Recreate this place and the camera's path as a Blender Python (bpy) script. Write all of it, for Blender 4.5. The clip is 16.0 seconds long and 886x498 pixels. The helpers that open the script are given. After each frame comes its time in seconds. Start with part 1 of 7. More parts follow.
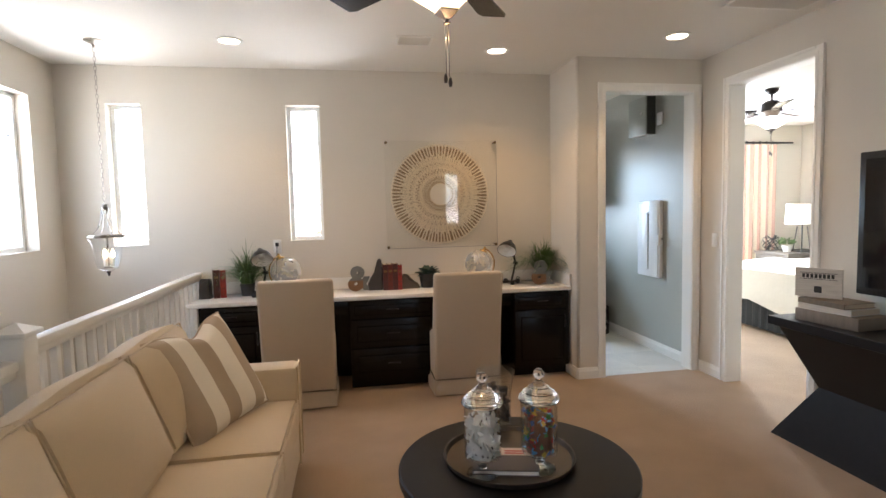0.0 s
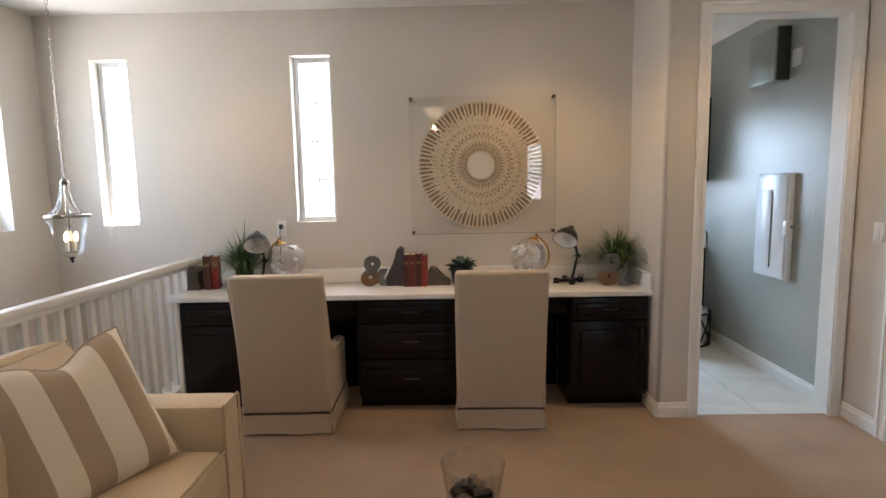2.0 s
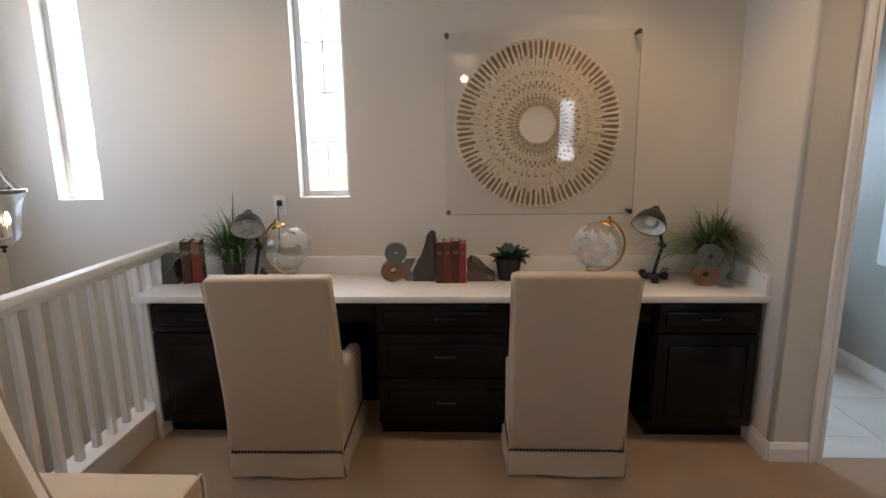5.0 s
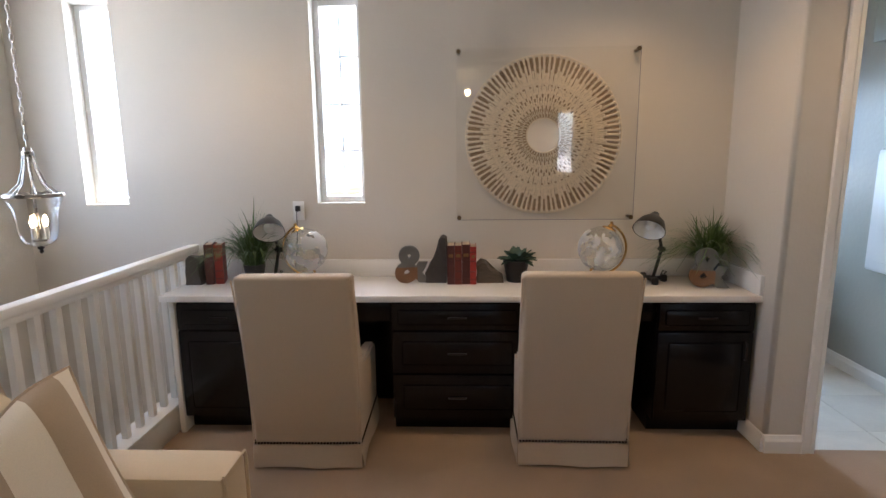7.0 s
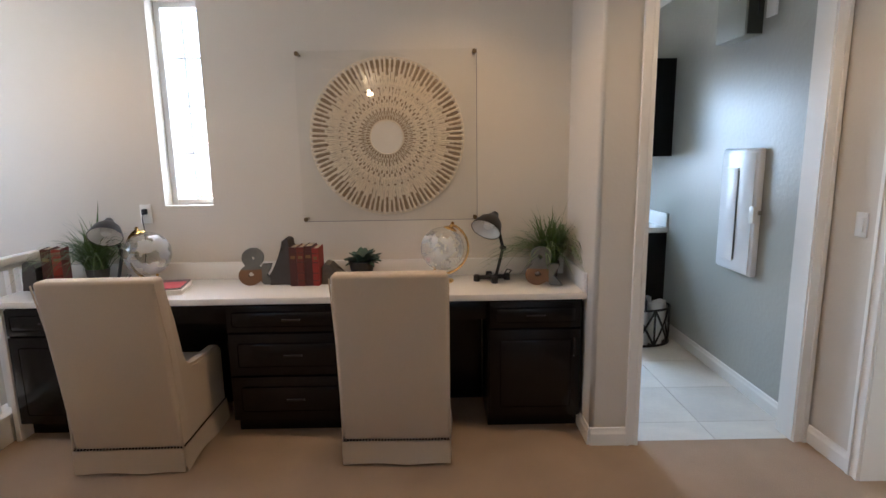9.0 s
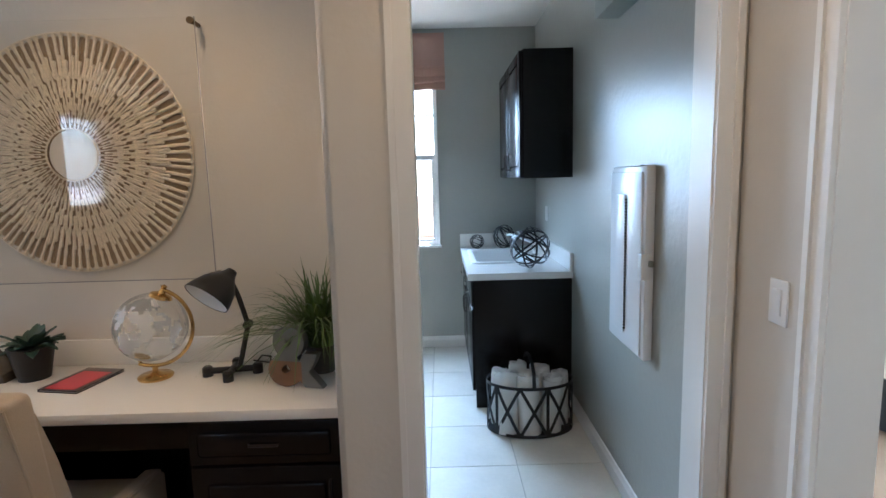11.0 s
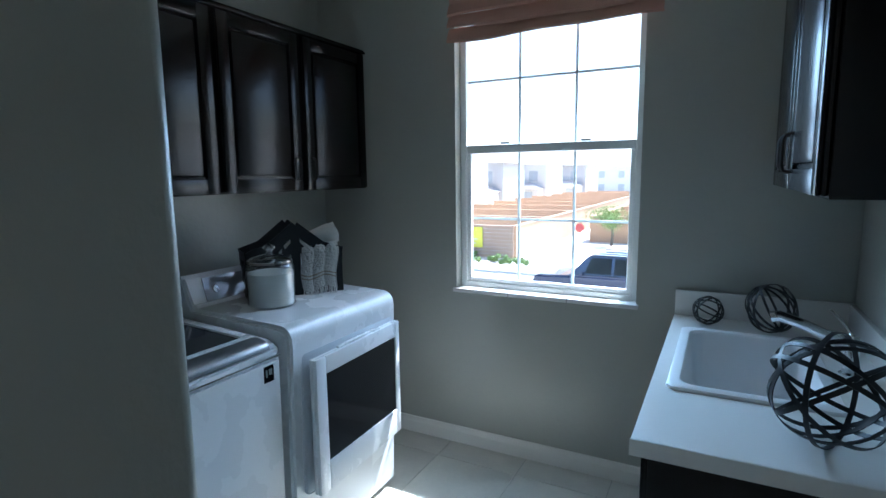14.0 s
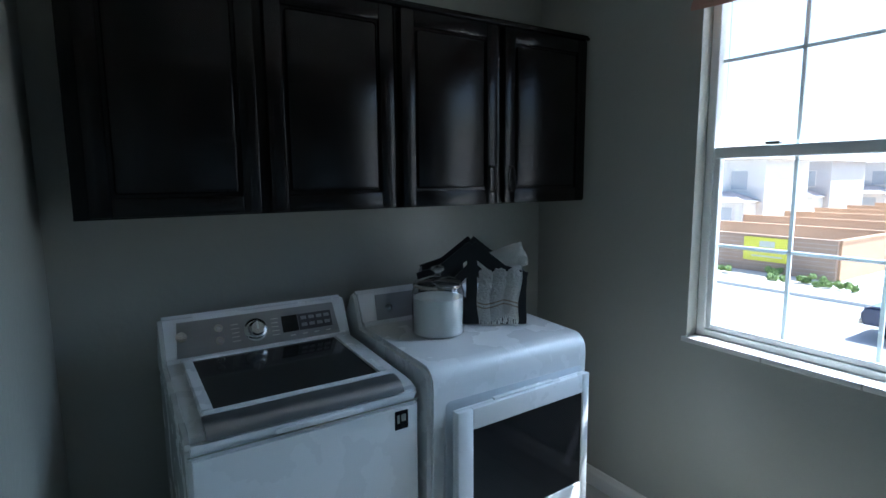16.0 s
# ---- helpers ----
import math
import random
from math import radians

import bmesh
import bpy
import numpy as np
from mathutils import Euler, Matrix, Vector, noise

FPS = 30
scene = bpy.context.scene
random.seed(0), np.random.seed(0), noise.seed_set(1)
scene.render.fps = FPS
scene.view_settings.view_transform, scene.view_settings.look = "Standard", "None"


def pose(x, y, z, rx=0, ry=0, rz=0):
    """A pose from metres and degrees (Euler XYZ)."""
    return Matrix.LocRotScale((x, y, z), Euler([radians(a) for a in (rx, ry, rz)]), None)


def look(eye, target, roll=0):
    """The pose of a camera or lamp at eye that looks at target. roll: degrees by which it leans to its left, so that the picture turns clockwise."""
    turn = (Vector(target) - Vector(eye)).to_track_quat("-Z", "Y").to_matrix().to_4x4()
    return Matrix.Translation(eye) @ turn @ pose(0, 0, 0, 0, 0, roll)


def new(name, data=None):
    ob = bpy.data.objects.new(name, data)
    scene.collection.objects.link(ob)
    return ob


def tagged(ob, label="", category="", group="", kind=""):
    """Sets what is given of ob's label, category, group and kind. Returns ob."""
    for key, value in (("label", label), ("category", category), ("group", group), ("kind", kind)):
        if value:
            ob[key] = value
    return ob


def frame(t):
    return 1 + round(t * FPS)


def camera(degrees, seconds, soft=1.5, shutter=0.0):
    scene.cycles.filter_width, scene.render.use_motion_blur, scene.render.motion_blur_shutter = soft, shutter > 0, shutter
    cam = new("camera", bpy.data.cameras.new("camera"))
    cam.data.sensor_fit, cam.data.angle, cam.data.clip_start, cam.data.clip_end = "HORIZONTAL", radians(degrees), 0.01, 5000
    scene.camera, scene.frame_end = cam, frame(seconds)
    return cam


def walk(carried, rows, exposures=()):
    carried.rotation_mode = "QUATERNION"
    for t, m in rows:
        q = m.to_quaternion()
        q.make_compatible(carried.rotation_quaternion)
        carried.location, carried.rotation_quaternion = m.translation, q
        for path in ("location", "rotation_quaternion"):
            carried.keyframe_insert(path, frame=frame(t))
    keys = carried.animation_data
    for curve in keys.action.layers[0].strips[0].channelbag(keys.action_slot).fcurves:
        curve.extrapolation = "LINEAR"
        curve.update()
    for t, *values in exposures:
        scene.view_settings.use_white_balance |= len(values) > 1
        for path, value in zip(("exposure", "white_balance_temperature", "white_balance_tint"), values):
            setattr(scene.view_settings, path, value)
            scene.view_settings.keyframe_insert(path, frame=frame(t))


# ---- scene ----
cam = camera(79.7, 16.0)
EXPOSURES = [(0.0, 3.3, 6150, 12), (1.5, 3.2, 6050, 13), (3.5, 2.85, 5900, 13), (9.0, 3.1, 5700, 13), (10.2, 3.05, 5600, 13), (12.3, 2.75, 5000, 5), (13.5, 2.02, 5100, 5), (14.5, 1.62, 5150, 4), (16.0, 1.48, 5200, 4)]
PATH = [
    (0, (0.259, 0.706, 1.489), (0.596, 2.672, 1.343), -1.3),
    (0.5, (0.414, 0.954, 1.496), (0.599, 2.937, 1.306), -1.2),
    (1, (0.529, 1.234, 1.499), (0.591, 3.22, 1.275), -1.2),
    (1.5, (0.696, 1.475, 1.508), (0.7, 3.46, 1.263), -1.2),
    (2, (0.864, 1.691, 1.496), (0.827, 3.676, 1.259), -1.1),
    (2.5, (0.891, 1.934, 1.494), (0.843, 3.919, 1.257), -1.0),
    (3, (0.861, 2.148, 1.494), (0.801, 4.133, 1.257), -0.8),
    (3.5, (0.839, 2.348, 1.471), (0.763, 4.333, 1.235), -0.8),
    (4, (0.82, 2.506, 1.52), (0.735, 4.484, 1.234), -0.9),
    (4.5, (0.761, 2.563, 1.538), (0.671, 4.529, 1.181), -0.8),
    (5, (0.685, 2.545, 1.545), (0.596, 4.505, 1.154), -0.8),
    (7.5, (0.607, 2.313, 1.522), (0.534, 4.282, 1.182), -0.6),
    (8, (0.81, 2.243, 1.547), (0.735, 4.212, 1.205), -0.8),
    (8.5, (1.101, 2.207, 1.554), (1.045, 4.177, 1.213), -0.9),
    (9, (1.378, 2.367, 1.521), (1.387, 4.337, 1.176), -0.9),
    (9.5, (1.676, 2.567, 1.56), (1.699, 4.541, 1.241), -0.9),
    (10, (2.001, 2.811, 1.566), (2.037, 4.789, 1.271), -1.0),
    (10.2, (2.115, 2.927, 1.547), (2.143, 4.908, 1.275), -1.2),
    (12.3, (2.775, 4.436, 1.502), (2.668, 6.416, 1.238), -0.9),
    (12.5, (2.799, 4.565, 1.508), (2.618, 6.54, 1.248), -0.8),
    (13, (2.87, 4.889, 1.529), (2.441, 6.824, 1.261), -0.8),
    (13.5, (2.865, 5.194, 1.52), (2.156, 7.045, 1.254), -0.6),
    (14, (2.803, 5.481, 1.55), (1.879, 7.233, 1.273), -0.7),
    (14.5, (2.78, 5.724, 1.545), (1.633, 7.34, 1.276), -0.8),
    (15, (2.762, 5.921, 1.566), (1.365, 7.328, 1.303), -0.6),
    (15.5, (2.757, 6.023, 1.586), (1.199, 7.249, 1.32), -0.4),
    (16, (2.788, 6.068, 1.595), (1.116, 7.133, 1.329), -0.5),
]
walk(cam, [(t, look(eye, aim, roll)) for t, eye, aim, roll in PATH], EXPOSURES)

# ---- world and light ----
world = bpy.data.worlds.new("sky")
scene.world = world
world.use_nodes = True
wn = world.node_tree.nodes
sky = wn.new("ShaderNodeTexSky")
sky.sky_type, sky.sun_disc = "NISHITA", False
sky.dust_density, sky.ozone_density = 2.2, 0.6
SUN_WAY = Vector((-0.24, -0.60, -1.0)).normalized()
sky.sun_elevation = math.asin(-SUN_WAY.z)
sky.sun_rotation = math.atan2(-SUN_WAY.x, -SUN_WAY.y)
wn["Background"].inputs["Strength"].default_value = 0.15
world.node_tree.links.new(sky.outputs["Color"], wn["Background"].inputs["Color"])

sun = new("sun", bpy.data.lights.new("sun", "SUN"))
sun.data.energy, sun.data.angle, sun.data.color = 5.0, radians(0.5), (1.0, 0.96, 0.90)
sun.matrix_world = look((0, 0, 30), Vector((0, 0, 30)) + SUN_WAY)


def window_light(x, y, z, aim, w, h, watts, color=(0.82, 0.91, 1.0), tilt=0.0):
    ob = new("window_daylight", bpy.data.lights.new("window_daylight", "AREA"))
    ob.data.shape, ob.data.size, ob.data.size_y = "RECTANGLE", w, h
    ob.data.energy, ob.data.color = watts, color
    ob.matrix_world = look((x, y, z), (x + aim[0], y + aim[1], z + tilt))
    return ob


def down_light(x, y, z, watts, color=(1.0, 0.62, 0.29)):
    ob = new("downlight_lamp", bpy.data.lights.new("downlight_lamp", "SPOT"))
    ob.data.energy, ob.data.color, ob.data.spot_size, ob.data.spot_blend = watts, color, radians(125), 0.8
    ob.data.shadow_soft_size = 0.06
    ob.matrix_world = look((x, y, z), (x, y, z - 1), 0)
    return ob


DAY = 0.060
window_light(-0.128, 5.80, 1.84, (0, -1), 0.27, 1.16, 20 * DAY)
window_light(-1.575, 5.80, 1.84, (0, -1), 0.27, 1.16, 20 * DAY)
window_light(-2.34, 4.72, 1.83, (1, 0), 0.95, 1.15, 33 * DAY)
window_light(-2.34, 0.50, 1.83, (1, 0), 0.95, 1.15, 30 * DAY)
window_light(2.62, -2.25, 1.75, (0, 1), 0.40, 1.20, 8 * DAY)
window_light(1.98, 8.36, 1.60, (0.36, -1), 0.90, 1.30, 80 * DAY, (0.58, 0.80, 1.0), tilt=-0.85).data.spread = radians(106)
window_light(5.4, 8.36, 1.6, (0, -1), 1.8, 1.5, 640 * DAY)
for lx, ly in ((-0.56, 4.82), (1.44, 4.87), (2.69, 4.39), (-0.2, 0.9), (2.2, 0.9)):
    down_light(lx, ly, 2.70, 3.8 if ly > 4.85 else 3.0 if ly > 2 else 0.9)

# ---- materials ----


def mat(name, color, rough=0.5, metal=0.0, vary=0.06, scale=6.0, fine=0.0, fine_scale=180.0, bump=0.0, bump_scale=60.0, rough_vary=0.05,
        stretch=(1, 1, 1), random=0.0, **sockets):
    """A procedural paint: colour that varies at two scales, roughness that varies, and a fine relief."""
    m = bpy.data.materials.new(name)
    m.use_nodes = True
    n, link = m.node_tree.nodes, m.node_tree.links
    p = n["Principled BSDF"]
    p.inputs["Metallic"].default_value = metal
    co = n.new("ShaderNodeTexCoord")
    mp = n.new("ShaderNodeMapping")
    mp.inputs["Scale"].default_value = stretch
    link.new(co.outputs["Object"], mp.inputs["Vector"])
    big = n.new("ShaderNodeTexNoise")
    big.inputs["Scale"].default_value, big.inputs["Detail"].default_value = scale, 5
    link.new(mp.outputs["Vector"], big.inputs["Vector"])
    small = n.new("ShaderNodeTexNoise")
    small.inputs["Scale"].default_value, small.inputs["Detail"].default_value = fine_scale, 3
    link.new(mp.outputs["Vector"], small.inputs["Vector"])
    mix = n.new("ShaderNodeMath")
    mix.operation = "MULTIPLY_ADD"
    mix.inputs[1].default_value, mix.inputs[2].default_value = 2 * vary, 1 - vary
    link.new(big.outputs["Fac"], mix.inputs[0])
    mix2 = n.new("ShaderNodeMath")
    mix2.operation = "MULTIPLY_ADD"
    mix2.inputs[1].default_value, mix2.inputs[2].default_value = 2 * fine, 1 - fine
    link.new(small.outputs["Fac"], mix2.inputs[0])
    both = n.new("ShaderNodeMath")
    both.operation = "MULTIPLY"
    link.new(mix.outputs[0], both.inputs[0])
    link.new(mix2.outputs[0], both.inputs[1])
    last = both
    if random:
        info = n.new("ShaderNodeObjectInfo")
        r = n.new("ShaderNodeMath")
        r.operation = "MULTIPLY_ADD"
        r.inputs[1].default_value, r.inputs[2].default_value = 2 * random, 1 - random
        link.new(info.outputs["Random"], r.inputs[0])
        last = n.new("ShaderNodeMath")
        last.operation = "MULTIPLY"
        link.new(both.outputs[0], last.inputs[0])
        link.new(r.outputs[0], last.inputs[1])
    tint = n.new("ShaderNodeVectorMath")
    tint.operation = "SCALE"
    tint.inputs[0].default_value = color
    link.new(last.outputs[0], tint.inputs["Scale"])
    link.new(tint.outputs[0], p.inputs["Base Color"])
    rv = n.new("ShaderNodeMath")
    rv.operation = "MULTIPLY_ADD"
    rv.inputs[1].default_value, rv.inputs[2].default_value = 2 * rough_vary, rough - rough_vary
    link.new(big.outputs["Fac"], rv.inputs[0])
    link.new(rv.outputs[0], p.inputs["Roughness"])
    if bump:
        bn = n.new("ShaderNodeTexNoise")
        bn.inputs["Scale"].default_value, bn.inputs["Detail"].default_value = bump_scale, 4
        link.new(mp.outputs["Vector"], bn.inputs["Vector"])
        b = n.new("ShaderNodeBump")
        b.inputs["Strength"].default_value, b.inputs["Distance"].default_value = bump, 0.01
        link.new(bn.outputs["Fac"], b.inputs["Height"])
        link.new(b.outputs["Normal"], p.inputs["Normal"])
    for key, value in sockets.items():
        p.inputs[key.replace("_", " ")].default_value = value
    return m


def glass(name, color=(1, 1, 1), rough=0.0, gloss=0.06, gain_=0.55, power_=3.5):
    """Thin clear glass: mostly passed straight through, with a mirror gloss that grows at grazing angles."""
    m = bpy.data.materials.new(name)
    m.use_nodes = True
    n, link = m.node_tree.nodes, m.node_tree.links
    n.remove(n["Principled BSDF"])
    t, g, mix, lw = n.new("ShaderNodeBsdfTransparent"), n.new("ShaderNodeBsdfGlossy"), n.new("ShaderNodeMixShader"), n.new("ShaderNodeLayerWeight")
    t.inputs["Color"].default_value = (*color, 1)
    g.inputs["Roughness"].default_value = rough
    lw.inputs["Blend"].default_value = 0.5
    power, gain = n.new("ShaderNodeMath"), n.new("ShaderNodeMath")
    power.operation, gain.operation = "POWER", "MULTIPLY_ADD"
    power.inputs[1].default_value = power_
    gain.inputs[1].default_value, gain.inputs[2].default_value = gain_, gloss
    link.new(lw.outputs["Facing"], power.inputs[0])
    link.new(power.outputs[0], gain.inputs[0])
    link.new(gain.outputs[0], mix.inputs[0])
    link.new(t.outputs[0], mix.inputs[1])
    link.new(g.outputs[0], mix.inputs[2])
    link.new(mix.outputs[0], n["Material Output"].inputs["Surface"])
    return m


def glow(name, color, strength):
    m = bpy.data.materials.new(name)
    m.use_nodes = True
    p = m.node_tree.nodes["Principled BSDF"]
    p.inputs["Base Color"].default_value = (0.8, 0.8, 0.8, 1)
    p.inputs["Emission Color"].default_value = (*color, 1)
    p.inputs["Emission Strength"].default_value = strength
    return m


M_WALL = mat("greige_wall_paint", (0.62, 0.575, 0.50), 0.62, vary=0.02, scale=1.2, bump=0.10, bump_scale=55)
M_LWALL = mat("satin_greige_wall_paint", (0.38, 0.378, 0.33), 0.33, vary=0.03, scale=1.2, bump=0.17, bump_scale=34, rough_vary=0.02)
M_CEIL = mat("white_ceiling_paint", (0.80, 0.77, 0.71), 0.8, vary=0.015, scale=1.0, bump=0.1, bump_scale=50)
M_TRIM = mat("white_trim_paint", (0.80, 0.78, 0.73), 0.35, vary=0.02, scale=3)
M_CARPET = mat("beige_cut_pile_carpet", (0.40, 0.288, 0.192), 0.95, vary=0.22, scale=2.6, fine=0.22, fine_scale=260, bump=0.9, bump_scale=240)
M_TILE = mat("grey_porcelain_tile", (0.68, 0.655, 0.585), 0.45, vary=0.2, scale=3.5, fine=0.06, fine_scale=40, bump=0.05, bump_scale=20, random=0.08)
M_GROUT = mat("grey_grout", (0.46, 0.44, 0.40), 0.9, vary=0.1, scale=20)
M_ESPRESSO = mat("espresso_stained_wood", (0.0075, 0.0055, 0.005), 0.24, vary=0.12, scale=4, fine=0.06, fine_scale=60, rough_vary=0.012, Specular_IOR_Level=0.28)
M_BLACKWOOD = mat("black_stained_wood", (0.010, 0.008, 0.0075), 0.40, vary=0.35, scale=3, stretch=(1, 9, 9), fine=0.2, fine_scale=60, bump=0.06, bump_scale=40, Specular_IOR_Level=0.25)
M_QUARTZ = mat("white_quartz_countertop", (0.78, 0.765, 0.73), 0.22, vary=0.02, scale=3, fine=0.05, fine_scale=400)
M_LINEN = mat("oatmeal_linen", (0.52, 0.42, 0.305), 0.9, vary=0.03, scale=4, fine=0.14, fine_scale=420, bump=0.25, bump_scale=420, stretch=(1, 1, 1), Sheen_Weight=0.2)
M_SOFA = mat("cream_sofa_linen", (0.60, 0.475, 0.31), 0.9, vary=0.04, scale=3, fine=0.10, fine_scale=380, bump=0.2, bump_scale=300, Sheen_Weight=0.2)
M_CREAM = mat("ivory_linen", (0.80, 0.73, 0.60), 0.9, vary=0.03, scale=5, fine=0.1, fine_scale=380, bump=0.2, bump_scale=350)
M_TAN = mat("tan_linen_stripe", (0.45, 0.35, 0.24), 0.9, vary=0.03, scale=5, fine=0.1, fine_scale=380, bump=0.2, bump_scale=350)
M_NAIL = mat("dark_bronze_nailheads", (0.06, 0.045, 0.035), 0.35, 1.0, vary=0.2)
M_GLASS = glass("window_glass", gloss=0.03)
M_CLEAR = glass("clear_glass", (0.97, 0.98, 0.98), gloss=0.06, gain_=0.7, power_=3.0)
M_LEAD = mat("thick_clear_glass", (1, 1, 1), 0.0, vary=0.0, rough_vary=0.0, Transmission_Weight=1.0, IOR=1.46)
M_LIDGLASS = glass("glossy_lid_glass", (0.86, 0.88, 0.88), gloss=0.16, gain_=0.8, power_=2.0)
M_ACRYL = glass("clear_acrylic", (0.985, 0.985, 0.98), gloss=0.035)
M_VINYL = mat("white_vinyl_frame", (0.82, 0.83, 0.82), 0.35, vary=0.015)
M_GRID = mat("translucent_white_grid", (0.82, 0.84, 0.84), 0.4, vary=0.01)
gn, gl = M_GRID.node_tree.nodes, M_GRID.node_tree.links
g_thin, g_mix = gn.new("ShaderNodeBsdfTranslucent"), gn.new("ShaderNodeMixShader")
g_thin.inputs["Color"].default_value = (0.80, 0.86, 0.86, 1)
g_mix.inputs[0].default_value = 0.25
gl.new(gn["Principled BSDF"].outputs[0], g_mix.inputs[1])
gl.new(g_thin.outputs[0], g_mix.inputs[2])
gl.new(g_mix.outputs[0], gn["Material Output"].inputs["Surface"])
M_NICKEL = mat("brushed_nickel", (0.36, 0.33, 0.29), 0.28, 1.0, vary=0.05, scale=20)
M_BRASS = mat("antique_brass", (0.62, 0.40, 0.14), 0.25, 1.0, vary=0.12, scale=14)
M_BRONZE = mat("oil_rubbed_bronze", (0.022, 0.016, 0.013), 0.45, 0.5, vary=0.2, scale=12)
M_BLACK = mat("black_painted_metal", (0.018, 0.018, 0.02), 0.4, 0.3, vary=0.2, scale=20)
M_ENAMEL = mat("white_enamel_panel", (0.80, 0.80, 0.80), 0.30, vary=0.015)
M_APPL = mat("white_appliance_enamel", (0.78, 0.79, 0.80), 0.27, vary=0.01)
M_SILVER = mat("brushed_silver_plastic", (0.34, 0.34, 0.345), 0.30, 0.85, vary=0.06, scale=8, stretch=(1, 1, 14))
M_DARKGLASS = mat("smoked_dark_glass", (0.012, 0.012, 0.014), 0.08, vary=0.1)
M_CHROME = mat("polished_chrome", (0.72, 0.72, 0.72), 0.16, 1.0, vary=0.03)
M_PAPER = mat("rolled_white_paper", (0.80, 0.70, 0.54), 0.6, vary=0.22, scale=25, fine=0.15, fine_scale=90)
M_WHITECARD = mat("white_card", (0.80, 0.77, 0.71), 0.8, vary=0.02)
M_TOWEL = mat("white_terry_towel", (0.80, 0.79, 0.76), 0.95, vary=0.05, scale=12, fine=0.12, fine_scale=200, bump=0.8, bump_scale=160)
M_LEAF = mat("green_grass_blades", (0.085, 0.145, 0.04), 0.45, vary=0.6, scale=22, random=0.2)
M_SUCC = mat("dusty_green_leaves", (0.035, 0.075, 0.05), 0.5, vary=0.3, scale=12, random=0.15)
M_ZINC = mat("weathered_zinc", (0.16, 0.16, 0.15), 0.5, 0.5, vary=0.3, scale=14)
M_RUST = mat("worn_wood_and_rust", (0.19, 0.095, 0.04), 0.6, vary=0.4, scale=14, bump=0.2, bump_scale=40)
M_STONE = mat("dark_petrified_stone", (0.05, 0.042, 0.038), 0.6, vary=0.4, scale=14, bump=0.6, bump_scale=30)
M_DRIFT = mat("grey_brown_driftwood", (0.11, 0.09, 0.07), 0.7, vary=0.4, scale=12, stretch=(2, 8, 8), bump=0.5, bump_scale=30)
M_RED = mat("red_book_cloth", (0.25, 0.018, 0.011), 0.55, vary=0.2, scale=20, random=0.25)
M_DKRED = mat("dark_red_leather", (0.065, 0.013, 0.009), 0.5, vary=0.3, scale=20)
M_PAGES = mat("aged_book_pages", (0.60, 0.50, 0.36), 0.85, vary=0.1, scale=30, stretch=(1, 1, 30))
M_PLASTIC = mat("white_plastic", (0.80, 0.79, 0.76), 0.35, vary=0.01)
M_GREYBOX = mat("grey_green_steel", (0.28, 0.29, 0.25), 0.45, 0.4, vary=0.05)
M_PINK = mat("dusty_pink_linen", (0.50, 0.30, 0.235), 0.9, vary=0.04, scale=5, fine=0.12, fine_scale=300, bump=0.25, bump_scale=300)
M_MATTEGREY = mat("dark_grey_fabric", (0.05, 0.055, 0.06), 0.9, vary=0.1, bump=0.2)
M_BULB = glow("warm_lamp_glow", (1.0, 0.72, 0.40), 2.6)
M_DOWN = glow("downlight_lens", (1.0, 0.84, 0.62), 2.0)
M_FANGLASS = glow("lit_alabaster_glass", (1.0, 0.70, 0.34), 0.34)

# ---- mesh helpers ----


def box(bm, x0, y0, z0, x1, y1, z1, bev=0.0, seg=2):
    x0, x1, y0, y1, z0, z1 = min(x0, x1), max(x0, x1), min(y0, y1), max(y0, y1), min(z0, z1), max(z0, z1)
    r = bmesh.ops.create_cube(bm, size=1.0, matrix=Matrix.LocRotScale(((x0 + x1) / 2, (y0 + y1) / 2, (z0 + z1) / 2), None, (x1 - x0, y1 - y0, z1 - z0)))
    if bev:
        es = list({e for v in r["verts"] for e in v.link_edges})
        bmesh.ops.bevel(bm, geom=es, offset=bev, segments=seg, affect="EDGES", profile=0.5)
    return r["verts"]


def lathe(bm, prof, seg=24, at=(0, 0, 0), m=None):
    """Turns a profile of (radius, height) round the vertical."""
    m = m or Matrix.Translation(at)
    rings = []
    for r, z in prof:
        if r < 1e-5:
            rings.append([bm.verts.new(m @ Vector((0, 0, z)))])
        else:
            rings.append([bm.verts.new(m @ Vector((r * math.cos(2 * math.pi * k / seg), r * math.sin(2 * math.pi * k / seg), z))) for k in range(seg)])
    for a, b in zip(rings, rings[1:]):
        for k in range(seg):
            i, j = k, (k + 1) % seg
            q = [a[i % len(a)], a[j % len(a)], b[j % len(b)], b[i % len(b)]]
            q = [v for n_, v in enumerate(q) if v not in q[:n_]]
            if len(q) > 2:
                bm.faces.new(q)
    return bm


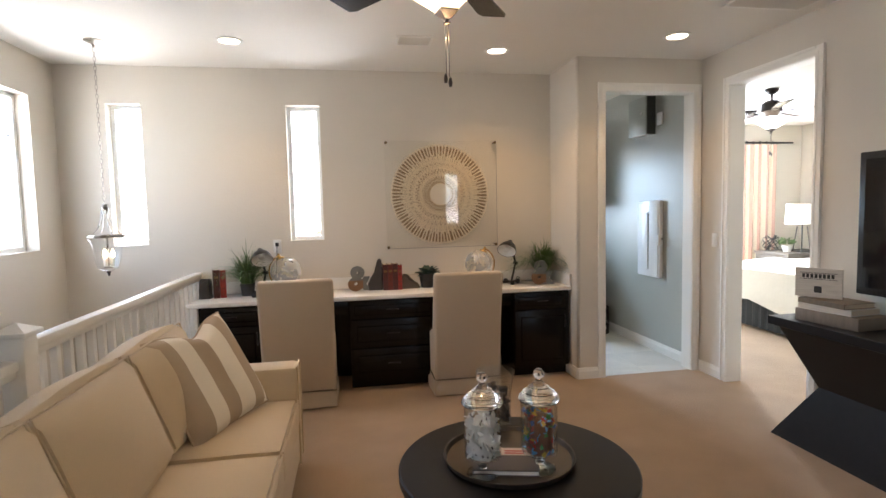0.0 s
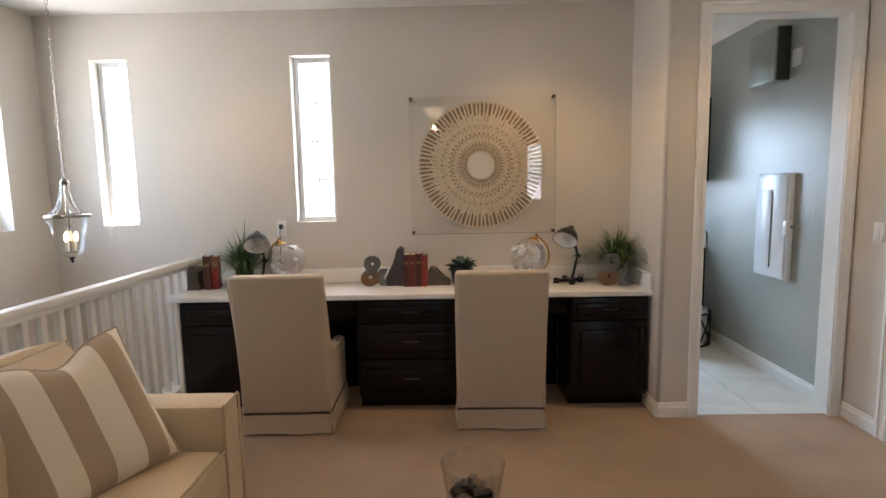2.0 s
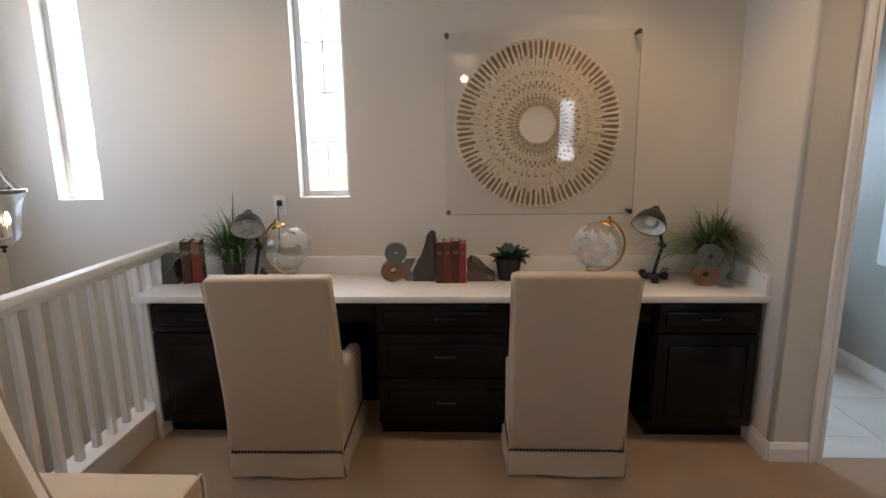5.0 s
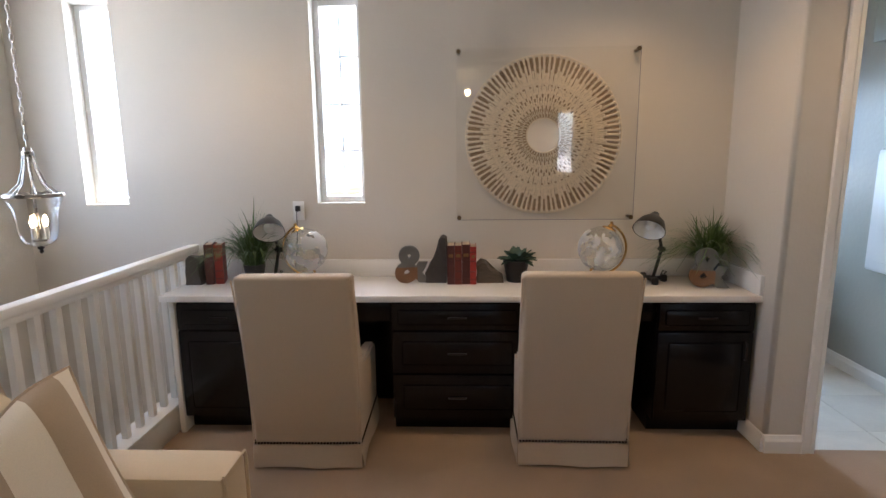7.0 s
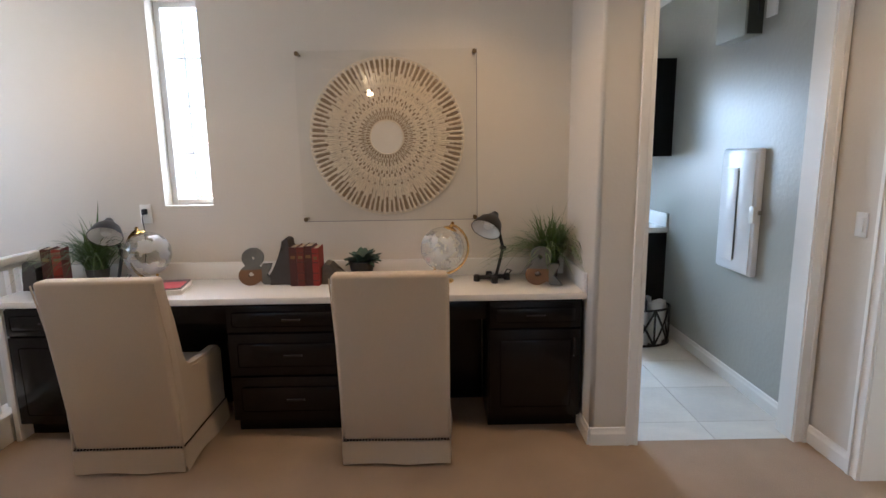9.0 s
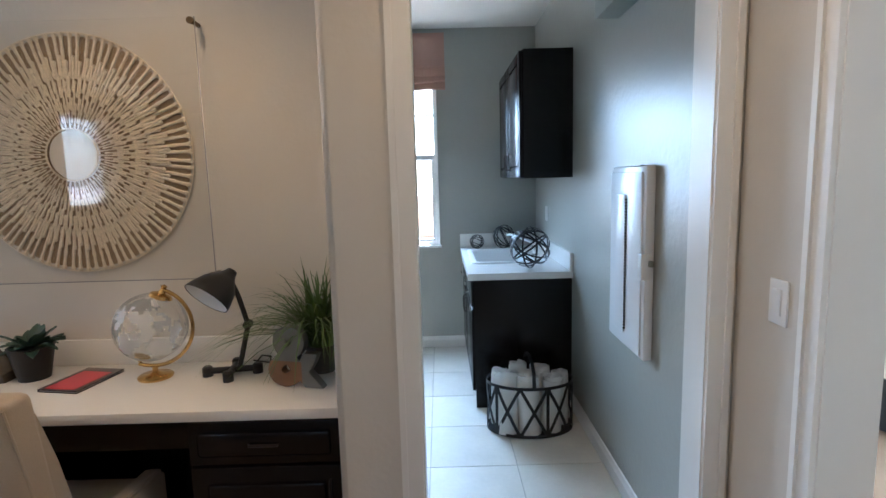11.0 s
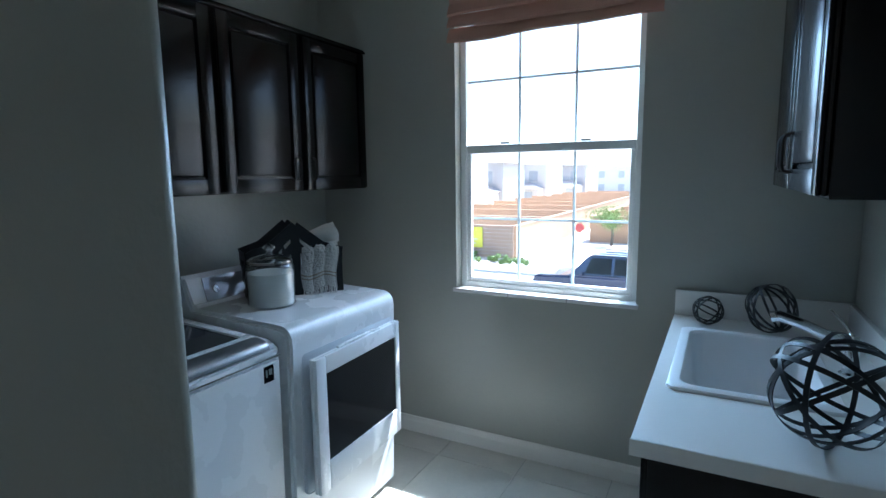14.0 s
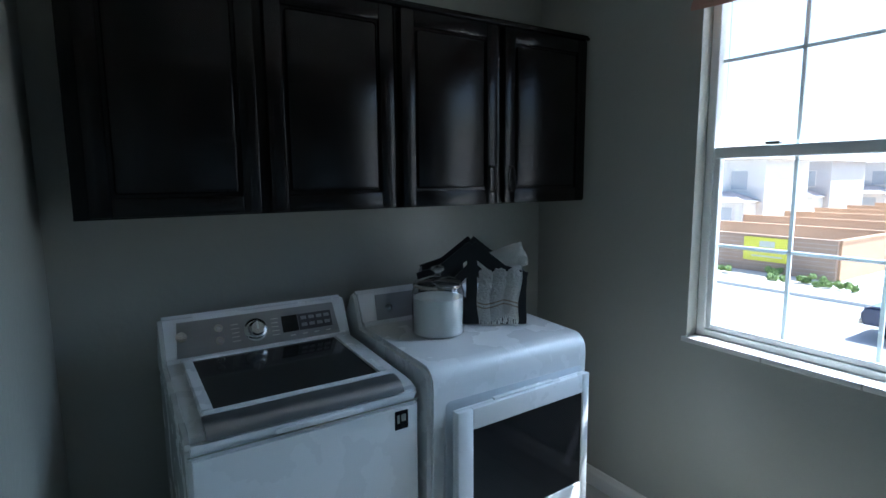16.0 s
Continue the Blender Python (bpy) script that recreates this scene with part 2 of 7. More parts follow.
def tube(bm, pts, r, seg=8, closed=False, r_end=None):
    """A round bar along points; r_end tapers it."""
    pts = [Vector(p) for p in pts]
    n_, rings, up = len(pts), [], None
    for k, p in enumerate(pts):
        a = pts[(k - 1) % n_] if closed or k else p
        b = pts[(k + 1) % n_] if closed or k < n_ - 1 else p
        d = (b - a).normalized()
        if up is None:
            up = d.orthogonal().normalized()
        up = (up - d * up.dot(d)).normalized()
        side = d.cross(up)
        rr = r if r_end is None else r + (r_end - r) * k / (n_ - 1)
        rings.append([bm.verts.new(p + rr * (math.cos(2 * math.pi * s / seg) * up + math.sin(2 * math.pi * s / seg) * side)) for s in range(seg)])
    pairs = list(zip(rings, rings[1:])) + ([(rings[-1], rings[0])] if closed else [])
    for a, b in pairs:
        for s in range(seg):
            bm.faces.new((a[s], a[(s + 1) % seg], b[(s + 1) % seg], b[s]))
    if not closed:
        bm.faces.new(rings[0][::-1])
        bm.faces.new(rings[-1])
    return bm


def prism(bm, outline, lo, hi, axis="y"):
    """A flat outline pushed from lo to hi along an axis."""
    def at(u, v, w):
        return {"x": (w, u, v), "y": (u, w, v), "z": (u, v, w)}[axis]
    a = [bm.verts.new(at(u, v, lo)) for u, v in outline]
    b = [bm.verts.new(at(u, v, hi)) for u, v in outline]
    bm.faces.new(a)
    bm.faces.new(b[::-1])
    for k in range(len(a)):
        j = (k + 1) % len(a)
        bm.faces.new((a[k], b[k], b[j], a[j]))
    return bm


def finish(bm, name, material, smooth=True):
    bmesh.ops.recalc_face_normals(bm, faces=bm.faces)
    me = bpy.data.meshes.new(name)
    bm.to_mesh(me)
    bm.free()
    if smooth:
        me.polygons.foreach_set("use_smooth", [True] * len(me.polygons))
        me.set_sharp_from_angle(angle=radians(38))
    for one in material if isinstance(material, (list, tuple)) else [material]:
        me.materials.append(one)
    return me


def part(name, bm, material, parent, label="", smooth=True):
    ob = new(name, finish(bm, name, material, smooth))
    ob.parent = parent
    if label:
        tagged(ob, label)
    return ob


def thing(name, m, label, category, group=""):
    ob = new(name)
    ob.empty_display_size = 0.1
    ob.matrix_basis = m if isinstance(m, Matrix) else pose(*m)
    return tagged(ob, label, category, group)


def solid(name, bm, material, label, category, group="", kind="", at=None, smooth=True):
    ob = new(name, finish(bm, name, material, smooth))
    if at is not None:
        ob.matrix_basis = at
    return tagged(ob, label, category, group, kind)


def B():
    return bmesh.new()


def boxes(*rows, bev=0.0):
    bm = bmesh.new()
    for r in rows:
        box(bm, *r, bev=bev)
    return bm


def wall(name, axis, face, back, u0, u1, z0, z1, holes, material, label):
    """A wall slab between the planes face and back of an axis, from u0 to u1, with openings (u0, u1, z0, z1) through it."""
    us = sorted({u0, u1, *[h[0] for h in holes], *[h[1] for h in holes]})
    zs = sorted({z0, z1, *[h[2] for h in holes], *[h[3] for h in holes]})
    bm = bmesh.new()
    grid = {}

    def v(u, w, z):
        k = (round(u, 5), w, round(z, 5))
        if k not in grid:
            grid[k] = bm.verts.new((w, u, z) if axis == "x" else (u, w, z))
        return grid[k]

    def open_cell(i, j):
        if not (0 <= i < len(us) - 1 and 0 <= j < len(zs) - 1):
            return True
        cu, cz = (us[i] + us[i + 1]) / 2, (zs[j] + zs[j + 1]) / 2
        return any(h[0] < cu < h[1] and h[2] < cz < h[3] for h in holes)
    for i in range(len(us) - 1):
        for j in range(len(zs) - 1):
            if open_cell(i, j):
                continue
            a, b, c, d = us[i], us[i + 1], zs[j], zs[j + 1]
            for w in (face, back):
                bm.faces.new((v(a, w, c), v(b, w, c), v(b, w, d), v(a, w, d)))
            for (di, dj), (p, q) in {(-1, 0): ((a, c), (a, d)), (1, 0): ((b, c), (b, d)), (0, -1): ((a, c), (b, c)), (0, 1): ((a, d), (b, d))}.items():
                if open_cell(i + di, j + dj):
                    bm.faces.new((v(p[0], face, p[1]), v(q[0], face, q[1]), v(q[0], back, q[1]), v(p[0], back, p[1])))
    return solid(name, bm, material, label, "wall", kind="structure", smooth=False)


# ---- structure ----
H = 2.74
YB, XL, XR = 5.565, -2.09, 3.31
YD, YD2 = 4.96, 5.08
DOOR = (2.405, 3.224)
BED = (3.80, 4.60)
YW = 8.11
YN = 5.885
wall("wall_desk", "y", YB, YB + 0.20, XL - 0.2, 2.15, -2.9, H, [(-1.71, -1.44, 1.25, 2.43), (-0.272, 0.017, 1.25, 2.43)], M_WALL, "greige painted wall behind the desk with two narrow windows")
wall("wall_stair", "x", XL, XL - 0.2, -2.2, YB, -2.9, H, [(4.25, 5.215, 1.25, 2.42), (0.05, 0.95, 1.25, 2.42)], M_WALL, "greige painted stairwell wall with windows")
wall("wall_laundry_door", "y", YD, YD2, 2.15, XR, 0, H, [(DOOR[0] - 0.012, DOOR[1] + 0.012, 0, 2.47)], M_WALL, "greige painted wall round the laundry doorway")
wall("wall_nook_side", "x", 2.15, 2.24, YD2, YB + 0.20, 0, H, [], [M_WALL, M_LWALL], "short greige wall between desk nook and laundry")
wall("wall_bedroom_door", "x", XR, XR + 0.12, -2.2, YD, 0, H, [(BED[0] - 0.012, BED[1] + 0.012, 0, 2.452)], M_WALL, "greige painted wall round the bedroom doorway")
wall("wall_back", "y", -2.0, -2.2, XL, XR, -2.9, H, [(2.45, 2.80, 1.15, 2.35)], M_WALL, "greige painted wall with a narrow window")
wall("wall_laundry_right", "x", 3.30, 3.44, YD2, YW, 0, H, [], M_LWALL, "satin greige laundry wall")
wall("wall_laundry_window", "y", YW, YW + 0.20, 0.38, 3.44, 0, H, [(1.50, 2.46, 0.915, 2.42)], M_LWALL, "satin greige laundry wall with a sash window")
wall("wall_laundry_left", "x", 0.58, 0.38, YB + 0.2, YW, 0, H, [], M_LWALL, "satin greige wall behind washer and dryer")
wall("wall_laundry_near", "y", YN, YB + 0.203, 0.58, 2.25, 0, H, [], M_LWALL, "satin greige wall beside the washer")
wall("wall_laundry_entry", "x", 2.25, 2.243, YD2, YB + 0.203, 0, H, [], M_LWALL, "satin greige wall of the laundry entry")


def round_corner(ob, x, y, r):
    """Rounds a wall's upright outer corner, as a bullnose bead does."""
    bm = bmesh.new()
    bm.from_mesh(ob.data)
    es = [e for e in bm.edges if all(abs(v.co.x - x) < 1e-4 and abs(v.co.y - y) < 1e-4 for v in e.verts)]
    bmesh.ops.bevel(bm, geom=es, offset=r, segments=6, affect="EDGES", profile=0.5)
    bm.normal_update()
    for f in bm.faces:
        n_ = f.normal
        f.smooth = abs(n_.z) < 0.1 and min(abs(n_.x), abs(n_.y)) > 0.02
    bm.to_mesh(ob.data)
    bm.free()


round_corner(bpy.data.objects["wall_laundry_near"], 2.25, YN, 0.022)
round_corner(bpy.data.objects["wall_laundry_door"], 2.15, YD, 0.022)
# bedroom shell
wall("wall_bedroom_far", "x", 7.6, 7.75, 1.0, 8.6, 0, H, [], M_WALL, "pale bedroom wall")
wall("wall_bedroom_window", "y", 8.4, 8.6, 3.44, 7.6, 0, H, [(4.5, 6.4, 0.7, 2.35)], M_WALL, "pale bedroom wall with a curtained window")
wall("wall_bedroom_near", "y", 1.2, 1.0, 3.43, 7.6, 0, H, [], M_WALL, "pale bedroom wall")

bm = boxes((-1.12, -2.0, -0.3, XR + 0.12, 4.985, 0.0), (-1.12, 4.985, -0.3, 2.15, YB, 0.0))
solid("floor_loft", bm, M_CARPET, "beige cut pile carpet of the loft", "carpet", kind="structure", smooth=False)
solid("floor_bedroom", boxes((XR + 0.12, 1.2, -0.3, 7.6, 8.4, 0.0)), M_CARPET, "beige cut pile carpet of the bedroom", "carpet", kind="structure", smooth=False)
solid("floor_stairwell", boxes((XL, -2.0, -3.0, -1.12, YB, -2.9)), M_CARPET, "carpeted lower landing of the stairwell", "floor", kind="structure", smooth=False)
solid("wall_stairwell_side", boxes((-1.125, -2.0, -2.9, -1.121, YB, -0.0)), M_WALL, "painted drop of the stairwell below the railing", "wall", kind="structure", smooth=False)
solid("ceiling_loft", boxes((XL - 0.2, -2.2, H, XR + 0.12, YB + 0.2, H + 0.12)), M_CEIL, "white painted ceiling", "ceiling", kind="structure", smooth=False)
solid("ceiling_laundry", boxes((0.38, YB + 0.2, H, 3.44, YW + 0.2, H + 0.12)), M_CEIL, "white painted laundry ceiling", "ceiling", kind="structure", smooth=False)
solid("ceiling_bedroom", boxes((XR + 0.12, 1.0, H, 7.75, 8.6, H + 0.12)), M_CEIL, "white painted bedroom ceiling", "ceiling", kind="structure", smooth=False)


def base_run(pts, name="baseboard"):
    """Baseboard along a polyline; the room lies on the right of its direction."""
    for (ax, ay), (bx, by) in zip(pts, pts[1:]):
        d = (Vector((bx, by)) - Vector((ax, ay)))
        L = d.length
        ang = math.degrees(math.atan2(d.y, d.x))
        bm = bmesh.new()
        prism(bm, [(0, 0), (-0.014, 0), (-0.014, 0.065), (-0.009, 0.078), (-0.006, 0.094), (0, 0.098)], 0, L, "x")
        solid(name, bm, M_TRIM, "white painted baseboard with an eased top", "baseboard", kind="structure", at=pose(ax, ay, 0, 0, 0, ang), smooth=False)


base_run([(2.15, YB), (2.15, YD)])
base_run([(2.15, YD), (DOOR[0] - 0.068, YD)])
base_run([(DOOR[1] + 0.068, YD), (XR, YD)])
base_run([(XR, YD), (XR, BED[1] + 0.068)])
base_run([(XR, BED[0] - 0.068), (XR, -2.0)])
base_run([(0.58, YW), (2.66, YW)])
base_run([(3.30, 6.80), (3.30, YD2)])
base_run([(2.25, YD2), (2.25, YN)])


def door_case(name, axis, near, far, u0, u1, top, label):
    """Jamb lining and moulded casing of a doorway."""
    t = thing(name, Matrix(), label, "door frame")
    t["kind"] = "structure"

    def bx(bm, ua, ub, wa, wb, za, zb):
        box(bm, *((ua, wa, za, ub, wb, zb) if axis == "y" else (wa, ua, za, wb, ub, zb)))
    lo, hi = min(near, far), max(near, far)
    for nm, ua, ub, za, zb in (("jamb", u0 - 0.012, u0, 0, top), ("jamb", u1, u1 + 0.012, 0, top), ("jamb", u0 - 0.012, u1 + 0.012, top, top + 0.012)):
        bm = bmesh.new()
        bx(bm, ua, ub, lo - 0.002, hi + 0.002, za, zb)
        part(nm, bm, M_TRIM, t, smooth=False)
    s = -1 if near < far else 1
    for face, sgn in ((near, s), (far, -s)):
        for nm, ua, ub, za, zb in (("casing", u0 - 0.068, u0 - 0.004, 0, top + 0.068), ("casing", u1 + 0.004, u1 + 0.068, 0, top + 0.068), ("casing", u0 - 0.004, u1 + 0.004, top + 0.004, top + 0.068)):
            bm = bmesh.new()
            bx(bm, ua, ub, face, face + sgn * 0.012, za, zb)
            if nm == "casing" and zb - za > 1:
                inner = (ua, ua + 0.02) if ua > (u0 + u1) / 2 else (ub - 0.02, ub)
                outer = (ub - 0.018, ub) if ua > (u0 + u1) / 2 else (ua, ua + 0.018)
                bx(bm, *outer, face + sgn * 0.012, face + sgn * 0.020, za, zb)
                bx(bm, *inner, face + sgn * 0.012, face + sgn * 0.016, za, zb - 0.04)
            else:
                bx(bm, ua, ub, face + sgn * 0.012, face + sgn * 0.020, zb - 0.018, zb)
                bx(bm, ua, ub, face + sgn * 0.012, face + sgn * 0.016, za, za + 0.02)
            part(nm, bm, M_TRIM, t, smooth=False)
    return t


door_case("door_1", "y", YD, YD2, *DOOR, 2.458, "white painted door casing of the laundry doorway")
door_case("door_2", "x", XR, XR + 0.12, *BED, 2.44, "white painted door casing of the bedroom doorway")


def window(name, axis, w, u0, u1, z0, z1, cols, rows, label, meet=None, inward=-1):
    """A vinyl window set back in its opening: frame, panes, muntins; meet is the height of a sash's meeting rail."""
    t = thing(name, Matrix(), label, "window")
    t["kind"] = "structure"

    def bx(nm, ua, ub, da, db, za, zb, material=M_VINYL, bev=0.004):
        bm = bmesh.new()
        if axis == "y":
            box(bm, ua, w + da, za, ub, w + db, zb, bev)
        else:
            box(bm, w + da, ua, za, w + db, ub, zb, bev)
        return part(nm, bm, material, t, smooth=False)
    f = 0.035
    bx("window_frame", u0, u0 + f, -0.035, 0.035, z0, z1)
    bx("window_frame", u1 - f, u1, -0.035, 0.035, z0, z1)
    bx("window_frame", u0 + f, u1 - f, -0.035, 0.035, z0, z0 + f)
    bx("window_frame", u0 + f, u1 - f, -0.035, 0.035, z1 - f, z1)
    spans = [(z0 + f, z1 - f)]
    if meet:
        bx("meeting_rail", u0 + f, u1 - f, -0.03, 0.03, meet - 0.022, meet + 0.022)
        spans = [(z0 + f, meet - 0.022), (meet + 0.022, z1 - f)]
        for k in (0.28, 0.72):
            bx("sash_lock", u0 + (u1 - u0) * k - 0.025, u0 + (u1 - u0) * k + 0.025, inward * 0.045 - 0.014, inward * 0.045 + 0.014, meet + 0.022, meet + 0.034, M_NICKEL)
        lo = spans[0]
        s = 0.024
        bx("sash", u0 + f, u0 + f + s, inward * 0.012 - 0.014, inward * 0.012 + 0.014, lo[0], lo[1])
        bx("sash", u1 - f - s, u1 - f, inward * 0.012 - 0.014, inward * 0.012 + 0.014, lo[0], lo[1])
        bx("sash", u0 + f + s, u1 - f - s, inward * 0.012 - 0.014, inward * 0.012 + 0.014, lo[0], lo[0] + s)
    for n_, (a, b) in enumerate(spans):
        g = bx("pane", u0 + f, u1 - f, -0.003, 0.003, a, b, M_GLASS, 0)
        g.visible_shadow = False
        for k in range(1, cols):
            c = u0 + f + (u1 - u0 - 2 * f) * k / cols
            bx("muntin", c - 0.0065, c + 0.0065, -0.005, 0.005, a, b, M_GRID, 0)
        for k in range(1, rows):
            c = a + (b - a) * k / rows
            bx("muntin", u0 + f, u1 - f, -0.0045, 0.0045, c - 0.0065, c + 0.0065, M_GRID, 0)
    return t


window("window_1", "y", YB + 0.13, -1.71, -1.44, 1.25, 2.43, 2, 4, "narrow white window with a glazing grid in a deep reveal")
window("window_2", "y", YB + 0.13, -0.272, 0.017, 1.25, 2.43, 2, 4, "narrow white window with a glazing grid in a deep reveal")
window("window_3", "x", XL - 0.13, 4.25, 5.215, 1.25, 2.42, 3, 4, "white window with a glazing grid in the stairwell wall", inward=1)
window("window_4", "x", XL - 0.13, 0.05, 0.95, 1.25, 2.42, 3, 4, "white window with a glazing grid in the stairwell wall", inward=1)
window("window_5", "y", -2.13, 2.45, 2.80, 1.15, 2.35, 1, 2, "narrow white window", inward=1)
window("window_6", "y", YW + 0.10, 1.50, 2.46, 0.915, 2.42, 3, 2, "white single-hung laundry window with grids and a marble sill", meet=1.685)
window("window_7", "y", 8.5, 4.5, 6.4, 0.7, 2.35, 2, 1, "white bedroom window")
# outside walls and roof edges that shade the windows
bm = boxes((0.0, YB + 0.2, 2.86, 8.0, YW + 0.72, 3.0), (XL - 0.7, -2.6, 2.86, 8.0, YB + 0.2, 3.0), (XL - 0.7, YB + 0.2, 2.86, 0.0, YB + 0.65, 3.0))
solid("roof", bm, M_GROUT, "flat eave and roof deck over the house", "roof", kind="structure", smooth=False)

# ---- loft: railing ----
RX = -1.06


def railing():
    t = thing("railing", (RX, 0, 0), "white painted stair guard railing with square balusters", "railing")
    part("top_rail", boxes((-0.032, 3.08, 0.960, 0.032, YB - 0.003, 1.0), (-0.022, 3.08, 0.930, 0.022, YB - 0.003, 0.960), bev=0.006), M_TRIM, t)
    part("bottom_curb", boxes((-0.058, 2.98, 0.0, 0.058, YB - 0.003, 0.145), (-0.066, 2.98, 0.145, 0.066, YB - 0.003, 0.165), bev=0.003), M_TRIM, t)
    bal = None
    y = 3.18
    while y < YB - 0.06:
        if bal is None:
            bal = part("baluster", boxes((-0.016, -0.016, 0.165, 0.016, 0.016, 0.931), bev=0.002), M_TRIM, t, smooth=False)
        else:
            o = bal.copy()
            scene.collection.objects.link(o)
            o.location = (0, y, 0)
            y += 0.112
            continue
        bal.location = (0, y, 0)
        y += 0.112
    part("newel_post", boxes((-0.048, 2.985, 0.0, 0.048, 3.081, 1.03), bev=0.004), M_TRIM, t)
    part("newel_cap", boxes((-0.066, 2.967, 1.03, 0.066, 3.099, 1.052), bev=0.005), M_TRIM, t)
    bm = B()
    a = [bm.verts.new(p) for p in ((-0.06, 2.973, 1.052), (0.06, 2.973, 1.052), (0.06, 3.093, 1.052), (-0.06, 3.093, 1.052))]
    top = bm.verts.new((0, 3.033, 1.085))
    for k in range(4):
        bm.faces.new((a[k], a[(k + 1) % 4], top))
    bm.faces.new(a[::-1])
    part("cap_top", bm, M_TRIM, t, smooth=False)
    part("hand_rail", boxes((-0.032, 0.4, 0.905, 0.032, 2.98, 0.945), (-0.022, 0.4, 0.875, 0.022, 2.98, 0.905), bev=0.006), M_TRIM, t)
    part("bottom_curb", boxes((-0.058, 0.4, 0.0, 0.058, 2.979, 0.145), bev=0.003), M_TRIM, t)
    y = 2.88
    while y > 0.45:
        o = bal.copy()
        scene.collection.objects.link(o)
        o.location, o.scale = (0, y, 0.0), (1, 1, 0.945)
        y -= 0.112


railing()

# ---- loft: built-in desk ----
DT, DF = 0.80, 5.075


def raised_panel(x0, z0, x1, z1, y):
    """The raised centre of a cabinet front."""
    w = min(0.055, (z1 - z0) * 0.22)
    bm = B()
    box(bm, x0 + w, y - 0.032, z0 + w, x1 - w, y - 0.019, z1 - w, 0.011, 2)
    return bm


def base_unit(x0, x1, fronts, label):
    t = thing("base_cabinet", (x0, 0, 0), label, "cabinet", "built-in desk cabinets")
    w = x1 - x0
    part("body", boxes((0, DF + 0.045, 0.09, w, YB - 0.004, DT - 0.035), bev=0.002), M_ESPRESSO, t, smooth=False)
    part("toe_kick", boxes((0.0, DF + 0.11, 0.0, w, YB - 0.02, 0.09)), M_ESPRESSO, t, smooth=False)
    for nm, z0, z1 in fronts:
        f = part(nm, boxes((0.006, DF + 0.024, z0, w - 0.006, DF + 0.044, z1), bev=0.003), M_ESPRESSO, t)
        part("raised_panel", raised_panel(0.006, z0, w - 0.006, z1, DF + 0.044), M_ESPRESSO, f)
        bm = B()
        if nm == "drawer":
            tube(bm, [(w / 2 - 0.05, DF + 0.022, (z0 + z1) / 2), (w / 2 - 0.045, DF + 0.004, (z0 + z1) / 2), (w / 2 + 0.045, DF + 0.004, (z0 + z1) / 2), (w / 2 + 0.05, DF + 0.022, (z0 + z1) / 2)], 0.005, 6)
        else:
            tube(bm, [(w - 0.045, DF + 0.022, z1 - 0.15), (w - 0.045, DF + 0.004, z1 - 0.145), (w - 0.045, DF + 0.004, z1 - 0.055), (w - 0.045, DF + 0.022, z1 - 0.05)], 0.005, 6)
        part("handle", bm, M_BRONZE, f, "dark bronze pull")


base_unit(-0.955, -0.47, (("drawer", 0.605, 0.750), ("door", 0.10, 0.595)), "dark espresso desk cabinet with one drawer and a raised-panel door")
base_unit(0.22, 0.93, (("drawer", 0.605, 0.750), ("drawer", 0.36, 0.595), ("drawer", 0.10, 0.35)), "dark espresso desk cabinet with three drawers")
base_unit(1.63, 2.135, (("drawer", 0.605, 0.750), ("door", 0.10, 0.595)), "dark espresso desk cabinet with one drawer and a raised-panel door")
for x0, x1 in ((-0.468, 0.218), (0.932, 1.628)):
    t = thing("knee_drawer", (x0, 0, 0), "dark espresso apron drawer over the knee space", "drawer", "built-in desk aprons")
    part("body", boxes((0, DF + 0.08, 0.64, x1 - x0, YB - 0.004, DT - 0.035)), M_ESPRESSO, t, smooth=False)
    part("back_panel", boxes((0.001, YB - 0.022, 0.0, x1 - x0 - 0.001, YB - 0.004, 0.639)), M_ESPRESSO, t, smooth=False)
    part("drawer", boxes((0.006, DF + 0.059, 0.645, x1 - x0 - 0.006, DF + 0.079, 0.752), bev=0.004), M_ESPRESSO, t)
t = thing("desktop", (0, 0, 0), "long white quartz desktop with a low backsplash", "countertop")
part("slab", boxes((-1.025, DF, DT - 0.035, 2.147, YB - 0.002, DT), bev=0.003), M_QUARTZ, t)
part("backsplash", boxes((-1.02, YB - 0.022, DT, 2.147, YB - 0.002, DT + 0.105), bev=0.003), M_QUARTZ, t)
part("side_splash", boxes((2.127, DF + 0.004, DT, 2.147, YB - 0.022, DT + 0.105), bev=0.003), M_QUARTZ, t)
part("end_panel", boxes((-0.985, DF + 0.02, 0.0, -0.957, YB - 0.004, DT - 0.035), bev=0.002), M_TRIM, t, "white painted end panel")


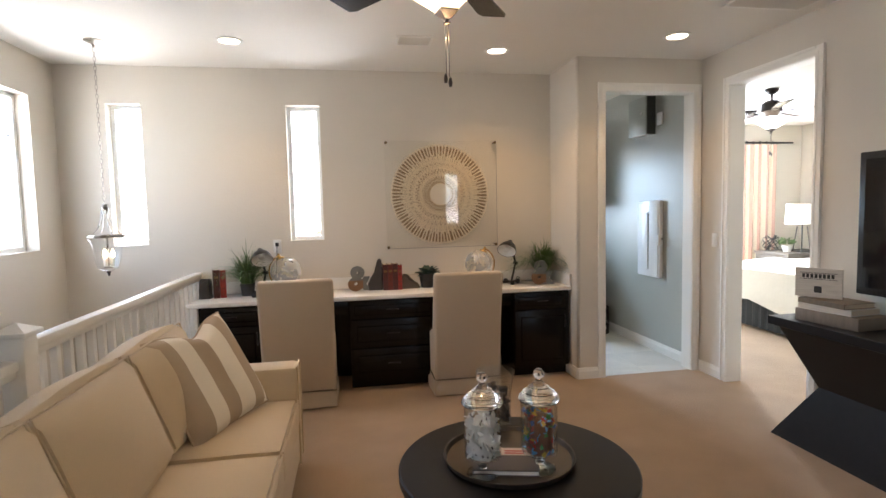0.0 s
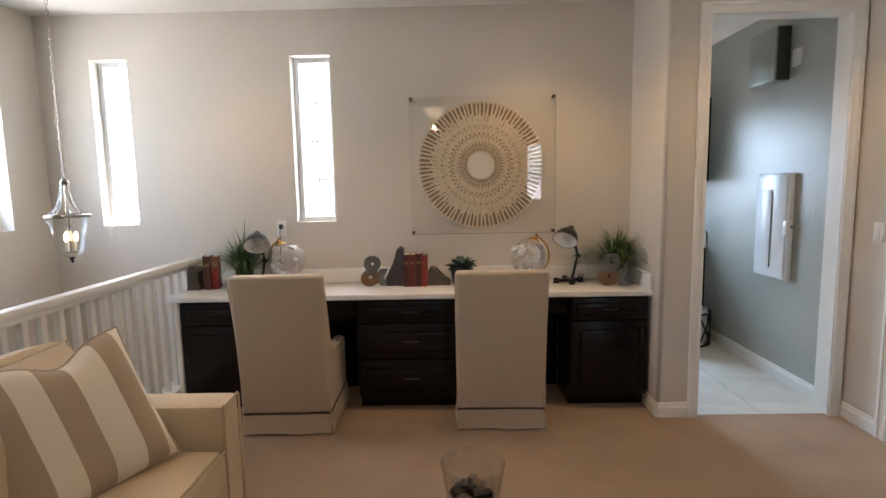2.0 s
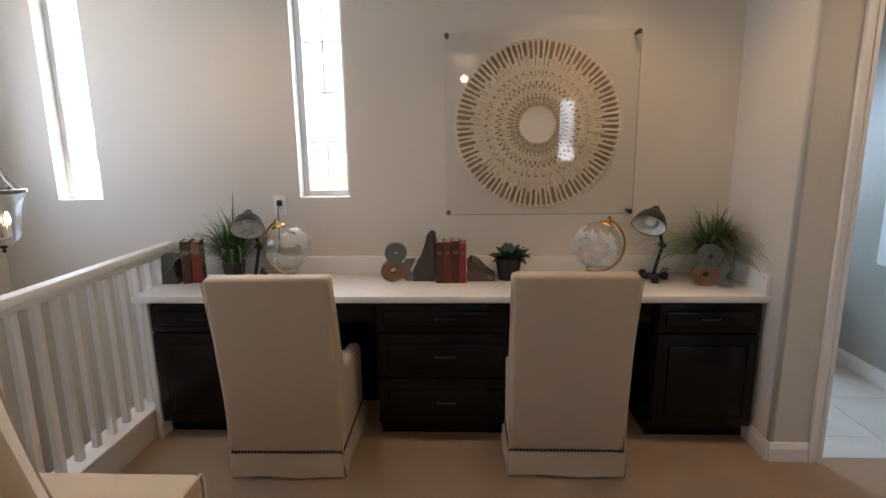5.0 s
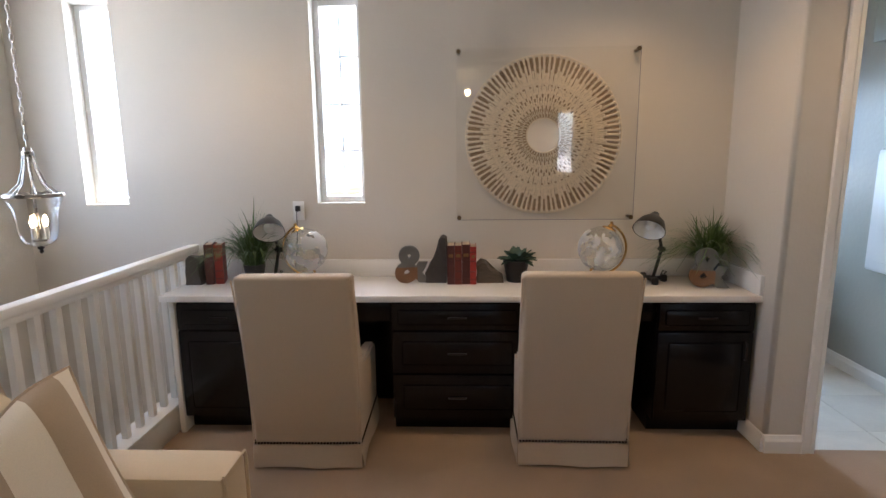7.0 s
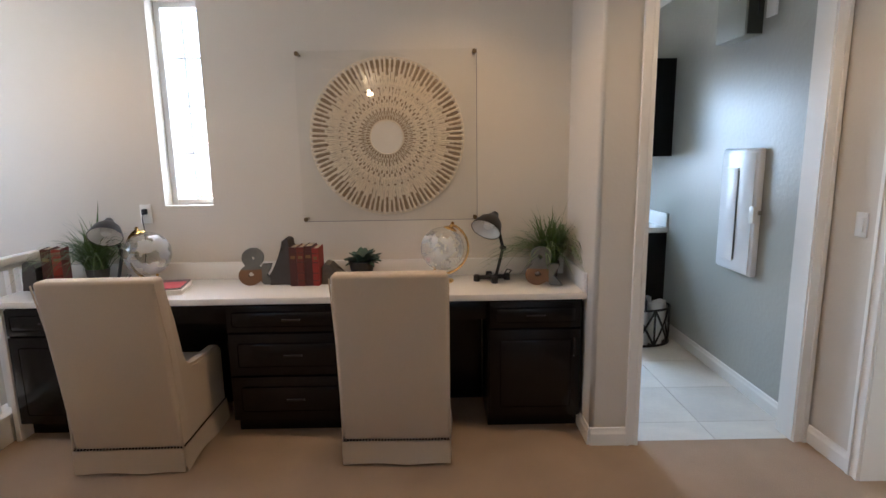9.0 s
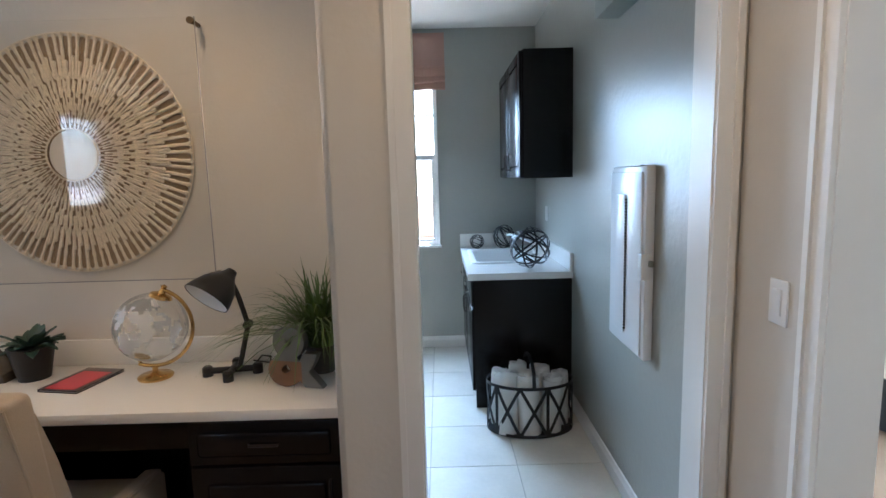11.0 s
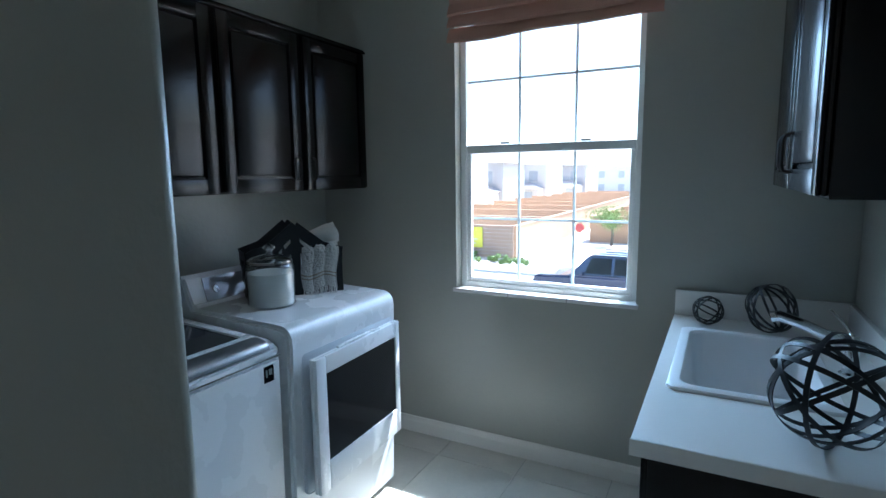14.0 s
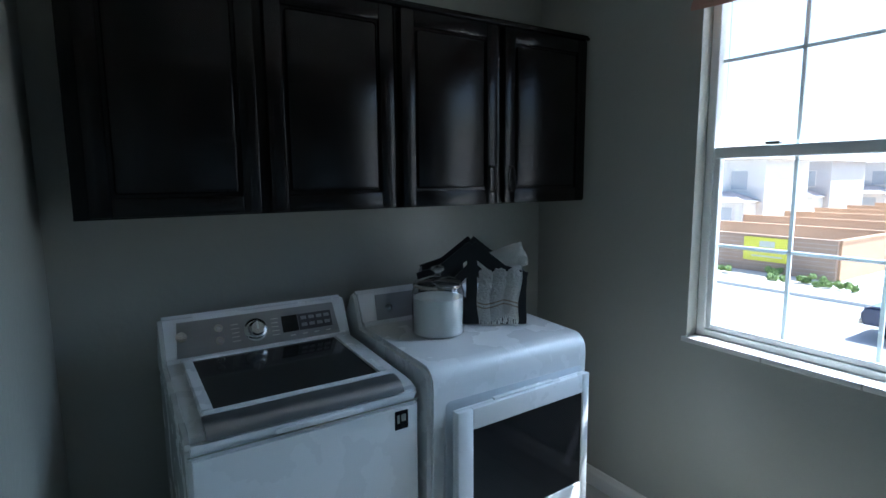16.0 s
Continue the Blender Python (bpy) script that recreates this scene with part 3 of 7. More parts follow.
def linen_chair(x, y, rz):
    """Slipcovered parsons chair with low sloping arms, a skirt and a nailhead band; its back stands at local y 0."""
    t = thing("slipcovered_chair", (x, y, 0, 0, 0, rz), "oatmeal linen slipcovered chair with nailhead trim, pushed under the desk", "chair", "chairs at the desk")
    W = 0.265
    bm = B()
    # backrest: a leaning slab, slightly wider at the top
    vs = box(bm, -W, 0, 0.128, W, 0.10, 1.0, 0.022, 3)
    for v in bm.verts:
        k = max(0.0, (v.co.z - 0.35) / 0.65)
        v.co.y -= 0.115 * k - 0.05 * k * (1 - k)
        v.co.x *= 1.0 + 0.012 * k
        if v.co.z > 0.9:
            v.co.z += 0.008 * math.cos(v.co.x / W * 1.5)
    part("backrest", bm, M_LINEN, t)
    part("seat", boxes((-W + 0.055, 0.08, 0.27, W - 0.055, 0.55, 0.43), bev=0.025), M_LINEN, t)
    for s in (-1, 1):
        bm = B()
        side = [(0.05, 0.128), (0.55, 0.128), (0.55, 0.455), (0.51, 0.475), (0.32, 0.485), (0.22, 0.49), (0.165, 0.505), (0.125, 0.54), (0.10, 0.60), (0.08, 0.68), (0.055, 0.78), (0.0, 0.94), (-0.035, 0.945), (-0.01, 0.70), (0.03, 0.40), (0.03, 0.128)]
        prism(bm, side, s * (W - 0.065), s * (W - 0.001), "x")
        bmesh.ops.recalc_face_normals(bm, faces=bm.faces)
        es = [e for e in bm.edges if e.is_manifold and e.calc_face_angle(0) > 0.6]
        bmesh.ops.bevel(bm, geom=es, offset=0.012, segments=2, affect="EDGES")
        part("arm", bm, M_LINEN, t)
    bm = B()
    # skirt: four panels with a gentle wave at the hem
    for (ax, ay), (bx, by) in (((-W - 0.004, -0.006), (W + 0.004, -0.006)), ((W + 0.004, -0.006), (W + 0.004, 0.555)), ((W + 0.004, 0.555), (-W - 0.004, 0.555)), ((-W - 0.004, 0.555), (-W - 0.004, -0.006))):
        n_ = 14
        d = Vector((bx - ax, by - ay)).normalized()
        o = Vector((d.y, -d.x))
        cols = []
        for k in range(n_ + 1):
            f = k / n_
            px, py = ax + (bx - ax) * f, ay + (by - ay) * f
            ring = []
            for z, out in ((0.130, 0.0), (0.07, 0.003), (0.008 + 0.010 * math.sin(f * math.pi) * abs(math.sin(f * 5)), 0.008 + 0.006 * math.sin(f * 7 + ax * 9))):
                ring.append(bm.verts.new((px + o.x * out, py + o.y * out, z)))
            cols.append(ring)
        for a, b in zip(cols, cols[1:]):
            for k in range(2):
                bm.faces.new((a[k], b[k], b[k + 1], a[k + 1]))
    bmesh.ops.remove_doubles(bm, verts=bm.verts, dist=0.0015)
    part("skirt", bm, M_LINEN, t, "gathered linen skirt with a waved hem")
    part("skirt_lining", boxes((-W + 0.02, 0.02, 0.0, W - 0.02, 0.53, 0.128)), M_LINEN, t, smooth=False)
    bm = B()
    n_ = 34
    for k in range(n_):
        px = -W + 0.008 + (2 * W - 0.016) * k / (n_ - 1)
        bmesh.ops.create_uvsphere(bm, u_segments=6, v_segments=4, radius=0.0052, matrix=Matrix.Translation((px, -0.004, 0.138)))
    for s in (-1, 1):
        for k in range(34):
            bmesh.ops.create_uvsphere(bm, u_segments=6, v_segments=4, radius=0.0052, matrix=Matrix.Translation((s * (W + 0.002), 0.01 + 0.53 * k / 33, 0.138)))
    ob = part("nailhead_band", bm, M_NAIL, t, "row of dark bronze nailheads")
    tagged(ob, kind="stuff")
    for s in (-1, 1):
        bm = B()
        tube(bm, [(s * (W + 0.001), 0.0, 0.138), (s * (W + 0.001), -0.004, 0.35), (s * (W + 0.002), -0.035, 0.65), (s * (W + 0.004), -0.112, 0.985)], 0.004, 6)
        part("piping", bm, M_LINEN, t)
    return t


linen_chair(-0.162, 4.765, 1.0)
linen_chair(1.143, 4.805, -0.5)


# ---- loft: sofa and pillow ----
def cushion(w, d, h, puff=0.03, nx=12, ny=10):
    """A plump rectangular cushion centred at its base, w by d, h thick."""
    bm = B()
    box(bm, -w / 2, -d / 2, 0, w / 2, d / 2, h)
    bmesh.ops.subdivide_edges(bm, edges=bm.edges, cuts=7, use_grid_fill=True)
    for v in bm.verts:
        u, q = v.co.x / (w / 2), v.co.y / (d / 2)
        e = (v.co.z / h) * 2 - 1
        bulge = (1 - u * u) * (1 - q * q)
        v.co.z += e * puff * bulge
        edge = 1 - abs(e) ** 2
        v.co.x += (1 if u > 0 else -1) * 0.4 * puff * edge * (abs(u) > 0.98) * (1 - q * q)
        v.co.y += (1 if q > 0 else -1) * 0.4 * puff * edge * (abs(q) > 0.98) * (1 - u * u)
        v.co += 0.004 * noise.noise_vector(v.co * 9)
    es = [e_ for e_ in bm.edges if e_.calc_face_angle(0) > 1.0]
    bmesh.ops.bevel(bm, geom=es, offset=0.018, segments=2, affect="EDGES")
    return bm


def sofa():
    t = thing("sofa", (0, 0, 0), "cream linen three-seat sofa with piped loose cushions", "sofa")
    y0, y1 = 1.50, 3.88
    part("base", boxes((-0.93, y0 + 0.05, 0.09, -0.075, y1 - 0.05, 0.30), bev=0.015), M_SOFA, t)
    for k, yy in enumerate((y0, y1 - 0.17)):
        bm = boxes((-0.95, yy, 0.06, -0.07, yy + 0.17, 0.64), bev=0.028)
        for v in bm.verts:
            if v.co.z > 0.4:
                v.co.z -= 0.012 * ((v.co.x + 0.5) / 0.45) ** 2 * 0.5
        part("arm", bm, M_SOFA, t)
        bm = B()
        for ys in (yy + 0.012, yy + 0.158):
            tube(bm, [(-0.068, ys, 0.07), (-0.068, ys, 0.612), (-0.072, ys, 0.632)], 0.005, 6)
        tube(bm, [(-0.072, yy + 0.012, 0.632), (-0.072, yy + 0.158, 0.632)], 0.005, 6)
        part("piping", bm, M_SOFA, t)
    bm = boxes((-0.97, y0 + 0.02, 0.08, -0.76, y1 - 0.02, 0.80), bev=0.03)
    for v in bm.verts:
        if v.co.z > 0.4:
            v.co.x += -0.02 * (v.co.z - 0.4)
    part("back_frame", bm, M_SOFA, t)
    n_ = 3
    L = (y1 - y0 - 0.34) / n_
    for k in range(n_):
        yc = y1 - 0.17 - L * (k + 0.5)
        bm = cushion(0.68, L - 0.002, 0.155, 0.022)
        o = part("seat_cushion", bm, M_SOFA, t)
        o.location = (-0.405, yc, 0.30)
        bm = B()
        z = 0.448
        tube(bm, [(-0.068, yc - L / 2 + 0.01, z), (-0.064, yc, z + 0.006), (-0.068, yc + L / 2 - 0.01, z)], 0.005, 6)
        part("seat_piping", bm, M_SOFA, t)
        bm = cushion(0.47, L + 0.004, 0.17, 0.075)
        for v in bm.verts:
            u = v.co.x / 0.23
            v.co.z += -0.02 * (u < -0.9)
        o = part("back_cushion", bm, M_SOFA, t)
        o.matrix_basis = pose(-0.735, yc, 0.655, 0, 70, 0)
        bm = B()
        r = [(-0.225, -L / 2 + 0.012, 0.158), (-0.225, L / 2 - 0.012, 0.158), (0.22, L / 2 - 0.012, 0.158), (0.22, -L / 2 + 0.012, 0.158)]
        pts = []
        for a, b in zip(r, r[1:] + r[:1]):
            for s in range(6):
                f = s / 6
                pts.append(tuple(a[i] + (b[i] - a[i]) * f for i in range(3)))
        tube(bm, pts, 0.0045, 6, closed=True)
        p = part("cushion_piping", bm, M_SOFA, t)
        p.matrix_basis = pose(-0.735, yc, 0.655, 0, 70, 0)
    for yy in (y0 + 0.08, y1 - 0.08):
        for xx in (-0.88, -0.14):
            part("foot", boxes((xx - 0.025, yy - 0.025, 0.0, xx + 0.025, yy + 0.025, 0.09), bev=0.004), M_ESPRESSO, t)


sofa()


def pillow():
    """A square striped throw pillow; local x runs across the stripes, z through its thickness."""
    t = thing("throw_pillow", pose(-0.46, 3.43, 0.70, 0, 0, 0) @ pose(0, 0, 0, 62, 0, 62) @ pose(0, 0, 0, 0, 0, 6), "ivory and tan striped throw pillow leaning on the sofa arm", "pillow")
    S, N = 0.275, 24
    bm = B()
    cols = {}
    for s in (1, -1):
        for i in range(N + 1):
            for j in range(N + 1):
                u, v = 2 * i / N - 1, 2 * j / N - 1
                pin = 1 - 0.10 * (1 - u * u) * abs(v) ** 4 * 0.6 - 0.0
                pin2 = 1 - 0.10 * (1 - v * v) * abs(u) ** 4 * 0.6
                h = 0.085 * (max(0.0, 1 - u ** 4) * max(0.0, 1 - v ** 4)) ** 0.6
                h += 0.008 * noise.noise(Vector((u * 2.2, v * 2.2, s * 3)))* (1 - u * u) * (1 - v * v)
                dent = 0.05 * math.exp(-((u - 0.1) ** 2 * 9 + (v - 1.0) ** 2 * 5))
                cols[s, i, j] = bm.verts.new((u * S * pin2, v * (S * pin) - dent * (v > 0) * 1.2, s * h))
        for i in range(N):
            for j in range(N):
                f = bm.faces.new((cols[s, i, j], cols[s, i + 1, j], cols[s, i + 1, j + 1], cols[s, i, j + 1]))
                f.material_index = 1 if int(i * 5.6 / N) % 2 == 0 else 0
    bmesh.ops.remove_doubles(bm, verts=bm.verts, dist=0.0008)
    part("cover", bm, [M_CREAM, M_TAN], t)
    bm = B()
    loop = []
    for k in range(80):
        f = k / 20
        q, r = int(f), f - int(f)
        u, v = [(2 * r - 1, -1), (1, 2 * r - 1), (1 - 2 * r, 1), (-1, 1 - 2 * r)][q]
        pin = 1 - 0.06 * (1 - u * u) * abs(v) ** 4
        pin2 = 1 - 0.06 * (1 - v * v) * abs(u) ** 4
        dent = 0.06 * math.exp(-((u - 0.1) ** 2 * 9 + (v - 1.0) ** 2 * 5)) * (v > 0)
        loop.append((u * S * pin2, v * S * pin - dent, 0))
    tube(bm, loop, 0.0055, 6, closed=True)
    part("piping", bm, M_TAN, t)


pillow()


# ---- loft: coffee table and what stands on it ----
TX, TY, TZ = 0.895, 2.74, 0.45


def coffee_table():
    t = thing("coffee_table", (TX, TY, 0), "round black-stained wooden coffee table", "table")
    part("tabletop", lathe(B(), [(0, TZ - 0.045), (0.475, TZ - 0.045), (0.485, TZ - 0.038), (0.485, TZ - 0.006), (0.479, TZ), (0, TZ)], 64), M_BLACKWOOD, t)
    part("apron", lathe(B(), [(0.40, TZ - 0.13), (0.42, TZ - 0.13), (0.42, TZ - 0.046), (0.40, TZ - 0.046)], 48), M_BLACKWOOD, t)
    for k in range(4):
        a = math.pi / 4 + k * math.pi / 2
        bm = B()
        tube(bm, [(0.38 * math.cos(a), 0.38 * math.sin(a), TZ - 0.047), (0.42 * math.cos(a), 0.42 * math.sin(a), 0.0)], 0.032, 12, r_end=0.022)
        part("leg", bm, M_BLACKWOOD, t)


coffee_table()
M_TRAY = mat("dark_pewter_tray", (0.085, 0.07, 0.055), 0.35, 0.7, vary=0.3, scale=6)
solid("serving_tray", lathe(B(), [(0, 0.0), (0.245, 0.0), (0.262, 0.006), (0.268, 0.028), (0.272, 0.03), (0.272, 0.026), (0.266, 0.004), (0.25, -0.0), (0.25, 0.006), (0.0, 0.006)][:6] + [(0.264, 0.028), (0.257, 0.009), (0.24, 0.005), (0, 0.005)], 56), M_TRAY,
      "round dark pewter tray with a raised rim on the coffee table", "tray", at=pose(0.872, 2.775, TZ + 0.001))


def jar_glass(h=0.20, r=0.072):
    foot = [(0, 0), (0.062, 0), (0.064, 0.004), (0.03, 0.012), (0.014, 0.022), (0.022, 0.034), (0.012, 0.044), (0.018, 0.056), (0.05, 0.062)]
    body = [(r, 0.075), (r, 0.075 + h), (r + 0.004, 0.08 + h)]
    return lathe(B(), foot + body + [(r - 0.002, 0.08 + h), (r - 0.004, 0.078), (0.0, 0.068)], 32)


def apothecary_jar(x, y, label, fill, kinds):
    t = thing("apothecary_jar", (x, y, TZ + 0.006), label, "jar", "apothecary jars on the tray")
    part("jar", jar_glass(), M_CLEAR, t)
    part("foot_stem", lathe(B(), [(0, 0.0005), (0.0625, 0.0005), (0.0645, 0.0045), (0.031, 0.0125), (0.015, 0.0225), (0.023, 0.0345), (0.013, 0.0445), (0.019, 0.0565), (0, 0.0600)], 28), M_LEAD, t, "solid clear glass foot")
    lid = [(0.0, 0.281), (0.078, 0.281), (0.082, 0.287), (0.076, 0.294), (0.079, 0.299), (0.068, 0.309), (0.061, 0.313), (0.063, 0.318), (0.047, 0.328), (0.040, 0.332), (0.041, 0.337), (0.024, 0.347), (0.012, 0.360), (0.012, 0.368), (0.021, 0.378), (0.022, 0.390), (0.013, 0.404), (0, 0.407)]
    part("lid", lathe(B(), lid, 32), M_LEAD, t, "clear domed glass lid with a ball knob")
    rnd = random.Random(fill)
    groups = [B() for _ in kinds]
    for k in range(170):
        a, q, z = rnd.random() * 2 * math.pi, 0.062 * math.sqrt(rnd.random()), 0.08 + 0.155 * rnd.random()
        if k % 3:
            q = 0.046 + 0.008 * rnd.random()
        if z > 0.2 and q < 0.03:
            z -= 0.01
        m = Matrix.Translation((q * math.cos(a), q * math.sin(a), z)) @ Euler((rnd.random() * 6, rnd.random() * 6, rnd.random() * 6)).to_matrix().to_4x4()
        bm = groups[k % len(kinds)]
        s = kinds[k % len(kinds)][1]
        bmesh.ops.create_cube(bm, size=1, matrix=m @ Matrix.Diagonal((s[0], s[1], s[2], 1)))
    for bm, kd in zip(groups, kinds):
        ob = part("filling", bm, kd[0], t, kd[2], smooth=False)
        tagged(ob, kind="stuff")
    part("inner_heap", lathe(B(), [(0, 0.075), (0.052, 0.075), (0.052, 0.21), (0.03, 0.222), (0, 0.225)], 20), kinds[-1][0] if fill == 5 else kinds[0][0], t)


def plain(name, c, r=0.5):
    return mat(name, c, r, vary=0.08, scale=30)


M_TILEW = plain("white_game_tiles", (0.76, 0.74, 0.70))
M_INK = plain("black_ink", (0.02, 0.02, 0.02))
apothecary_jar(0.735, 2.665, "footed clear glass jar full of white letter tiles", 3, [(M_TILEW, (0.024, 0.03, 0.004), "white letter tiles"), (M_INK, (0.012, 0.003, 0.005), "black printed letters"), (M_TILEW, (0.03, 0.036, 0.003), "white letter tiles"), (M_INK, (0.010, 0.004, 0.004), "black printed letters")])
apothecary_jar(0.962, 2.655, "footed clear glass jar full of coloured puzzle pieces", 5,
               [(plain("blue_pieces", (0.03, 0.13, 0.42)), (0.018, 0.018, 0.003), "blue puzzle pieces"), (plain("red_pieces", (0.42, 0.03, 0.025)), (0.018, 0.018, 0.003), "red puzzle pieces"),
                (plain("green_pieces", (0.05, 0.24, 0.06)), (0.018, 0.018, 0.003), "green puzzle pieces"), (plain("yellow_pieces", (0.55, 0.36, 0.04)), (0.018, 0.018, 0.003), "yellow puzzle pieces"),
                (plain("light_blue_pieces", (0.12, 0.36, 0.62)), (0.018, 0.018, 0.003), "light blue puzzle pieces"), (plain("brown_pieces", (0.16, 0.07, 0.04)), (0.018, 0.018, 0.003), "brown puzzle pieces")])


def hurricane_vase():
    t = thing("glass_vase", (0.91, 3.11, TZ + 0.001), "tall clear glass vase holding dark wood offcuts", "vase")
    part("glass", lathe(B(), [(0, 0), (0.075, 0), (0.08, 0.006), (0.072, 0.05), (0.074, 0.16), (0.092, 0.27), (0.090, 0.27), (0.071, 0.16), (0.069, 0.02), (0, 0.014)], 32), M_CLEAR, t)
    rnd = random.Random(8)
    for tone, c in (("dark", (0.05, 0.035, 0.025)), ("pale", (0.16, 0.11, 0.07))):
        bm = B()
        for k in range(42):
            a, q = rnd.random() * 6.28, 0.05 * math.sqrt(rnd.random())
            m = Matrix.Translation((q * math.cos(a), q * math.sin(a), 0.035 + 0.15 * rnd.random())) @ Euler((rnd.random() * 6, rnd.random() * 6, rnd.random() * 6)).to_matrix().to_4x4()
            bmesh.ops.create_cube(bm, size=1, matrix=m @ Matrix.Diagonal((0.045, 0.028, 0.018, 1)))
        tagged(part("wood_offcuts", bm, plain(tone + "_wood_offcuts", c, 0.7), t, tone + " wooden offcuts", smooth=False), kind="stuff")


hurricane_vase()


def book(name, m, w, d, h, cover, label, pages=M_PAGES, category="book", group=""):
    """A closed book lying flat: w across, d deep, h thick, spine at -x."""
    t = thing(name, m, label, category, group)
    part("cover", boxes((-w / 2, -d / 2, 0, w / 2, d / 2, 0.003), (-w / 2, -d / 2, h - 0.003, w / 2, d / 2, h), (-w / 2, -d / 2, 0.003, -w / 2 + 0.004, d / 2, h - 0.003)), cover, t, smooth=False)
    part("page_block", boxes((-w / 2 + 0.004, -d / 2 + 0.004, 0.003, w / 2 - 0.005, d / 2 - 0.004, h - 0.003)), pages, t, smooth=False)
    return t


M_COVERD = plain("dark_printed_cover", (0.06, 0.05, 0.05), 0.3)
M_COVERW = plain("pale_printed_cover", (0.62, 0.50, 0.42), 0.4)
tb = book("magazine", pose(0.84, 2.72, TZ + 0.007, 0, 0, -14), 0.26, 0.20, 0.022, M_COVERD, "small dark paperback lying on the tray", M_WHITECARD)
part("cover_title", boxes((-0.02, 0.03, 0.022, 0.12, 0.095, 0.0232)), M_COVERW, tb, "pale title block", smooth=False)
part("cover_text", boxes((0.0, 0.062, 0.0232, 0.10, 0.072, 0.0238), (0.0, 0.042, 0.0232, 0.08, 0.052, 0.0238)), plain("red_print", (0.45, 0.04, 0.03)), tb, "red printed bars", smooth=False)
M_DRIFTRING = plain("pale_driftwood_band", (0.3, 0.22, 0.15), 0.6)

# ---- loft: console table, boxes and television ----


def console():
    """Angular console: three faceted hourglass supports under a thick top."""
    t = thing("console_table", (2.90, 0, 0), "black faceted geometric wooden console table", "table")
    y0, y1 = 1.70, 3.74
    part("tabletop", boxes((0.03, y0, 0.70, 0.40, y1, 0.755), bev=0.003), M_BLACKWOOD, t, smooth=False)

    def facet(a0, a1):
        bm = B()
        rings = []
        for z, x0_, x1_, ya, yb in ((0.0, 0.0, 0.40, a0, a1), (0.36, 0.13, 0.40, a0 + 0.22, a1 - 0.22), (0.70, 0.03, 0.40, a0 + 0.02, a1 - 0.02)):
            rings.append([bm.verts.new(p) for p in ((x0_, ya, z), (x1_, ya, z), (x1_, yb, z), (x0_, yb, z))])
        for a, b in zip(rings, rings[1:]):
            for k in range(4):
                j = (k + 1) % 4
                bm.faces.new((a[k], a[j], b[j]))
                bm.faces.new((a[k], b[j], b[k]))
        bm.faces.new(rings[0])
        bm.faces.new(rings[2][::-1])
        return bm
    for a0, a1 in ((2.74, 3.66), (1.75, 2.70)):
        part("support", facet(a0, a1), M_BLACKWOOD, t, smooth=False)


console()
M_CRATE = mat("whitewashed_planks", (0.62, 0.58, 0.52), 0.8, vary=0.25, scale=8, stretch=(1, 1, 12))
M_CRATE2 = mat("grey_brown_box_wood", (0.20, 0.16, 0.12), 0.7, vary=0.3, scale=8, stretch=(1, 8, 1))
solid("wooden_box", boxes((-0.12, -0.20, 0, 0.12, 0.20, 0.075), bev=0.004), M_CRATE2, "grey-brown wooden box on the console table", "box", at=pose(3.13, 3.40, 0.755, 0, 0, 4))
book("book", pose(3.13, 3.42, 0.831, 0, 0, 6), 0.23, 0.33, 0.035, M_CRATE, "whitewashed book lying flat on the wooden box", M_PAGES, group="books on the console")
book("book", pose(3.12, 3.43, 0.867, 0, 0, 2), 0.22, 0.31, 0.03, M_CRATE2, "grey book lying flat on another book", M_PAGES, group="books on the console")
t = thing("wooden_sign", pose(3.09, 3.52, 0.898, 0, 0, -62), "whitewashed plank sign with black stencilled lettering, leaning upright", "sign")
for k in range(4):
    part("plank", boxes((-0.125, -0.008, 0.046 * k, 0.125, 0.008, 0.046 * k + 0.044), bev=0.002), M_CRATE, t, smooth=False)
bm = boxes((-0.10, -0.0095, 0.150, 0.10, -0.008, 0.153), (-0.10, -0.0095, 0.112, 0.10, -0.008, 0.115))
for k in range(8):
    box(bm, -0.085 + 0.022 * k, -0.0095, 0.120, -0.070 + 0.022 * k, -0.008, 0.146)
box(bm, -0.02, -0.0095, 0.03, 0.02, -0.008, 0.07)
part("lettering", bm, M_INK, t, "black stencilled bars and a small ornament", smooth=False)

t = thing("television", (XR, 0, 0), "black flat television mounted on the wall", "television")
part("frame", boxes((-0.075, 2.10, 0.935, -0.02, 3.405, 1.772), bev=0.006), mat("black_gloss_plastic", (0.012, 0.012, 0.013), 0.25, vary=0.1), t)
part("screen", boxes((-0.078, 2.14, 0.98, -0.0755, 3.365, 1.73)), M_DARKGLASS, t, "dark glossy screen", smooth=False)
part("wall_bracket", boxes((-0.02, 2.6, 1.2, -0.001, 3.0, 1.5)), M_BLACK, t, smooth=False)


def rocker(name, m, label, gang=1):
    t = thing(name, m, label, "switch")
    w = 0.07 + 0.046 * (gang - 1)
    part("plate", boxes((-w / 2, -0.007, -0.057, w / 2, 0, 0.057), bev=0.003), M_PLASTIC, t)
    for k in range(gang):
        c = (k - (gang - 1) / 2) * 0.046
        o = part("rocker", boxes((c - 0.0165, -0.011, -0.033, c + 0.0165, -0.006, 0.033), bev=0.002), M_PLASTIC, t)
    return t


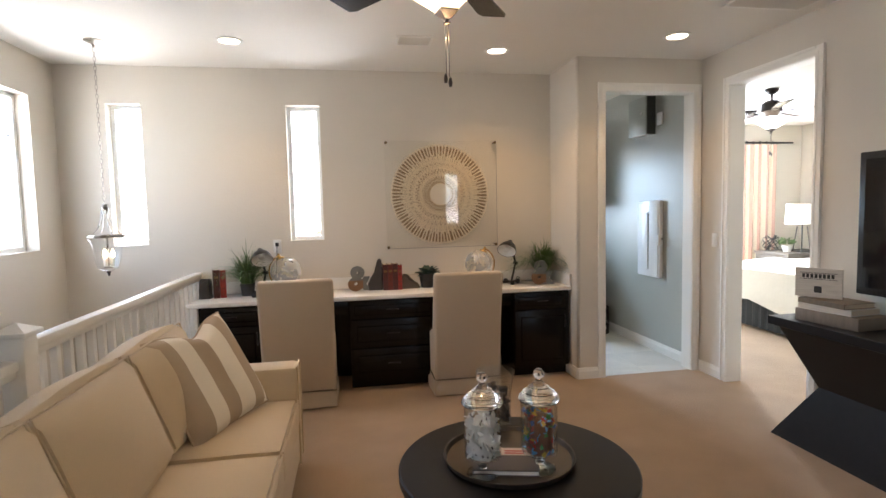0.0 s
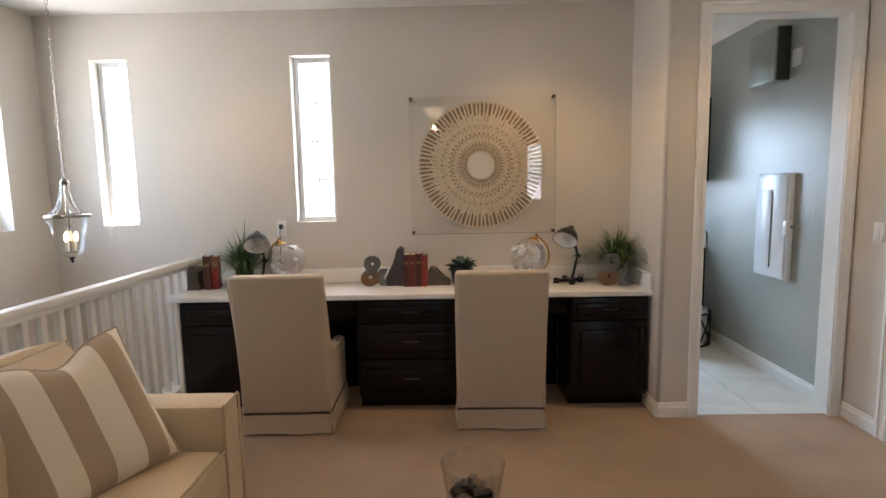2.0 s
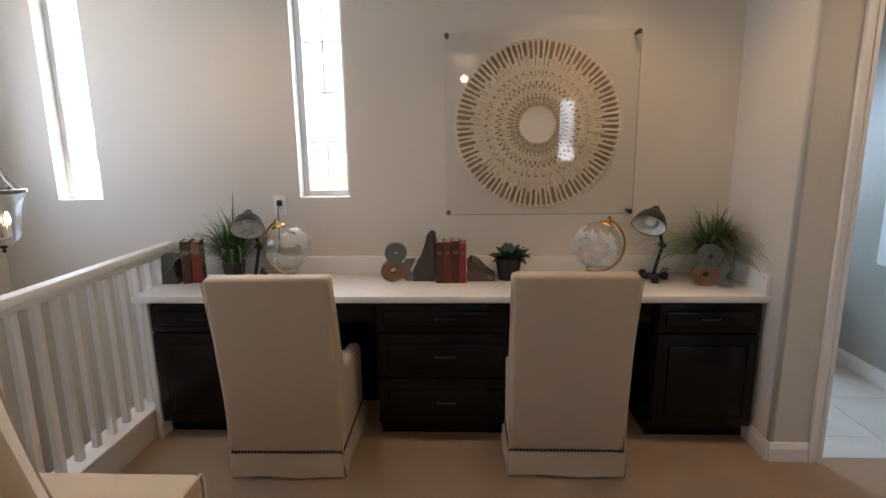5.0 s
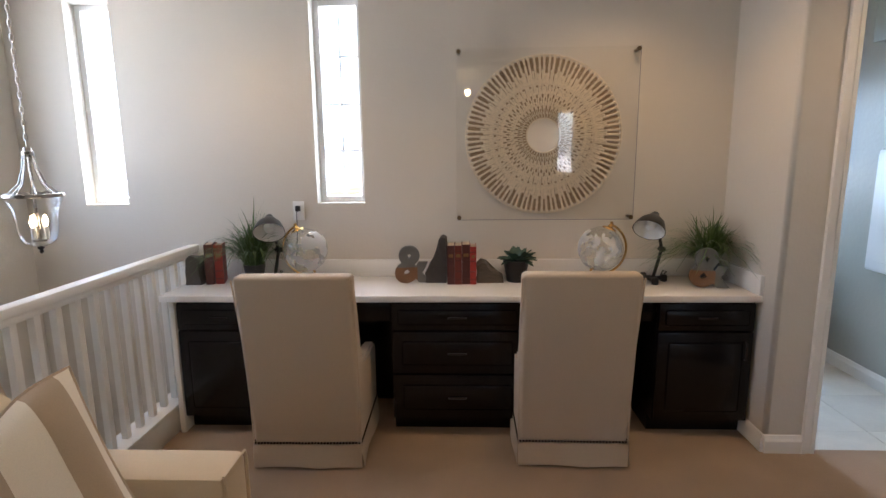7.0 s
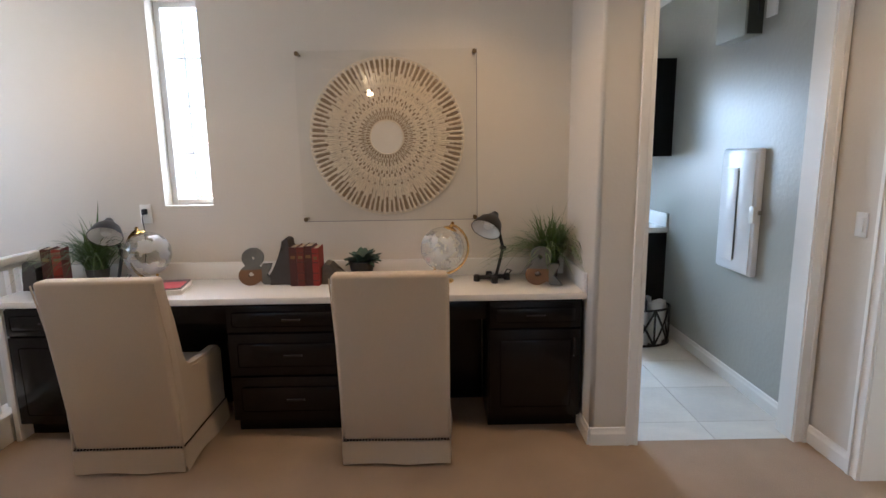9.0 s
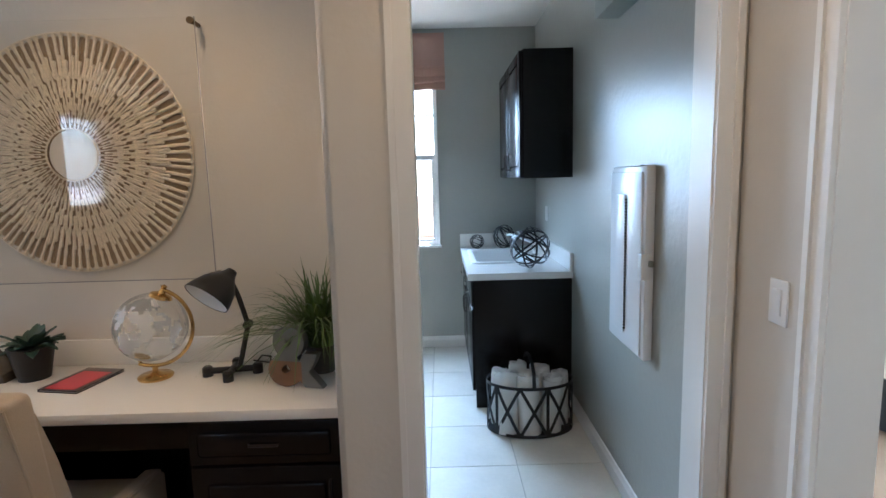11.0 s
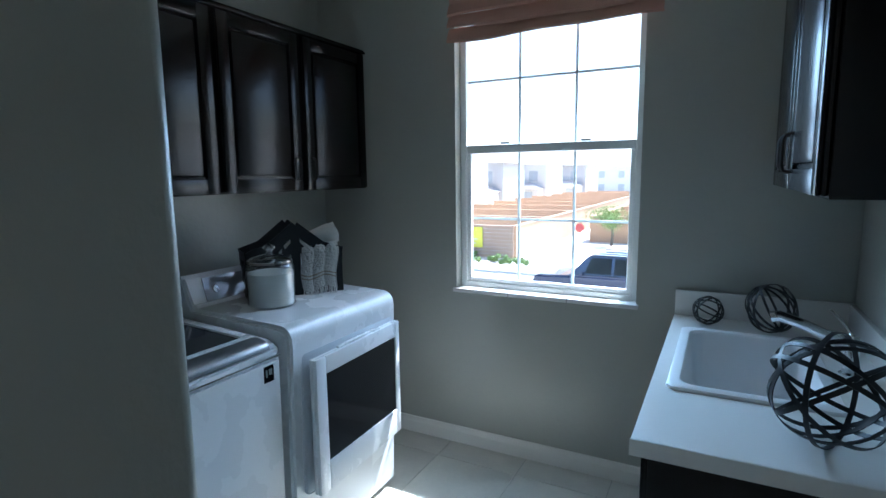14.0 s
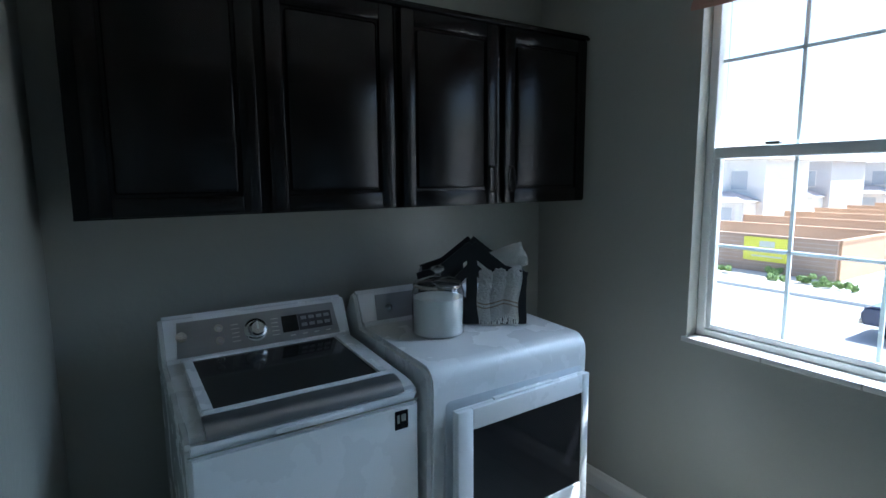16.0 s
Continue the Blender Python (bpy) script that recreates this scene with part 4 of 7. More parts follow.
rocker("light_switch", pose(XR, 4.765, 1.182, 0, 0, -90), "white rocker switch on the wall beside the bedroom door")
rocker("light_switch", pose(2.25, 5.458, 1.158, 0, 0, 90), "white double rocker switch on the laundry entry wall", 2)
t = thing("wall_outlet", (-0.39, YB, 1.205), "white wall outlet with a black plug", "outlet")
part("plate", boxes((-0.035, -0.007, -0.057, 0.035, 0, 0.057), bev=0.003), M_PLASTIC, t)
part("plug", boxes((-0.014, -0.032, -0.002, 0.014, -0.007, 0.032), bev=0.005), M_BLACK, t, "black plug")
bm = B()
tube(bm, [(0, -0.03, 0.01), (0.0, -0.05, -0.02), (-0.005, -0.03, -0.10), (-0.02, -0.02, -0.25), (-0.03, -0.035, -0.34)], 0.003, 6)
part("cord", bm, M_BLACK, t)

# ---- loft: ceiling fittings ----
for lx, ly in ((-0.56, 4.82), (1.44, 4.87), (2.69, 4.39), (-0.2, 0.9), (2.2, 0.9)):
    t = thing("downlight", (lx, ly, H), "round white recessed ceiling downlight, lit", "downlight", "recessed ceiling downlights")
    part("trim_ring", lathe(B(), [(0.072, -0.001), (0.095, -0.001), (0.097, -0.006), (0.078, -0.010), (0.070, -0.004)], 32), M_TRIM, t)
    part("lens", lathe(B(), [(0, -0.003), (0.072, -0.003), (0.072, -0.001), (0, -0.001)], 32), M_DOWN, t, "glowing warm white lens")


def vent(x, y, w, d, label):
    t = thing("ceiling_vent", (x, y, H), label, "vent")
    part("frame", boxes((-w / 2, -d / 2, -0.008, w / 2, -d / 2 + 0.02, -0.001), (-w / 2, d / 2 - 0.02, -0.008, w / 2, d / 2, -0.001), (-w / 2, -d / 2 + 0.02, -0.008, -w / 2 + 0.02, d / 2 - 0.02, -0.001), (w / 2 - 0.02, -d / 2 + 0.02, -0.008, w / 2, d / 2 - 0.02, -0.001)), M_TRIM, t, smooth=False)
    part("backing", boxes((-w / 2 + 0.02, -d / 2 + 0.02, -0.003, w / 2 - 0.02, d / 2 - 0.02, -0.001)), M_INK, t, smooth=False)
    n_ = int((d - 0.04) / 0.02)
    for k in range(n_):
        bm = B()
        yy = -d / 2 + 0.03 + k * 0.02
        prism(bm, [(yy - 0.003, -0.004), (yy + 0.002, -0.010), (yy + 0.003, -0.009), (yy - 0.002, -0.003)], -w / 2 + 0.02, w / 2 - 0.02, "x")
        part("slat", bm, M_TRIM, t, smooth=False)


vent(0.76, 4.685, 0.27, 0.21, "white slatted ceiling air vent")
vent(2.90, 3.62, 0.56, 0.40, "large white slatted ceiling return vent")


def ceiling_fan(x, y, drop, spin, label, glow_mat, s=1.0):
    """Fan with five blades and a square alabaster bowl light; drop is the height of the bowl's tip below the ceiling."""
    t = thing("ceiling_fan", (x, y, H), label, "ceiling fan")
    zb = -drop
    part("canopy", lathe(B(), [(0, 0), (0.07, 0), (0.065, -0.03), (0.03, -0.06), (0, -0.06)], 24), M_BRONZE, t)
    bm = B()
    tube(bm, [(0, 0, -0.05), (0, 0, zb + 0.34)], 0.012, 10)
    part("downrod", bm, M_BRONZE, t)
    part("motor", lathe(B(), [(0, zb + 0.35), (0.06, zb + 0.35), (0.10, zb + 0.32), (0.105, zb + 0.24), (0.07, zb + 0.21), (0.06, zb + 0.17), (0, zb + 0.17)], 28), M_BRONZE, t)
    for k in range(5):
        a = math.radians(spin + 72 * k)
        m = Matrix.Rotation(a, 4, "Z")
        bm = B()
        pts = [(0.17, -0.05), (0.62, -0.075), (0.66, -0.06), (0.66, 0.06), (0.62, 0.075), (0.17, 0.05)]
        prism(bm, pts, -0.003, 0.003, "z")
        bm.transform(m @ Matrix.Translation((0, 0, zb + 0.235)) @ Matrix.Rotation(radians(11), 4, "X"))
        b_ = part("blade", bm, M_ESPRESSO, t, "dark walnut blade")
        bm = boxes((0.09, -0.02, -0.006, 0.22, 0.02, 0.0))
        bm.transform(m @ Matrix.Translation((0, 0, zb + 0.232)))
        part("blade_bracket", bm, M_BRONZE, b_, smooth=False)
    bm = B()
    R0, R1 = 0.165, 0.035
    a = [bm.verts.new((R0 * math.cos(math.pi / 4 + q * math.pi / 2) * 1.0, R0 * math.sin(math.pi / 4 + q * math.pi / 2), zb + 0.165)) for q in range(4)]
    b = [bm.verts.new((0.95 * R0 * math.cos(math.pi / 4 + q * math.pi / 2), 0.95 * R0 * math.sin(math.pi / 4 + q * math.pi / 2), zb + 0.12)) for q in range(4)]
    c = [bm.verts.new((R1 * math.cos(math.pi / 4 + q * math.pi / 2), R1 * math.sin(math.pi / 4 + q * math.pi / 2), zb + 0.035)) for q in range(4)]
    for p_, q_ in ((a, b), (b, c)):
        for k in range(4):
            bm.faces.new((p_[k], p_[(k + 1) % 4], q_[(k + 1) % 4], q_[k]))
    bm.faces.new(c[::-1])
    bm.transform(Matrix.Rotation(radians(8), 4, "Z"))
    part("bowl", bm, glow_mat, t, "lit square alabaster glass bowl", smooth=False)
    bm = B()
    d = [(0.052, 0.045), (0.055, 0.038), (0.012, 0.012), (0.008, 0.004), (0.016, 0.0), (0.016, -0.006), (0, -0.008)]
    lathe(bm, [(0, 0.045)] + d, 4, m=Matrix.Translation((0, 0, zb)) @ Matrix.Rotation(radians(53), 4, "Z"))
    part("finial", bm, M_BRONZE, t, smooth=False)
    for dx, ln in ((-0.006, 0.20), (0.006, 0.215)):
        bm = B()
        tube(bm, [(dx, 0, zb), (dx, 0, zb - ln)], 0.0016, 5)
        lathe(bm, [(0, -ln + 0.0), (0.005, -ln - 0.004), (0.0085, -ln - 0.022), (0.006, -ln - 0.038), (0, -ln - 0.04)], 10, (dx * 1.6, 0, zb))
        part("pull_chain", bm, M_BRONZE, t)
    return t


ceiling_fan(0.665, 2.86, 0.50, 58, "dark bronze ceiling fan with a lit square glass bowl", M_FANGLASS)
lamp = new("fan_lamp", bpy.data.lights.new("fan_lamp", "POINT"))
lamp.data.energy, lamp.data.color, lamp.data.shadow_soft_size = 1.2, (1.0, 0.66, 0.34), 0.03
lamp.location = (0.665, 2.86, H - 0.56)


def pendant():
    x, y = -1.49, 4.905
    t = thing("pendant_lamp", (x, y, 0), "lit bell-shaped clear glass pendant hanging on a nickel chain", "pendant lamp")
    part("canopy", lathe(B(), [(0, H), (0.062, H), (0.062, H - 0.008), (0.03, H - 0.022), (0.012, H - 0.03), (0.008, H - 0.05), (0, H - 0.05)], 24), M_NICKEL, t)
    n_ = 34
    z0, z1 = H - 0.05, 1.585
    link_ = None
    for k in range(n_):
        zc = z0 + (z1 - z0) * (k + 0.5) / n_
        if link_ is None:
            bm = B()
            tube(bm, [(0.008 * math.cos(q), 0, 0.021 * math.sin(q)) for q in [2 * math.pi * s / 10 for s in range(10)]], 0.0022, 5, closed=True)
            link_ = part("chain_link", bm, M_NICKEL, t)
        else:
            link_ = link_.copy()
            scene.collection.objects.link(link_)
        link_.matrix_basis = pose(0, 0, zc, 0, 0, 90 * (k % 2) + 35)
    part("cap", lathe(B(), [(0, 1.585), (0.016, 1.585), (0.018, 1.57), (0.026, 1.563), (0.024, 1.548), (0.014, 1.54), (0, 1.54)], 20), M_NICKEL, t)
    for k in range(8):
        a = 2 * math.pi * k / 8
        bm = B()
        tube(bm, [(r * math.cos(a), r * math.sin(a), z) for r, z in ((0.020, 1.55), (0.032, 1.48), (0.055, 1.41), (0.095, 1.368), (0.112, 1.355))], 0.0035, 6)
        part("rib", bm, M_NICKEL, t)
    part("band", lathe(B(), [(0.118, 1.345), (0.124, 1.35), (0.124, 1.362), (0.118, 1.366), (0.112, 1.362), (0.112, 1.35)], 36), M_NICKEL, t)
    part("glass_bell", lathe(B(), [(0.122, 1.345), (0.112, 1.325), (0.096, 1.29), (0.086, 1.23), (0.082, 1.17), (0.065, 1.125), (0.03, 1.103), (0.0, 1.10)], 36), M_CLEAR, t, "clear glass bell")
    part("finial", lathe(B(), [(0, 1.10), (0.014, 1.10), (0.016, 1.092), (0.006, 1.084), (0.010, 1.076), (0.006, 1.068), (0, 1.064)], 14), M_BRONZE, t)
    part("lamp_stem", lathe(B(), [(0.008, 1.345), (0.008, 1.14), (0.03, 1.135), (0.03, 1.128), (0, 1.125)], 12), M_NICKEL, t)
    for k in range(3):
        a = 2 * math.pi * k / 3 + 0.5
        c = part("candle", lathe(B(), [(0, 1.14), (0.010, 1.14), (0.010, 1.20), (0, 1.20)], 10, (0.032 * math.cos(a), 0.032 * math.sin(a), 0)), M_WHITECARD, t)
        part("bulb", lathe(B(), [(0, 1.20), (0.008, 1.205), (0.013, 1.225), (0.007, 1.25), (0, 1.262)], 10, (0.032 * math.cos(a), 0.032 * math.sin(a), 0)), M_BULB, c, "glowing candle bulb")


pendant()


# ---- loft: wall art ----
M_EDGE = glass("edge_shadow_line", (0.90, 0.89, 0.86), 0.3, gloss=0.30)
M_STANDOFF = mat("aged_bronze_standoff", (0.16, 0.11, 0.06), 0.35, 0.9, vary=0.2, scale=20)
# Backing colour: the tan shade in the gaps between rolls is painted in.
M_GAPSHADE = mat("tan_gap_shade_backing", (0.30, 0.215, 0.13), 0.9, vary=0.1, scale=8)

def wall_art():
    x, z, y = 1.075, 1.635, YB
    t = thing("wall_art", (x, y, z), "round white paper-roll sunburst behind clear acrylic on brass standoffs", "wall art")
    part("backing_disc", lathe(B(), [(0, 0), (0.10, 0), (0.44, 0), (0.44, 0.004), (0, 0.004)], 64, m=Matrix.Rotation(radians(90), 4, "X") @ Matrix.Translation((0, 0, 0.002))), M_GAPSHADE, t, "backing disc coloured tan for the shade between the rolls")
    rnd = random.Random(4)
    n_ = 88
    # four overlapping rows of paper rolls, every second one set a little further out; each roll is pinched with bulbs at its ends
    for r0, r1, lift in ((0.285, 0.452, 0.008), (0.215, 0.350, 0.014), (0.150, 0.275, 0.019), (0.102, 0.195, 0.024)):
        made = {}
        for k in range(n_):
            a = 2 * math.pi * (k + (0.5 if r0 in (0.215, 0.102) else 0)) / n_ + rnd.uniform(-0.007, 0.007)
            odd = k % 2
            if odd not in made:
                bm, rings = B(), []
                for f, q in ((0.0, 0.5), (0.03, 1.15), (0.10, 1.25), (0.20, 0.78), (0.45, 0.66), (0.60, 0.9), (0.68, 0.66), (0.88, 0.80), (0.95, 1.2), (1.0, 0.65)):
                    r = r0 + (0.018 if odd and r1 < 0.45 else 0.0) + (r1 - r0) * f
                    w = math.pi * (0.35 * r + 0.65 * (r0 + r1) / 2) / n_ * 0.64 * q
                    rings.append([bm.verts.new((w * math.cos(s * math.pi / 3), -lift - 0.95 * w * math.sin(s * math.pi / 3), r)) for s in range(6)])
                for p_, q_ in zip(rings, rings[1:]):
                    for s in range(6):
                        bm.faces.new((p_[s], p_[(s + 1) % 6], q_[(s + 1) % 6], q_[s]))
                bm.faces.new(rings[0][::-1])
                bm.faces.new(rings[-1])
                o = part("paper_roll", bm, M_PAPER, t)
                made[odd] = o.data
            else:
                o = new("paper_roll", made[odd])
                o.parent = t
            o.matrix_basis = Matrix.Translation((0, rnd.uniform(-0.003, 0.003), 0)) @ Matrix.Rotation(a, 4, "Y")
    part("centre_disc", lathe(B(), [(0, 0), (0.096, 0), (0.096, 0.008), (0, 0.008)], 40, m=Matrix.Rotation(radians(90), 4, "X") @ Matrix.Translation((0, 0, 0.005))), M_WHITECARD, t, "plain white centre")
    bm = B()
    tube(bm, [(0.452 * math.cos(q), -0.008, 0.452 * math.sin(q)) for q in [2 * math.pi * s / 96 for s in range(96)]], 0.003, 5, closed=True)
    part("outer_ring", bm, M_PAPER, t)
    bm = B()
    tube(bm, [(0.098 * math.cos(q), -0.028, 0.098 * math.sin(q)) for q in [2 * math.pi * s / 48 for s in range(48)]], 0.004, 6, closed=True)
    part("centre_ring", bm, M_PAPER, t)
    g = part("acrylic_sheet", boxes((-0.505, -0.062, -0.487, 0.525, -0.057, 0.480)), M_ACRYL, t, "clear acrylic sheet", smooth=False)
    # added strips draw the sheet's shadow line, right and bottom only
    for ex in ((0.521, -0.487, 0.525, 0.480), (-0.501, -0.487, 0.521, -0.483)):
        part("edge_shadow_strip", boxes((ex[0], -0.0632, ex[1], ex[2], -0.0622, ex[3])), M_EDGE, t, "thin strip drawing the shadow line at the acrylic's edge", smooth=False)
    for sx in (-0.49, 0.51):
        for sz in (-0.472, 0.465):
            bm = lathe(B(), [(0, 0), (0.009, 0), (0.009, 0.062), (0.013, 0.062), (0.013, 0.072), (0, 0.072)], 14, m=Matrix.Translation((sx, 0, sz)) @ Matrix.Rotation(radians(90), 4, "X"))
            part("standoff", bm, M_STANDOFF, t)


wall_art()


# ---- loft: things on the desk ----
def desk_lamp(x, y, rz, label):
    t = thing("desk_lamp", pose(x, y, DT, 0, 0, rz) @ Matrix.Diagonal((1.2, 1.2, 1.08, 1)), label, "desk lamp", "black desk lamps")
    bm = B()
    tube(bm, [(-0.075, 0, 0.018), (0.075, 0, 0.018)], 0.011, 10)
    tube(bm, [(0, -0.06, 0.018), (0, 0.06, 0.018)], 0.011, 10)
    part("base_pipe", bm, M_BLACK, t)
    for px, py in ((-0.075, 0), (0.075, 0), (0, -0.06), (0, 0.06)):
        part("foot", lathe(B(), [(0, 0), (0.016, 0), (0.016, 0.03), (0.010, 0.036), (0, 0.036)], 12, (px, py, 0)), M_BLACK, t)
    bm = B()
    tube(bm, [(0.02, 0, 0.018), (0.03, 0, 0.06), (0.055, 0, 0.17)], 0.008, 8)
    part("stem", bm, M_BLACK, t)
    part("joint", lathe(B(), [(0, -0.014), (0.014, -0.014), (0.014, 0.014), (0, 0.014)], 12, m=Matrix.Translation((0.056, 0, 0.175)) @ Matrix.Rotation(radians(90), 4, "X")), M_BLACK, t)
    bm = B()
    tube(bm, [(0.056, 0, 0.175), (0.035, 0, 0.27), (0.012, 0, 0.345)], 0.008, 8)
    part("arm", bm, M_BLACK, t)
    m = Matrix.Translation((0.012, 0, 0.352)) @ Matrix.Rotation(radians(40), 4, "Y") @ Matrix.Rotation(radians(-34), 4, "X")
    sh = part("shade", lathe(B(), [(0, 0.018), (0.016, 0.016), (0.022, 0.0), (0.034, -0.018), (0.056, -0.045), (0.070, -0.085), (0.074, -0.105), (0.072, -0.105), (0.067, -0.085), (0.053, -0.047), (0.03, -0.02), (0, -0.012)], 28, m=m), M_BLACK, t)
    part("shade_lining", lathe(B(), [(0, -0.016), (0.029, -0.023), (0.051, -0.049), (0.065, -0.086), (0.0705, -0.104)], 28, m=m), M_PLASTIC, sh, "white enamel lining")
    part("bulb", lathe(B(), [(0, -0.02), (0.012, -0.03), (0.026, -0.062), (0.02, -0.085), (0, -0.092)], 16, m=m), M_PLASTIC, sh, "white bulb, unlit")
    bm = B()
    tube(bm, [(0.06, 0.01, 0.02), (0.085, 0.03, 0.05), (0.11, 0.04, 0.04), (0.10, 0.07, 0.006), (0.04, 0.11, 0.004)], 0.003, 6)
    part("cord", bm, M_BLACK, t)


desk_lamp(-0.515, 5.37, 60, "black pipe desk lamp with a domed shade")
desk_lamp(1.675, 5.40, 8, "black pipe desk lamp with a domed shade")


def globe(x, y, rz, label):
    t = thing("glass_globe", pose(x, y, DT, 0, 0, rz) @ Matrix.Diagonal((1.2, 1.2, 1.2, 1)), label, "globe", "clear glass globes")
    part("base", lathe(B(), [(0, 0), (0.05, 0), (0.052, 0.006), (0.046, 0.011), (0.02, 0.014), (0.008, 0.02), (0.008, 0.036), (0, 0.036)], 28), M_BRASS, t)
    R, c = 0.105, Vector((0, 0, 0.162))
    bm = B()
    for side in (0,):
        tube(bm, [c + 0.124 * Vector((math.cos(q), 0, math.sin(q))) for q in [radians(-112 + 180 * s / 22) for s in range(23)]], 0.006, 8)
    part("meridian_arc", bm, M_BRASS, t)
    bm = B()
    bmesh.ops.create_uvsphere(bm, u_segments=36, v_segments=20, radius=R, matrix=Matrix.Translation(c))
    ball = part("glass_ball", bm, M_CLEAR, t, "clear glass ball")
    ax = Vector((math.cos(radians(68)), 0, math.sin(radians(68))))
    m = Matrix.Translation(c) @ ax.to_track_quat("Z", "Y").to_matrix().to_4x4()
    part("axis_cap", lathe(B(), [(0, R - 0.004), (0.034, R - 0.006), (0.03, R + 0.002), (0.012, R + 0.008), (0.006, R + 0.022), (0.010, R + 0.03), (0, R + 0.036)], 18, m=m), M_BRASS, t)
    part("axis_foot", lathe(B(), [(0, -R - 0.012), (0.006, -R - 0.012), (0.006, -R), (0.026, -R + 0.004), (0, -R + 0.007)], 18, m=m), M_BRASS, t)
    # frosted land shapes on the ball
    bm = B()
    rnd = random.Random(2)
    N, Mm = 72, 36
    keep = {}
    for i in range(N):
        for j in range(4, Mm - 4):
            a, b = 2 * math.pi * i / N, math.pi * j / Mm
            d = Vector((math.sin(b) * math.cos(a), math.sin(b) * math.sin(a), math.cos(b)))
            if noise.noise(d * 1.7 + Vector((3.1, 0.4, 1.7))) + 0.4 * noise.noise(d * 5) > 0.12:
                q = []
                for di, dj in ((0, 0), (1, 0), (1, 1), (0, 1)):
                    k = ((i + di) % N, j + dj)
                    if k not in keep:
                        a2, b2 = 2 * math.pi * k[0] / N, math.pi * k[1] / Mm
                        keep[k] = bm.verts.new(c + (R + 0.0006) * Vector((math.sin(b2) * math.cos(a2), math.sin(b2) * math.sin(a2), math.cos(b2))))
                    q.append(keep[k])
                bm.faces.new(q)
    part("frosted_land", bm, M_FROST, ball, "frosted white land shapes")


M_FROST = bpy.data.materials.new("etched_frosted_glass")
M_FROST.use_nodes = True
fn, fl = M_FROST.node_tree.nodes, M_FROST.node_tree.links
ft, fmix = fn.new("ShaderNodeBsdfTransparent"), fn.new("ShaderNodeMixShader")
fn["Principled BSDF"].inputs["Base Color"].default_value = (0.8, 0.82, 0.82, 1)
fn["Principled BSDF"].inputs["Roughness"].default_value = 0.6
fmix.inputs[0].default_value = 0.38
fl.new(ft.outputs[0], fmix.inputs[1])
fl.new(fn["Principled BSDF"].outputs[0], fmix.inputs[2])
fl.new(fmix.outputs[0], fn["Material Output"].inputs["Surface"])
globe(-0.305, 5.38, 165, "clear glass globe with frosted land on a brass stand")
globe(1.39, 5.39, 5, "clear glass globe with frosted land on a brass stand")


def grass_plant(x, y, seed, label, n_=270, spread=0.30):
    t = thing("grass_plant", (x, y, DT), label, "plant", "grass plants in pots")
    part("pot", lathe(B(), [(0, 0), (0.048, 0), (0.062, 0.10), (0.064, 0.105), (0.058, 0.105), (0.052, 0.09), (0, 0.09)], 24), M_STONE, t, "dark pot")
    rnd = random.Random(seed)
    bm = B()
    for k in range(n_):
        a = rnd.random() * 2 * math.pi
        L, lean = rnd.uniform(0.22, 0.44) * (1.18 if k % 9 == 0 else 1.0), rnd.uniform(0.25, 1.6)
        o = Vector((0.04 * rnd.uniform(-1, 1), 0.04 * rnd.uniform(-1, 1), 0.09))
        d = Vector((math.cos(a), math.sin(a), 0))
        side = Vector((-d.y, d.x, 0))
        prev, w0 = None, rnd.uniform(0.0028, 0.0062)
        for s in range(6):
            f = s / 5
            reach = spread * lean * (f ** 1.4)
            up = L * f * (1 - 0.62 * lean * f ** 1.6)
            p = o + d * reach + Vector((0, 0, up)) + side * 0.02 * math.sin(f * 3 + k) * f
            p.y = min(p.y, YB - 0.03 - y)
            if x + p.x > 2.12:
                p.x = 2.12 - x
            w = w0 * (1 - f ** 2) + 0.0003
            cur = [bm.verts.new(p - side * w), bm.verts.new(p + side * w)]
            if prev:
                bm.faces.new((prev[0], prev[1], cur[1], cur[0]))
            prev = cur
    tagged(part("foliage", bm, M_LEAF, t, "long arching green blades"), kind="stuff")


grass_plant(-0.63, 5.42, 11, "grassy green plant in a dark pot")
grass_plant(2.01, 5.42, 12, "grassy green plant in a dark pot", 330)


def succulent(x, y):
    t = thing("succulent_plant", pose(x, y, DT) @ Matrix.Diagonal((1.3, 1.3, 1.22, 1)), "dusty green leafy plant in a black tapered pot", "plant")
    part("pot", lathe(B(), [(0, 0), (0.04, 0), (0.058, 0.10), (0.06, 0.104), (0.054, 0.104), (0.05, 0.09), (0, 0.09)], 24), M_BLACK, t, "black tapered pot")
    rnd = random.Random(5)
    for k in range(38):
        a, el = rnd.random() * 6.28, rnd.uniform(0.05, 1.2)
        L = rnd.uniform(0.055, 0.095)
        bm = B()
        prev = None
        for s in range(6):
            f = s / 5
            w = 0.017 * math.sin(math.pi * min(1, f * 0.9 + 0.08)) + 0.001
            z = L * f * math.sin(el) - 0.018 * f * f
            r = 0.012 + L * f * math.cos(el)
            cur = [bm.verts.new((r, -w, z + 0.003)), bm.verts.new((r, 0, z - 0.003)), bm.verts.new((r, w, z + 0.003))]
            if prev:
                bm.faces.new((prev[0], prev[1], cur[1], cur[0]))
                bm.faces.new((prev[1], prev[2], cur[2], cur[1]))
            prev = cur
        o = part("leaf", bm, M_SUCC, t)
        o.matrix_basis = pose(0, 0, 0.10, 0, 0, math.degrees(a))


succulent(0.915, 5.42)


